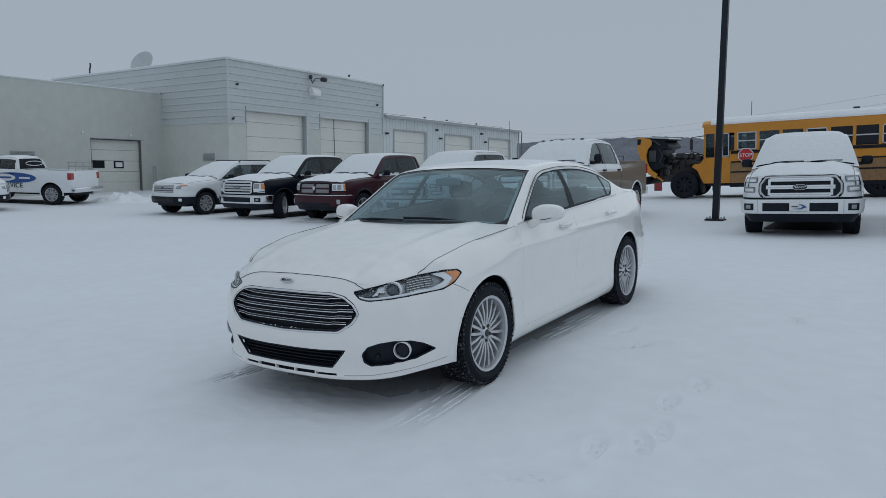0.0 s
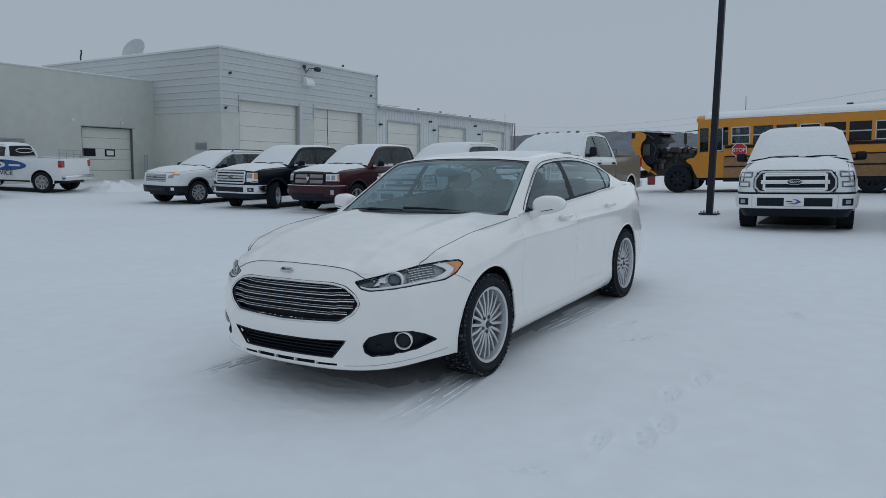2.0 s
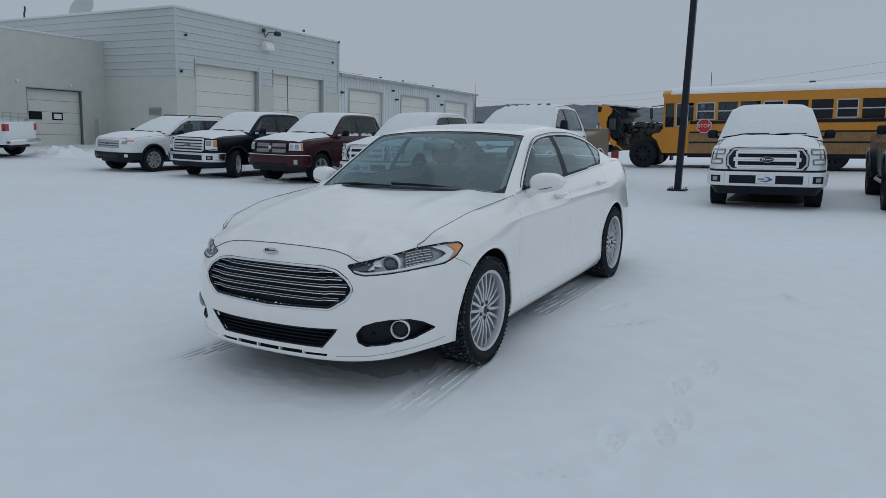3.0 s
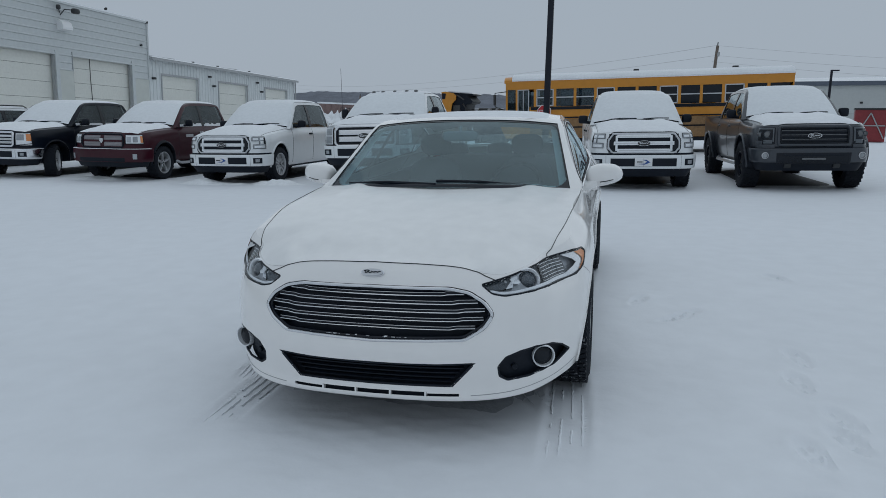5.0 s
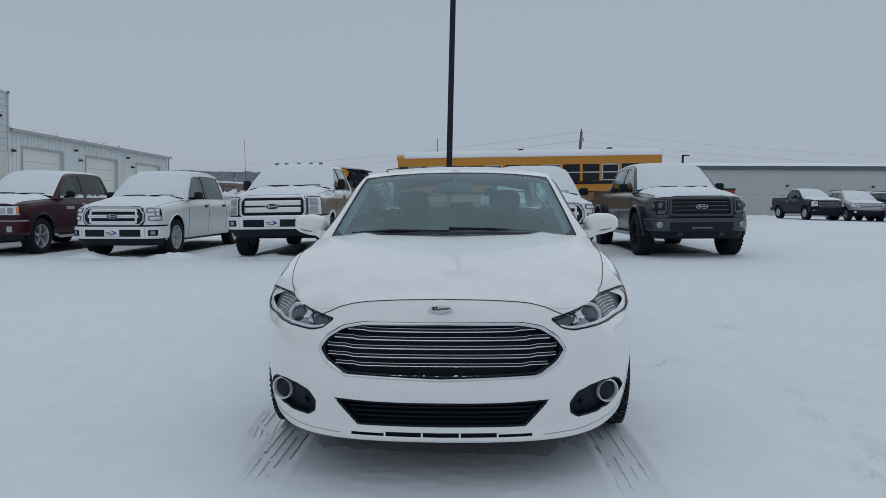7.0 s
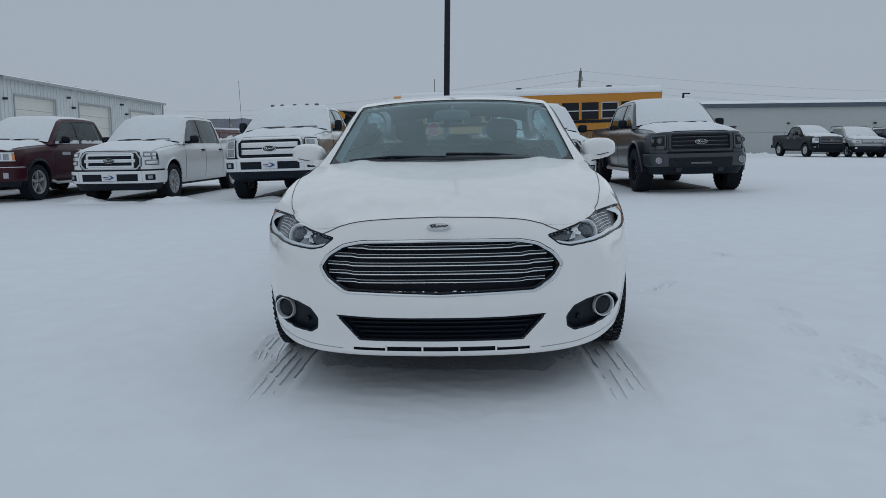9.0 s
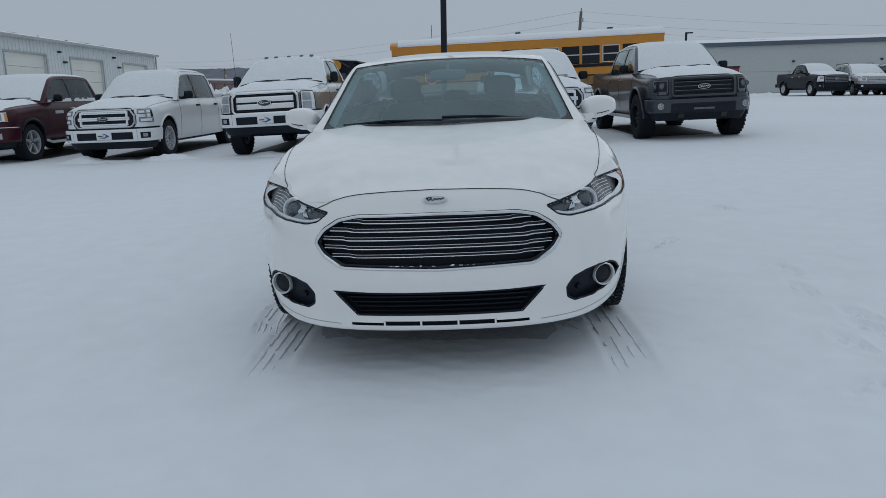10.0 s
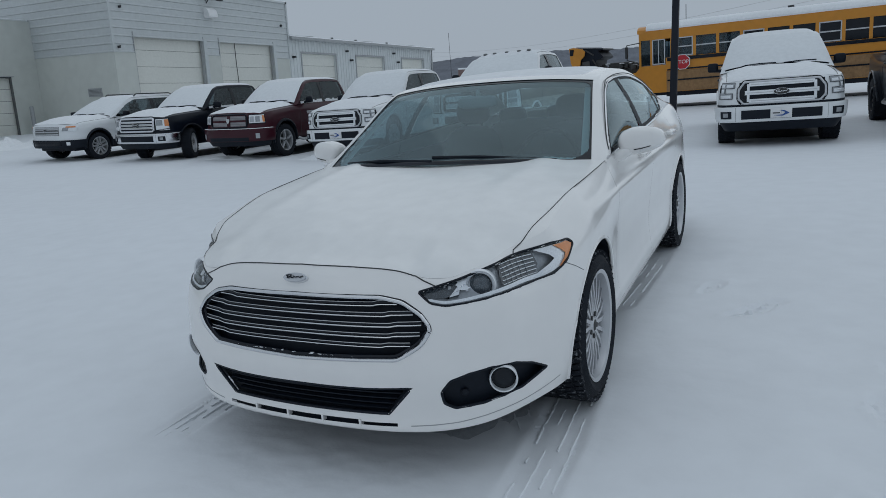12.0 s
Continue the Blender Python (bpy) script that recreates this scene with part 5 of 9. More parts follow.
    def grow(m, n=2):
        m = m.copy()
        for _ in range(n):
            q = m.copy()
            q[1:] |= m[:-1]
            q[:-1] |= m[1:]
            q[:, 1:] |= m[:, :-1]
            q[:, :-1] |= m[:, 1:]
            m = q
        return m
    gr = new("grille")
    gr.parent = car
    gr["label"] = "dark grille with thin bright slats"
    PB = sh.point(S, Z, -0.045)
    sheet("grille_backing", PB, M_PLASTIC, gr, grow(in_grille, 7))
    pl = [p for p in grille if p[0] >= 0]
    half = sorted([p for p in pl if p[1] < 0.6], key=lambda p: p[0]) + sorted([p for p in pl if p[1] >= 0.6], key=lambda p: -p[0])
    half = [(0.0, 0.478)] + [p for p in half if p[0] > 0.005] + [(0.0, 0.716)]
    loop = sh.line(half, 3, -0.002)
    full = loop + [(-p[0], p[1], p[2]) for p in loop[::-1]][1:-1]
    bars(gr, "grille_gap", [(q[0], q[1] + 0.0045, q[2]) for q in full], 0.0098, M_GLOSSBLACK, seg=8, closed=True)
    bars(gr, "grille_frame", full, 0.0078, M_CHROME, "thin bright surround", seg=8, closed=True)
    inner = [(p[0] * 0.978, p[1] + 0.012, 0.597 + (p[2] - 0.597) * 0.93) for p in full]
    bars(gr, "grille_inner_frame", inner, 0.010, M_GLOSSBLACK, seg=6, closed=True)
    hz = np.array([p[1] for p in half]); hs = np.array([p[0] for p in half])
    for zz in (0.691, 0.656, 0.620, 0.583, 0.546):
        low_ = hz < 0.6
        ends = []
        for zq in (zz, zz - 0.013):
            e_ = hs[low_][np.argsort(hz[low_])] if zq < 0.6 else hs[~low_][np.argsort(hz[~low_])]
            ends.append(max(0.2, float(np.interp(zq, np.sort(hz[low_ if zq < 0.6 else ~low_]), e_)) - 0.022))
        for zq, smax, thick_, metal_ in ((zz, min(ends), 0.0015, M_ALLOY), (zz - 0.013, min(ends), 0.0029, M_CHROME)):
            u = np.linspace(-smax, smax, 81)
            step = np.clip((np.abs(u) - smax * 0.765) / (smax * 0.05), 0, 1) * 0.005
            pts = [(math.copysign(p[0], w), p[1], p[2] + d_) for p, w, d_ in zip(sh.point(np.abs(u), zq, -0.014), u, step)]
            bars(gr, "grille_slat_edge", pts, thick_, metal_, seg=6)
        strip(gr, "grille_slat", [(p[0], p[1] + 0.004, p[2]) for p in pts], [(p[0], p[1] + 0.004, p[2] + 0.013) for p in pts], M_GLOSSBLACK, 0.006)
    rng_ = random.Random(5)
    bm = bmesh.new()
    for j_ in range(70):
        p = sh.point(abs(rng_.uniform(-0.42, 0.42)), 0.492 + rng_.uniform(-0.002, 0.003), -0.010)
        x_ = math.copysign(float(p[0]), rng_.random() - 0.5)
        blob(bm, (x_, float(p[1]), float(p[2])), (rng_.uniform(0.006, 0.018), 0.006, rng_.uniform(0.002, 0.005)), 0.9, n=6)
    part("grille_frost", bm, M_DUST, gr, "crumbs of snow along the grille's lower edge")["kind"] = "stuff"
    lg = new("lower_grille")
    lg.parent = car
    sheet("intake_backing", PB, M_PLASTIC, lg, grow(in_lower, 9))
    for zz, sm in ((0.292, 0.36), (0.313, 0.38), (0.335, 0.40), (0.357, 0.42)):
        u = np.linspace(-sm, sm, 41)
        a_ = sh.point(np.abs(u), zz, -0.022)
        strip(lg, "intake_slat", [(math.copysign(p[0], w), p[1], p[2]) for p, w in zip(a_, u)], [(math.copysign(p[0], w), p[1] + 0.03, p[2] + 0.006) for p, w in zip(a_, u)], M_PLASTIC, 0.005)
    lp = [(0.0, 0.272), (sh.at(0.368, -0.88), 0.274), (sh.at(0.468, -0.857), 0.387), (sh.at(0.30, -0.89), 0.380), (0.0, 0.376)]
    loop = sh.line(lp, 10, -0.006)
    bars(lg, "intake_frame", loop + [(-p[0], p[1], p[2]) for p in loop[::-1]][1:-1], 0.0075, M_PLASTIC, seg=6, closed=True)
    sheet("lip_slot_backing", sh.point(S, Z, -0.02), M_PLASTIC, car, grow(slot, 2))
    for x in (-0.245, -0.082, 0.082, 0.245):
        q = sh.point(sh.at(abs(x), -0.9), 0.235)
        bm = bmesh.new()
        add_box(bm, x - 0.004, x + 0.004, float(q[1]) - 0.003, float(q[1]) + 0.02, 0.222, 0.247)
        part("slot_divider", bm, M_WHITE, car, smooth=False)
    # fog lamps and headlights, one each side
    for sgn in (1, -1):
        fl = new("fog_lamp")
        fl.parent = car
        PB2 = sh.point(S, Z, -0.035) * np.array([sgn, 1, 1])
        v, fa = grid_mesh(PB2, grow(in_fog, 4), flip=sgn < 0)
        raw("fog_recess", v.tolist(), fa.tolist(), M_PLASTIC, fl)
        bars(fl, "recess_edge", [p for p in sh.line(fog + fog[:1], 2, -0.004, sgn)][:-1], 0.006, M_PLASTIC, seg=6, closed=True)
        q = sh.point(sh.at(0.752, -0.68), 0.378, 0.002)
        nrm = Vector((float(sh.nx(sh.at(0.752, -0.68))) * 0.30, float(sh.ny(sh.at(0.752, -0.68))) * 1.0, 0)).normalized()
        m = Matrix.Translation((sgn * float(q[0]), float(q[1]), float(q[2]))) @ Vector((sgn * nrm.x, nrm.y, 0)).to_track_quat("X", "Z").to_matrix().to_4x4()
        bm = bmesh.new()
        lathe(bm, [(0.050, -0.03), (0.053, 0.002), (0.0505, 0.007), (0.0465, 0.004), (0.045, -0.02)], 36, m)
        part("lamp_ring", bm, M_REFLECT, fl, "chrome ring")
        bm = bmesh.new()
        lathe(bm, [(0.047, -0.018), (0.034, -0.008), (0.018, -0.003), (0.0005, -0.002)], 28, m)
        part("lamp_lens", bm, M_WINDOW, fl)
        bm = bmesh.new()
        q2 = sh.point(sh.at(0.645, -0.78), 0.345, -0.02)
        lathe(bm, [(0.014, -0.012), (0.014, 0.0), (0.010, 0.003), (0.0005, 0.002)], 16, Matrix.Translation((sgn * float(q2[0]), float(q2[1]), float(q2[2]))) @ Vector((sgn * nrm.x, nrm.y, 0)).to_track_quat("X", "Z").to_matrix().to_4x4())
        part("sensor", bm, M_PLASTIC, fl)

        hl = new("headlight")
        hl.parent = car
        hl["label"] = "swept headlight with projector and amber corner"
        v, fa = grid_mesh(sh.point(S, Z, -0.040) * np.array([sgn, 1, 1]), grow(in_lamp, 4), flip=sgn < 0)
        raw("lamp_housing", v.tolist(), fa.tolist(), M_LAMPBOWL, hl)
        bars(hl, "lamp_seal", [p for p in sh.line(lamp + lamp[:1], 2, -0.003, sgn)][:-1], 0.0050, M_GLOSSBLACK, seg=6, closed=True)
        # projector
        ap = sh.at(0.735, -0.70)
        q = sh.point(ap, 0.717, -0.026)
        d = Vector((sgn * float(sh.nx(ap)) * 0.35, float(sh.ny(ap)), 0.12)).normalized()
        m = Matrix.Translation((sgn * float(q[0]), float(q[1]), float(q[2]))) @ d.to_track_quat("X", "Z").to_matrix().to_4x4()
        bm = bmesh.new()
        lathe(bm, [(0.062, -0.05), (0.060, 0.0), (0.056, 0.006), (0.050, 0.001), (0.049, -0.006), (0.046, -0.004), (0.043, -0.02)], 36, m)
        part("projector_ring", bm, M_REFLECT, hl)
        bm = bmesh.new()
        lathe(bm, [(0.043, -0.02), (0.036, -0.004), (0.020, 0.006), (0.0005, 0.010)], 28, m)
        part("projector_lens", bm, M_PROJECTOR, hl)
        # inner bezels: dark triangle, chrome shelf, ribs, amber end
        def facet(name, left, right, depth, material, label=""):
            L_, R_ = np.array(left), np.array(right)
            q = np.array([L_ + (R_ - L_) * k_ for k_ in np.linspace(0, 1, 9)])
            v, fa = grid_mesh(sh.point(q[..., 0], q[..., 1], -depth) * np.array([sgn, 1, 1]), flip=sgn > 0)
            return raw(name, v.tolist(), fa.tolist(), material, hl, label)
        facet("inner_bezel", [(sh.at(0.535, -0.834), 0.692), (sh.at(0.52, -0.84), 0.712), (sh.at(0.525, -0.838), 0.732)], [(sh.at(0.655, -0.772), 0.690), (sh.at(0.672, -0.76), 0.716), (sh.at(0.66, -0.77), 0.744)], 0.03, M_PROJECTOR)
        facet("bezel_fin", [(sh.at(0.60, -0.805), 0.690), (sh.at(0.66, -0.77), 0.700)], [(sh.at(0.62, -0.793), 0.690), (sh.at(0.672, -0.76), 0.735)], 0.022, M_CHROME)
        e_ = [(sh.at(0.889, -0.375), 0.724), (sh.at(0.896, -0.34), 0.748), (sh.at(0.899, -0.325), 0.764), (sh.at(0.897, -0.335), 0.780), (sh.at(0.891, -0.365), 0.803)]
        out_ = [(sh.at(0.893, -0.36), 0.724), (sh.at(0.904, -0.295), 0.748), (sh.at(0.909, -0.262), 0.768), (sh.at(0.911, -0.245), 0.786), (sh.at(0.907, -0.275), 0.802)]
        inner_ = [(u_ + g_, w_) for (u_, w_), g_ in zip(e_, (0.002, 0.004, 0.004, 0.0, -0.006))]
        facet("side_reflector", inner_, [(u_ - 0.006, w_) for u_, w_ in out_], 0.002, M_AMBER, "amber side reflector")
        facet("lamp_end", [(u_ - 0.004, w_) for u_, w_ in e_], out_, 0.006, M_REFLECT, "pale clear outer end")
        far_ = [(u_ - 0.006, w_) for u_, w_ in e_]
        near_ = [(u_ - g_, w_ - 0.008) for (u_, w_), g_ in zip(e_, (0.110, 0.075, 0.060, 0.064, 0.090))]
        facet("day_light", near_, far_, 0.006, M_REFLECT, "pale daytime light")
        am = (s > sh.at(0.868, -0.455))
        # louvred bowl between projector and daytime light
        b0_, b1_ = sh.at(0.792, -0.62), sh.at(0.868, -0.455)
        facet("reflector_bowl", [(b0_ - 0.004, 0.704), (b0_ + 0.004, 0.740), (b0_ + 0.028, 0.772)], [(b1_ - 0.022, 0.716), (b1_ + 0.004, 0.745), (b1_ + 0.004, 0.786)], 0.018, M_DARKALLOY, "louvred reflector bowl")
        for j in range(6):
            zq = 0.708 + j * 0.0125
            sk = 0.005 * j
            bars(hl, "reflector_louvre", sh.line([(b0_ + sk, zq), (b1_ - 0.014 + sk * 0.4, zq + 0.011)], 6, -0.014, sgn), 0.0022, M_REFLECT, seg=5)
        for j in range(5):
            aq = b0_ + 0.016 + j * 0.027
            bars(hl, "reflector_rib", sh.line([(aq, 0.708 + j * 0.002), (aq + 0.018, 0.772 + j * 0.004)], 5, -0.0125, sgn), 0.0016, M_PROJECTOR, seg=5)
        # cut chrome facets beside the projector
        rng_ = random.Random(17)
        for j in range(13):
            u_, w_ = sh.at(0.600, -0.805) + 0.112 * rng_.random(), 0.703 + 0.030 * rng_.random()
            a_, b_ = 0.006 + 0.010 * rng_.random(), 0.005 + 0.010 * rng_.random()
            facet("chrome_facet", [(u_, w_), (u_ + 0.003, w_ + b_)], [(u_ + a_, w_ + 0.002), (u_ + a_ * 0.8, w_ + b_)], 0.014 + 0.010 * rng_.random(), (M_REFLECT, M_CHROME, M_LENS)[j % 3])
        facet("inner_reflector", [(sh.at(0.655, -0.772), 0.716), (sh.at(0.663, -0.767), 0.742)], [(sh.at(0.686, -0.748), 0.712), (sh.at(0.692, -0.742), 0.748)], 0.020, M_REFLECT, "small bright inner reflector")
        low_ = curve([(sh.at(0.552, -0.828), 0.690), (sh.at(0.61, -0.80), 0.679), (sh.at(0.72, -0.715), 0.686), (sh.at(0.82, -0.57), 0.698), (sh.at(0.882, -0.41), 0.711), (sh.at(0.893, -0.36), 0.726)])
        us_ = np.linspace(sh.at(0.545, -0.832), sh.at(0.893, -0.36), 40)
        zs_ = low_(us_).reshape(-1)
        wd_ = np.interp(us_, [us_[0], us_[12], us_[-1]], [0.008, 0.010, 0.016])
        q = np.stack([np.stack([us_, zs_ + wd_ * g_], -1) for g_ in (0, 0.5, 1)], 0)
        v, fa = grid_mesh(sh.point(q[..., 0], q[..., 1], -0.006) * np.array([sgn, 1, 1]), flip=sgn > 0)
        raw("lamp_shelf", v.tolist(), fa.tolist(), M_REFLECT, hl, "pale shelf along the lower edge")
        v, fa = grid_mesh(sh.point(S, Z, -0.003) * np.array([sgn, 1, 1]), in_lamp & ~am, flip=sgn < 0)
        cv = raw("lamp_cover", v.tolist(), fa.tolist(), M_LAMPGLASS, hl)
        cv.visible_shadow = False
        # door mirror
        mr = new("door_mirror")
        mr.parent = car
        prof = curve([(0.0, 1.070, 1.030, 0.850, 0.925), (0.06, 1.096, 1.004, 0.815, 0.940), (0.2, 1.117, 0.984, 0.797, 0.952), (0.42, 1.128, 0.986, 0.795, 0.958), (0.65, 1.126, 0.997, 0.808, 0.962), (0.85, 1.112, 1.013, 0.838, 0.962), (0.96, 1.090, 1.032, 0.878, 0.955), (1.0, 1.066, 1.052, 0.912, 0.940)])
        us, na_ = np.linspace(0, 1, 22), 22
        v, fa = [], []
        for u_ in us:
            zt_, zb_, yf_, yb_ = (float(w_) for w_ in prof(u_))
            for j_ in range(na_):
                an = 2 * math.pi * j_ / na_
                cc, sc = math.cos(an), math.sin(an)
                pw = lambda w_: math.copysign(abs(w_) ** 0.78, w_)
                v.append((sgn * (0.864 + 0.232 * u_), (yf_ + yb_) / 2 - (yb_ - yf_) / 2 * pw(cc), (zt_ + zb_) / 2 + (zt_ - zb_) / 2 * pw(sc)))
        for i_ in range(len(us) - 1):
            for j_ in range(na_):
                q_ = (i_ * na_ + j_, i_ * na_ + (j_ + 1) % na_, (i_ + 1) * na_ + (j_ + 1) % na_, (i_ + 1) * na_ + j_)
                fa.append(q_ if sgn > 0 else q_[::-1])
        fa.append(tuple(range(na_)))
        fa.append(tuple(range((len(us) - 1) * na_, len(us) * na_)))
        raw("mirror_shell", v, fa, M_WHITE, mr, "rounded white mirror shell")
        bm = bmesh.new()
        blob(bm, (sgn * 0.875, 0.842, 0.988), (0.075, 0.052, 0.034), 0.75, n=20)
        for w_ in bm.verts:
            w_.co.z += (abs(w_.co.x) - 0.875) * 0.42
        part("mirror_foot", bm, M_WHITE, mr)
        lowline = [(sgn * 0.955, 0.802, 1.017), (sgn * 0.99, 0.806, 1.022), (sgn * 1.03, 0.822, 1.031), (sgn * 1.07, 0.856, 1.042), (sgn * 1.088, 0.895, 1.050)]
        bars(mr, "mirror_seam", lowline, 0.0032, M_DARK, seg=6)
        bars(mr, "mirror_repeater", [(q[0] - sgn * 0.004, q[1] + 0.006, q[2] - 0.011) for q in lowline[1:]], 0.008, M_SIGNWHITE, "white turn repeater strip", seg=8)
        bm = bmesh.new()
        blob(bm, (sgn * 0.985, 0.952, 1.057), (0.085, 0.012, 0.052), 0.6)
        part("mirror_glass", bm, M_CHROME, mr)
        # wipers
        bars(car, "wiper", [(0.62, 0.55, 1.01), (0.25, 0.46, 1.048), (-0.02, 0.44, 1.054)] if sgn > 0 else [(-0.02, 0.42, 1.036), (-0.35, 0.46, 1.042), (-0.64, 0.58, 1.018)], 0.009, M_PLASTIC, seg=6)
    bm = bmesh.new()
    for k_, (x_, y_) in enumerate(((0.47, 0.545), (0.53, 0.56), (0.59, 0.58), (0.64, 0.60), (0.42, 0.53))):
        blob(bm, (x_, y_, 1.012 - 0.02 * k_ * 0.2), (0.05, 0.022, 0.012), 0.8, n=10)
    part("cowl_snow", bm, M_DUST, car, "bit of snow at the foot of the windshield")
    oval_badge(car, (0, float(sh.point(0.0, 0.772)[1]) - 0.004, 0.772), 0.110, 0.038, tilt=-38, dark=False)
    for sgn in (1, -1):
        wheel(car, (sgn * 0.820, 0.045, 0.335), 0.335, 0.232, 0.238, "multi", sgn, lugs=68)
        wheel(car, (sgn * 0.812, 2.85, 0.335), 0.335, 0.232, 0.238, "multi", sgn, lugs=68)
    # inside
    cabin = new("interior")
    cabin.parent = car
    bm = bmesh.new()
    blob(bm, (0, 0.95, 0.84), (0.70, 0.32, 0.13), 0.4)
    part("dashboard", bm, M_PLASTIC, cabin)
    for x, y, w in ((0.37, 1.75, 0.22), (-0.37, 1.75, 0.22)):
        bm = bmesh.new()
        blob(bm, (x, y + 0.06, 0.78), (w, 0.10, 0.33), 0.6, m=None)
        blob(bm, (x, y - 0.28, 0.50), (w, 0.30, 0.10), 0.4)
        blob(bm, (x, y + 0.10, 1.20), (0.125, 0.05, 0.085), 0.7)
        tube(bm, [(x - 0.06, y + 0.09, 1.0), (x - 0.06, y + 0.10, 1.15)], 0.008, 6)
        tube(bm, [(x + 0.06, y + 0.09, 1.0), (x + 0.06, y + 0.10, 1.15)], 0.008, 6)
        part("front_seat", bm, M_SEAT, cabin)
    bm = bmesh.new()
    blob(bm, (0, 2.75, 0.78), (0.62, 0.12, 0.30), 0.35)
    for x in (-0.42, 0.0, 0.42):
        blob(bm, (x, 2.82, 1.10), (0.12, 0.05, 0.07), 0.6)
    part("rear_bench", bm, M_SEAT, cabin)
    bm = bmesh.new()
    add_box(bm, -0.62, 0.62, 2.85, 3.35, 1.0, 1.04, 0.01)
    part("parcel_shelf", bm, M_PLASTIC, cabin)
    bm = bmesh.new()
    pts = [(0.37 + 0.18 * math.cos(a), 1.20 + 0.06 * math.sin(a), 0.93 + 0.17 * math.sin(a)) for a in np.linspace(0, 2 * math.pi, 25)[:-1]]
    tube(bm, pts, 0.015, 8, closed=True)
    part("steering_wheel", bm, M_PLASTIC, cabin)
    bm = bmesh.new()
    blob(bm, (0.0, 1.06, 1.300), (0.125, 0.022, 0.036), 0.5)
    tube(bm, [(0, 1.07, 1.31), (0, 1.08, 1.37)], 0.012, 6)
    part("rear_view_mirror", bm, M_TRIM, cabin)
    bm = bmesh.new()
    add_box(bm, -0.70, 0.70, 0.6, 3.3, 0.26, 0.40, 0.02)
    part("cabin_floor", bm, M_PLASTIC, cabin)
    bm = bmesh.new()
    for x in (-0.78, 0.78):
        add_box(bm, x - 0.03, x + 0.03, 0.7, 3.0, 0.3, 0.97, 0.02)
    part("door_lining", bm, M_PLASTIC, cabin)
    return car


sedan()


# ---- parked pickups and other vehicles ----
def band(sh, s0, s1, z0, z1, out, material, name, parent, label="", n=18, k=7, sides=(1, -1), drop=0.012, lean=0.0):
    """A rounded pad that lies on a shell, on one side or on both."""
    u = np.r_[s0, s0 + 1e-4, np.linspace(s0 + 0.006, s1 - 0.006, n), s1 - 1e-4, s1]
    v = np.r_[z0, z0 + 1e-4, np.linspace(z0 + 0.006, z1 - 0.006, k), z1 - 1e-4, z1]
    U, V = np.meshgrid(u, v)
    o = np.full(U.shape, out)
    o[1], o[-2] = out - 0.004, out - 0.004
    o[:, 1], o[:, -2] = out - 0.004, out - 0.004
    o[0], o[-1], o[:, 0], o[:, -1] = -drop, -drop, -drop, -drop
    if s0 <= 0:
        o[1:-1, 0] = out
        o[1:-1, 1] = out
    U = U + lean * (V - z0)
    P = sh.point(np.maximum(U, 0), V, o)
    made = []
    for sgn in sides:
        Q = P * np.array([sgn, 1, 1])
        if s0 <= 0 and len(sides) == 2:
            if sgn < 0:
                continue
            v_, f_ = both_sides(P)
        else:
            v_, f_ = grid_mesh(Q, flip=sgn < 0)
            v_, f_ = v_.tolist(), f_.tolist()
        made.append(raw(name, v_, f_, material, parent, label))
    return made


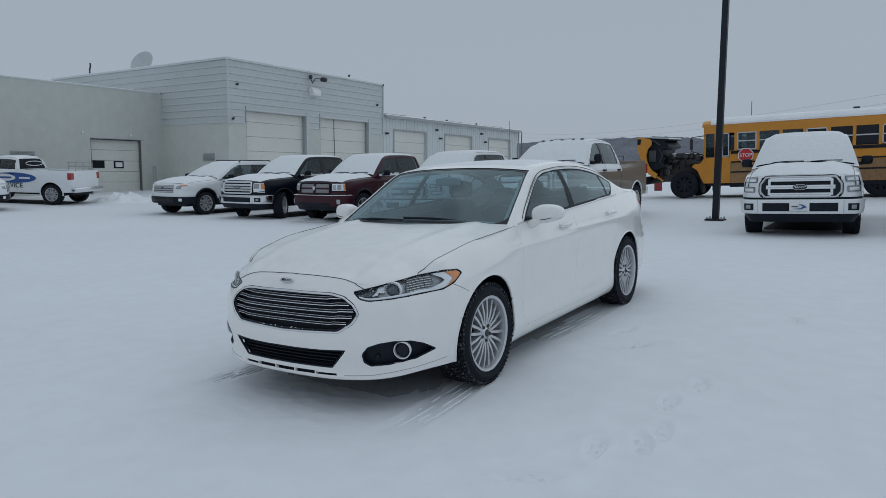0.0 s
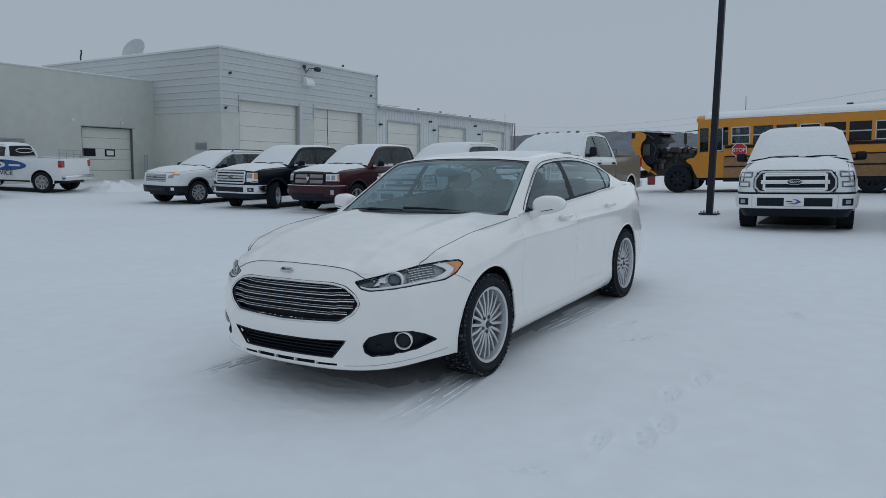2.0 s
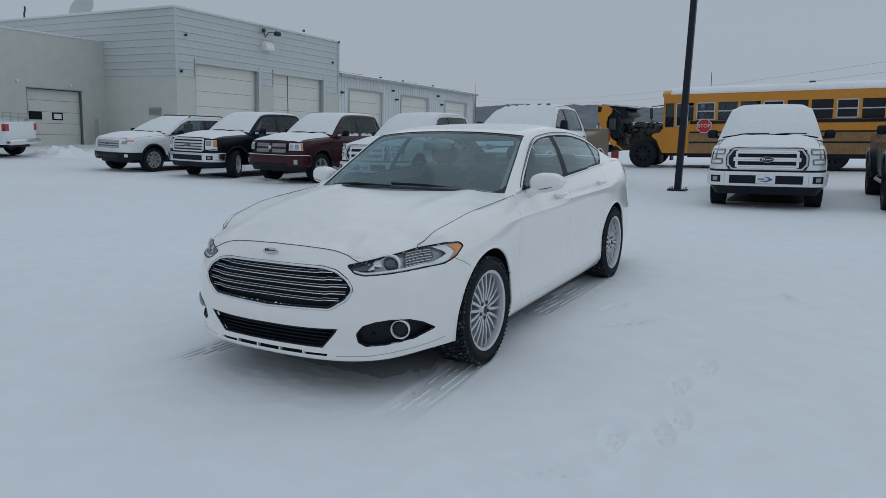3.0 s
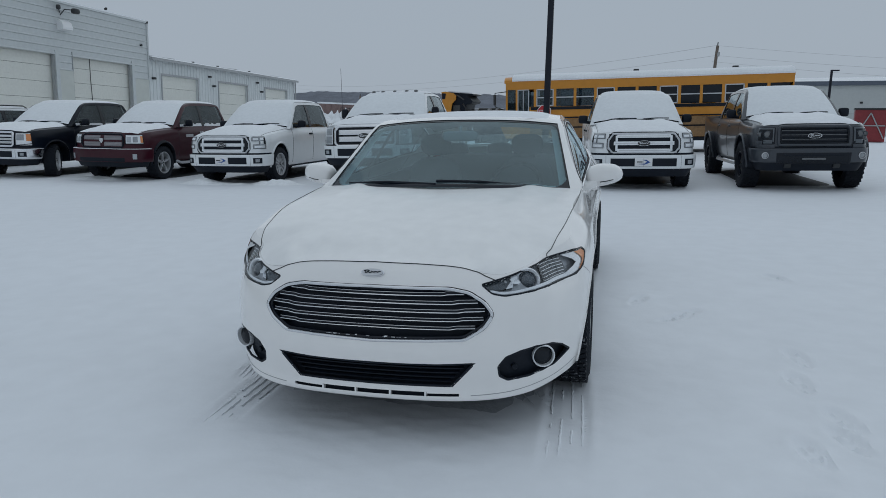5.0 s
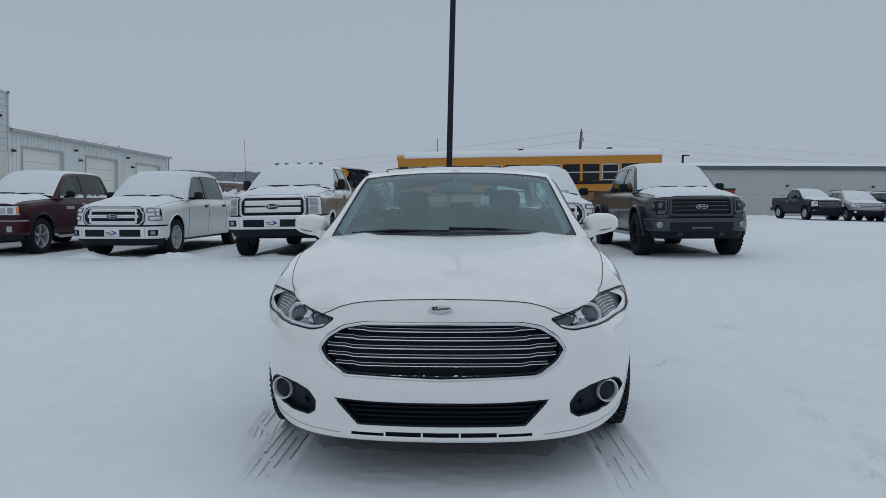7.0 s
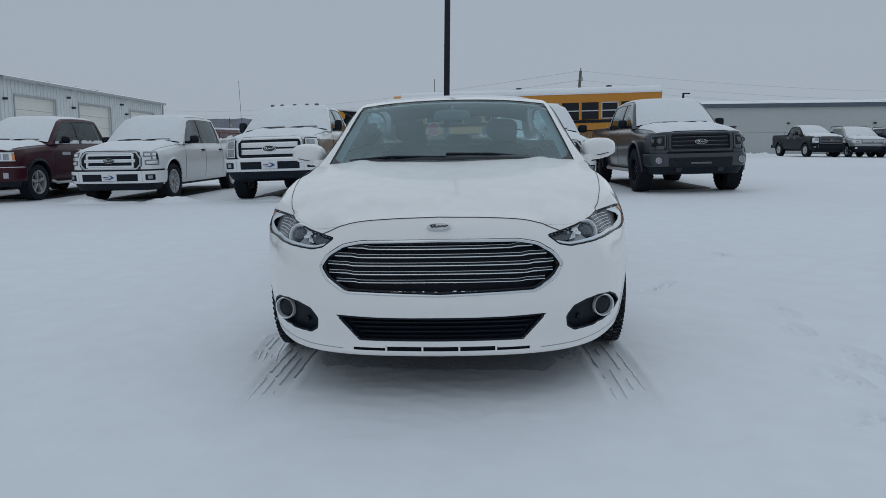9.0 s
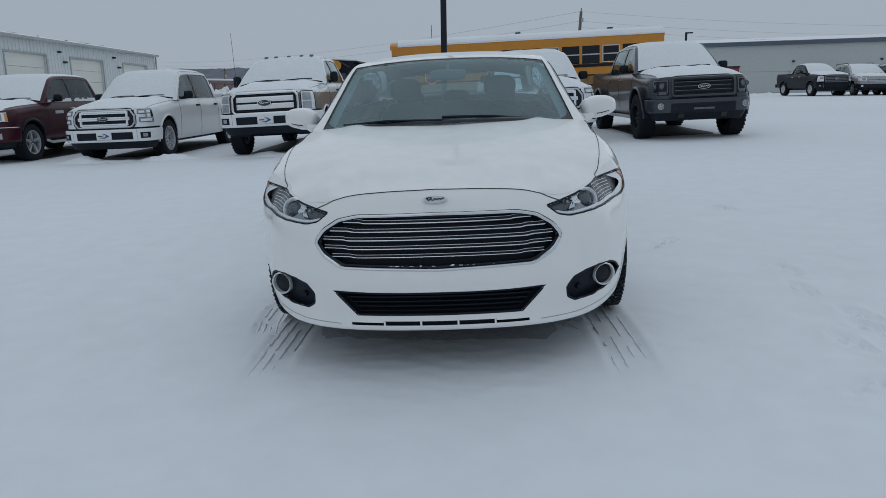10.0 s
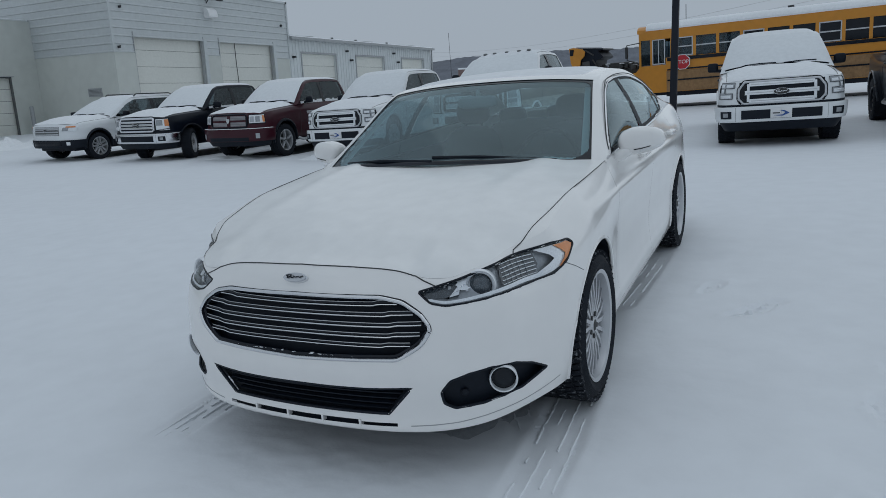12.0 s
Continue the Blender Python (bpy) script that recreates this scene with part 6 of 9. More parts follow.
def pickup(name, label, st, m, category="pickup truck", group="parked pickups"):
    t = thing(name, label, category, m, group)
    W, OV, WB, TAIL = st["w"], st["ov"], st["wb"], st["tail"]
    R, HZ = st["r"], st["r"]
    lift = st.get("lift", 0.0)
    zb, zh, zbelt, zroof = st["sill"] + lift, st["hood"] + lift, st["belt"] + lift, st["roof"] + lift
    cab0, cab1 = st["cab"]
    suv = st.get("suv", False)
    paint = st["paint"]
    lowpaint = st.get("low", paint)
    plan = [(0, -OV), (0.35 * W, -OV + 0.004), (0.68 * W, -OV + 0.03 + st["bow"]), (0.86 * W, -OV + 0.10 + st["bow"] * 2), (0.96 * W, -OV + 0.27 + st["bow"] * 2), (W, -OV + 0.55), (W, 0.6), (W, cab1), (W, TAIL - 0.14), (W - 0.03, TAIL - 0.03), (W - 0.12, TAIL), (0, TAIL)]
    rail = zbelt if suv else st["rail"] + lift
    front = [(zb - 0.15, 0.10), (zb, 0.02), (zb + 0.15, 0.0), (zh - 0.22, 0.01), (zh - 0.08, 0.035), (zh - 0.03, 0.06), (zh + 0.02, 0.11), (zh + 0.2, 0.2)]
    side = [(zb - 0.15, 0.14), (zb, 0.055), (zb + 0.12, 0.03), (zb + 0.28, 0.015), (zbelt - 0.30, 0.0), (zbelt - 0.16, 0.005), (zbelt - 0.06, 0.03), (zbelt, 0.06), (zbelt + 0.15, 0.10)]
    fender = [(zb - 0.15, 0.14), (zb, 0.05), (zb + 0.2, 0.012), (zbelt - 0.30, 0.0), (zbelt - 0.20, 0.012), (zbelt - 0.10, 0.05), (zbelt - 0.03, 0.11), (zbelt + 0.1, 0.2)]
    back = [(zb - 0.15, 0.06), (zb + 0.1, 0.0), (rail, 0.0), (rail + 0.1, 0.0)]
    insets = [((0, -OV), front), ((0.86 * W, -OV + 0.11), front), ((W, -OV + 0.62), fender), ((W, cab0 + 0.05), side), ((W, cab1), side), ((W, TAIL - 0.15), side if suv else [(zb - 0.15, 0.1), (zb + 0.1, 0.02), (rail - 0.25, 0.0), (rail, 0.02), (rail + 0.1, 0.05)]), ((0, TAIL), back)]
    zc = zbelt - 0.035
    top = [(0, -OV, zh), (0.6 * W, -OV + 0.03, zh - 0.005), (0.86 * W, -OV + 0.11, zh - 0.02), (W, -OV + 0.6, zh + 0.02), (W, 0.2, zc - 0.02), (W, cab0, zc), (W, cab0 + 0.35, zbelt), (W, cab1 - 0.02, zbelt + 0.02)]
    top += [(W, TAIL - 0.15, zbelt + 0.03), (0, TAIL, zbelt + 0.03)] if suv else [(W, cab1 + 0.03, rail), (W, TAIL - 0.15, rail), (0, TAIL, rail)]
    bottom = [(0, -OV, zb - 0.02), (W, -OV + 0.5, zb - 0.02), (W, 0.6, zb - 0.05), (W, cab1, zb - 0.05), (W, TAIL - 0.2, zb), (0, TAIL, zb + 0.05)]
    sh = Shell(plan, insets, top, bottom, fine=0.03, fine_to=0.5, coarse=0.035)
    S, Z, P = sh.grid(40)
    s, z, c = centre(S), centre(Z), centre(P)
    cy = c[..., 1]
    RA = R + st.get("gap", 0.07)
    hz = HZ + 0.03 + lift * 0.5
    arch = (((cy) ** 2 + (z - hz) ** 2 < RA**2) | ((cy - WB) ** 2 + (z - hz) ** 2 < RA**2)) & (c[..., 0] > 0.5 * W)
    isside = c[..., 0] > 0.8 * W
    dA, dB, dC = cab0 + 0.12, (cab0 + cab1) / 2 + 0.05, cab1 - (0.05 if not suv else 0.9)
    doorf = isside & (cy > dA) & (cy < dB) & (z > zb + 0.02) & ~arch
    doorr = isside & (cy >= dB) & (cy < dC) & (z > zb + 0.02) & ~arch
    if suv:
        doorr &= (cy - WB) ** 2 + (z - hz) ** 2 > (RA + 0.1) ** 2
    bed = (cy > cab1 + 0.03) & ~arch
    lower = z < st.get("split", 0.0)
    body = ~(arch | doorf | doorr | (bed if not suv else False))
    if suv:
        sheet("rear_quarter", P, paint, t, body & ~lower & (cy >= dB))
        sheet("body", P, paint, t, body & ~lower & (cy < dB))
    else:
        sheet("body", P, paint, t, body & ~lower)
    if (body & lower).any():
        sheet("lower_body", P, lowpaint, t, body & lower)
    if not suv:
        sheet("bed", P, lowpaint if st.get("two_tone") else paint, t, bed & ~arch)
        bm = bmesh.new()
        add_box(bm, -W + 0.15, W - 0.15, cab1 + 0.08, TAIL - 0.08, rail - 0.45, rail - 0.40)
        part("bed_floor", bm, M_DUST, t, "truck bed floor under snow", smooth=False)
        bm = bmesh.new()
        for x in (-W + 0.10, W - 0.10):
            add_box(bm, x - 0.07, x + 0.07, cab1 + 0.05, TAIL - 0.05, rail - 0.04, rail + 0.015, 0.012)
        add_box(bm, -W + 0.1, W - 0.1, TAIL - 0.1, TAIL - 0.03, rail - 0.5, rail + 0.012, 0.01)
        add_box(bm, -W + 0.1, W - 0.1, cab1 + 0.03, cab1 + 0.08, rail - 0.5, rail, 0.01)
        part("bed_rail", bm, lowpaint if st.get("two_tone") else paint, t)
    for sgn in (1, -1):
        for nm, k in (("front_door", doorf), ("rear_door", doorr)):
            Q = P * np.array([sgn, 1, 1])
            v, f = grid_mesh(Q, k & ~lower, flip=sgn < 0)
            d = raw(nm, v.tolist(), f.tolist(), paint, t)
            if (k & lower).any():
                v, f = grid_mesh(Q, k & lower, flip=sgn < 0)
                raw("lower_panel", v.tolist(), f.tolist(), lowpaint, d)
            y0 = (dB if nm == "front_door" else dC) - 0.16
            bm = bmesh.new()
            blob(bm, (sgn * (W - 0.005), y0, zbelt - 0.13), (0.03, 0.10, 0.022), 0.5, n=12)
            part("door_handle", bm, st.get("handle", M_CHROME), d)
        sa = lambda y: sh.at(W, y)
        for y in (dA, dB, dC):
            bars(t, "panel_seam", sh.line([(sa(y), zbelt - 0.01), (sa(y), zb + 0.02)], 10, 0.0, sgn), 0.005, M_DARK, seg=5)
        for y0 in (0.0, WB):
            lip = []
            for k in range(31):
                a = -0.15 + (math.pi + 0.3) * k / 30
                yy, zz = y0 + RA * math.cos(a), hz + RA * math.sin(a)
                q = sh.point(sh.at(W, yy), min(max(zz, zb), zbelt - 0.05))
                lip.append((sgn * (float(q[0]) + st.get("flare", 0.0)), yy, zz))
            bars(t, "wheel_arch", lip, st.get("lip", 0.022), st.get("archmat", paint), seg=8)
            bm = bmesh.new()
            va = [bm.verts.new((p[0] - sgn * 0.02, p[1], p[2])) for p in lip]
            vb = [bm.verts.new((sgn * 0.5 * W, p[1], p[2])) for p in lip]
            for k in range(30):
                bm.faces.new((va[k], va[k + 1], vb[k + 1], vb[k]))
            bm.faces.new(vb)
            part("wheel_liner", bm, M_PLASTIC, t)
            wheel(t, (sgn * (W - st["tw"] / 2 - st.get("tuck", 0.015) + st.get("flare", 0.0)), y0, R), R, st["tw"], st["rim"], st["spokes"], sgn, turn=st.get("steer", 0.0) if y0 == 0 else 0.0, rim_mat=st.get("rimmat", M_ALLOY), lugs=30)
    bm = bmesh.new()
    add_box(bm, -W + 0.25, W - 0.25, -OV + 0.3, TAIL - 0.15, zb - 0.12, zb + 0.1, 0.03)
    part("chassis", bm, M_PLASTIC, t)
    for y0 in (0.0, WB):
        bm = bmesh.new()
        add_cyl(bm, 0.06, 2 * W - 0.5, Matrix.Translation((0, y0, R)) @ Matrix.Rotation(math.pi / 2, 4, "Y"), 12)
        part("axle", bm, M_PLASTIC, t)
    # hood
    ss = np.linspace(0, sh.at(W, cab0 + 0.15), 70)
    E = sh.shoulder(ss)
    ff = np.linspace(-1, 1, 41)
    cr = curve([(-OV - 0.1, zh), (-OV + 0.12, zh + 0.02), (-OV + 0.5, zh + 0.02 + 0.45 * (zbelt + 0.07 - zh)), (cab0 - 0.1, zbelt + 0.07), (cab0 + 0.3, zbelt + 0.08)])
    X = E[:, 0:1] * ff[None]
    g = 1 - np.abs(ff)[None] ** 3.5
    bulge = 0.02 * (np.exp(-((np.abs(X) - 0.48 * W) / 0.10) ** 2)) * np.clip((E[:, 1:2] + OV) / 0.3, 0, 1)
    T = np.stack([X, np.broadcast_to(E[:, 1:2], X.shape), E[:, 2:3] + np.maximum(cr(E[:, 1]) - E[:, 2], 0.0)[:, None] * g + bulge], -1)
    tc = centre(T)
    hood = np.abs(tc[..., 0]) < 0.86 * W
    sheet("hood", T, paint, t, hood, mirrored=False)
    for sgn in (1, -1):
        sheet("fender_top", T, paint, t, ~hood & (sgn * tc[..., 0] > 0), mirrored=False)
    for sgn in (1, -1):
        i = np.linspace(20, 62, 20).astype(int)
        bars(t, "hood_seam", [(sgn * 0.86 * W, float(E[j, 1]), float(np.interp(0.86 * W, X[j, 20:], T[j, 20:, 2])) + 0.001) for j in i if E[j, 0] > 0.87 * W], 0.004, M_DARK, seg=5)
    cover = st.get("snow", 0.84)
    deep = st.get("hood_depth", 0.03) * np.clip((cover * W - np.abs(T[..., 0])) / 0.12, 0, 1) ** 0.6 * np.clip((T[..., 1] + OV - 0.10) / 0.14, 0, 1) ** 0.6 - 0.004
    deep = deep + 0.006 * np.sin(T[..., 0] * 9 + T[..., 1] * 5) * (deep > 0.01)
    sheet("hood_snow", T + deep[..., None] * np.array([0, 0, 1.0]), M_DUST, t, (np.abs(tc[..., 0]) < cover * W) & (tc[..., 1] > -OV + 0.10), "snow lying on the hood", mirrored=False)
    # cab
    wr = W * st.get("taper", 0.74)
    rk = st["rake"]
    cz = zbelt + 0.06
    rb = cab1 if not suv else TAIL - 0.12
    rows = curve([(0, cab0 + 0.02, 0.955 * W, zbelt - 0.01, cab0 - 0.10, cz), (1, cab0 + rk * 0.5, (0.955 * W + wr + 0.03) / 2, (zbelt + zroof) / 2 - 0.02, cab0 - 0.10 + rk * 0.5, (cz + zroof) / 2 + 0.02), (2, cab0 + rk, wr + 0.02, zroof - 0.085, cab0 - 0.03 + rk, zroof - 0.05), (3, cab0 + rk + 0.3, wr, zroof - 0.05, cab0 + rk + 0.25, zroof - 0.01), (4, (cab0 + rk + rb) / 2, wr, zroof - 0.04, (cab0 + rk + rb) / 2, zroof), (5, rb - st["brake"] - 0.25, wr, zroof - 0.05, rb - st["brake"] - 0.25, zroof - 0.012), (6, rb - st["brake"], wr + 0.01, zroof - 0.085, rb - st["brake"], zroof - 0.05), (7, rb - st["brake"] * 0.4, (0.95 * W + wr) / 2, (zbelt + zroof) / 2, rb - st["brake"] * 0.4, (zbelt + zroof) / 2), (8, rb, 0.945 * W, zbelt + 0.01, rb, zbelt + 0.01)])
    k = np.linspace(0, 8, 113)
    RW = rows(k)
    f = np.linspace(-1, 1, 57)
    af = np.abs(f)[None]
    Wd = np.stack([RW[:, 1:2] * f[None], RW[:, 3:4] + (RW[:, 0:1] - RW[:, 3:4]) * af**2, RW[:, 2:3] + (RW[:, 4:5] - RW[:, 2:3]) * (1 - af**3.5)], -1)
    kk, fc = centre(np.broadcast_to(k[:, None], Wd.shape[:2])), np.abs(centre(np.broadcast_to(f[None], Wd.shape[:2])))
    gw = (kk > 0.10) & (kk < 1.92) & (fc < 0.93)
    gb = (kk > 6.2) & (kk < 7.9) & (fc < 0.86)
    sheet("cab_roof", Wd, paint, t, ~gw & ~gb, mirrored=False)
    sheet("windshield", Wd - np.array([0, -0.01, 0.004]), M_WINDOW, t, gw, mirrored=False)
    sheet("rear_window", Wd - np.array([0, 0.012, 0]), M_WINDOW, t, gb, mirrored=False)
    sheet("windshield_snow", Wd + np.array([0, -0.007, 0.004]), M_SNOWTHIN, t, (kk > 0.14) & (kk < 1.94) & (fc < (0.965 if paint is M_TRUCKWHITE else 0.925)), "thin frosty snow over the windshield", mirrored=False)
    deep = st.get("roof_depth", 0.045) * np.clip((k[:, None] - 1.85) / 0.5, 0, 1) ** 0.6 * np.clip((6.15 - k[:, None]) / 0.3, 0, 1) ** 0.6 * np.clip((0.94 - af) / 0.14, 0, 1) ** 0.6 - 0.003
    sheet("roof_snow", Wd + deep[..., None] * np.array([0, 0, 1.0]), M_DUST, t, (kk > 1.85) & (kk < 6.15) & (fc < 0.94), "snow lying on the roof", mirrored=False)
    ys = np.linspace(cab0 + 0.02, rb - 0.01, 120)
    rl = curve(np.c_[RW[:, 0], RW[:, 1:3]])(ys)
    be = np.array([sh.point(sh.at(W, y), zbelt) for y in ys])
    gg = np.linspace(0, 1, 24)[:, None]
    V = np.stack([be[None, :, 0] + (rl[None, :, 0] - be[None, :, 0]) * gg + 0.02 * np.sin(math.pi * gg), np.broadcast_to(ys[None], (24, 120)), be[None, :, 2] + (rl[None, :, 1] - be[None, :, 2]) * gg], -1)
    vc = centre(V)
    vy, vz = vc[..., 1], vc[..., 2]
    zhi = np.interp(vy, ys, rl[:, 1]) - 0.055
    lit = (vz > zbelt + 0.02) & (vz < zhi) & (vy > cab0 + 0.22)
    p1 = dB + (vz - zbelt) * 0.05
    if suv:
        lit &= (vy < rb - 0.35)
        posts = (np.abs(vy - p1) < 0.06) | (np.abs(vy - (dC + 0.05)) < 0.06)
    else:
        lit &= vy < dC - 0.06 - (vz - zbelt) * 0.12
        posts = np.abs(vy - p1) < 0.06
    for sgn in (1, -1):
        sheet("window_frame", V * np.array([sgn, 1, 1]), paint, t, ~lit, mirrored=False)
        for half in ((vy < p1 + 0.3), (vy >= p1 + 0.3)):
            if (lit & posts & half).any():
                sheet("window_post", (V - np.array([0.002, 0, 0])) * np.array([sgn, 1, 1]), M_GLOSSBLACK if st.get("darkpost") else paint, t, lit & posts & half, mirrored=False)
        cuts = [(lit & ~posts & (vy < p1), "side_window"), (lit & ~posts & (vy >= p1) & ((vy < dC + 0.05) if suv else True), "side_window")]
        if suv:
            cuts.append((lit & ~posts & (vy >= dC + 0.05), "side_window"))
        for mk, nm in cuts:
            v, fa = grid_mesh((V - np.array([0.012, 0, 0])) * np.array([sgn, 1, 1]), mk, flip=sgn < 0)
            if len(v):
                raw(nm, v.tolist(), fa.tolist(), M_TRUCKGLASS, t)
        # snow caught along the sill of the side windows
        if st.get("sill_snow"):
            rag = zbelt + 0.030 + 0.060 * np.array([[noise.noise(Vector((y_ * 1.3, st["hood"] * 7 + sgn, 2.0))) + 0.25 * noise.noise(Vector((y_ * 5.0, 4.0, sgn))) for y_ in row] for row in vy[:1]])
            caught = lit & ~posts & (vz < rag + st["sill_snow"])
            if caught.any():
                sheet("sill_snow", (V + np.array([0.004, 0, 0])) * np.array([sgn, 1, 1]), M_DUST, t, caught, "snow caught along the window sills", mirrored=False)
        # mirror, wiper
        mr = new("door_mirror")
        mr.parent = t
        mh = st.get("mirror", (0.11, 0.07, 0.10))
        bm = bmesh.new()
        blob(bm, (sgn * (W + st.get("mout", 0.10) + mh[0] * 0.4), cab0 + 0.42, zbelt + 0.03 + mh[2]), mh, 0.5, n=16)
        part("mirror_shell", bm, st.get("mirmat", M_PLASTIC), mr)
        bm = bmesh.new()
        tube(bm, [(sgn * (W - 0.06), cab0 + 0.42, zbelt + 0.05), (sgn * (W + 0.08), cab0 + 0.42, zbelt + 0.06)], 0.03, 8)
        part("mirror_arm", bm, M_PLASTIC, mr)
        x0 = 0.05 if sgn > 0 else -0.62 * W
        rise_ = (zroof - 0.05 - cz) / (rk + 0.07)
        sweep = [(x0, -0.005), (x0 + 0.10 * W, 0.035), (x0 + 0.34 * W, 0.055), (x0 + 0.62 * W, 0.050)]
        bars(t, "wiper", [(x_, cab0 - 0.10 + d_ + 0.17 * (abs(x_) / (0.95 * W)) ** 2, cz + 0.030 + rise_ * d_) for x_, d_ in sweep], 0.011, M_PLASTIC, seg=6)
    # seats and dashboard behind the glass
    bm = bmesh.new()
    add_box(bm, -0.86 * W, 0.86 * W, cab0 + 0.10, cab0 + 0.55, zbelt - 0.45, zbelt + 0.02, 0.05)
    part("dashboard", bm, M_PLASTIC, t)
    rows_ = [cab0 + 1.25] + ([cab0 + 2.12] if rb - cab0 > 2.2 else [])
    for ry in rows_:
        for sx in (-0.44, 0.44):
            bm = bmesh.new()
            blob(bm, (sx * W, ry, zbelt - 0.20), (0.25, 0.11, 0.40), 0.55, n=14)
            blob(bm, (sx * W, ry + 0.03, zbelt + 0.28), (0.13, 0.06, 0.09), 0.6, n=12)
            blob(bm, (sx * W, ry - 0.28, zbelt - 0.52), (0.26, 0.30, 0.09), 0.5, n=12)
            part("seat", bm, M_SEAT, t)
    if st.get("step"):
        for sgn in (1, -1):
            bars(t, "step_bar", [(sgn * (W - 0.12), cab0 + 0.02, zb - 0.02), (sgn * (W - 0.02), cab0 + 0.14, zb - 0.10), (sgn * (W - 0.02), dC - 0.10, zb - 0.10), (sgn * (W - 0.12), dC + 0.02, zb - 0.02)], 0.035, M_ALLOY, "bright tubular step under the doors", seg=8)
    st["face"](t, sh, st, dict(W=W, OV=OV, zb=zb, zh=zh, zbelt=zbelt, zroof=zroof, cab0=cab0, rk=rk, paint=paint))
    # tail
    for sgn in (1, -1):
        bm = bmesh.new()
        zt = (rail if not suv else zbelt)
        add_box(bm, min(sgn * (W - 0.02), sgn * (W - 0.2)), max(sgn * (W + 0.008), sgn * (W - 0.2)) , TAIL - 0.14, TAIL + 0.012, zt - 0.32, zt - 0.06, 0.02)
        part("tail_light", bm, M_REDLENS, t, "red tail light")
    bm = bmesh.new()
    add_box(bm, -W + 0.03, W - 0.03, TAIL - 0.02, TAIL + 0.17, zb + 0.0, zb + 0.2, 0.04)
    part("rear_bumper", bm, st.get("bumper", M_CHROME), t)
    return t


def plate(t, sh, z, w=0.155, out=0.05):
    """A show plate with a blue swoosh."""
    pl = band(sh, 0.0, w, z - 0.075, z + 0.075, out, M_SIGNWHITE, "licence_plate", t, "white plate with a blue swoosh", n=4, k=3)[0]
    y = float(sh.point(0, z, out)[1]) - 0.004
    bm = bmesh.new()
    poly = [(-0.11, -0.035), (0.02, -0.045), (0.12, -0.005), (0.05, 0.04), (-0.02, 0.045), (0.06, 0.01), (0.02, -0.025)]
    prism(bm, [(p, z + q) for p, q in poly], y - 0.004, y, "y")
    part("plate_swoosh", bm, M_SIGNBLUE, pl, smooth=False)
    bm = bmesh.new()
    add_box(bm, -0.12, -0.02, y - 0.003, y, z - 0.005, z + 0.012)
    part("plate_line", bm, M_DARK, pl, smooth=False)


def rect_loop(sh, s1, z0, z1, out, cut=0.0, r=0.03):
    """A closed line on the nose: a rectangle with cut corners."""
    half = rounded([(-0.3, z0), (s1 - cut, z0), (s1, z0 + cut * 1.2), (s1, z1 - cut * 1.6), (s1 - cut * 1.1, z1), (-0.3, z1)], r)
    half = [p for p in half if p[0] >= 0.0]
    half = [(0.0, z0)] + half + [(0.0, z1)]
    a = sh.line(half, 4, out)
    return a + [(-p[0], p[1], p[2]) for p in a[::-1]][1:-1]


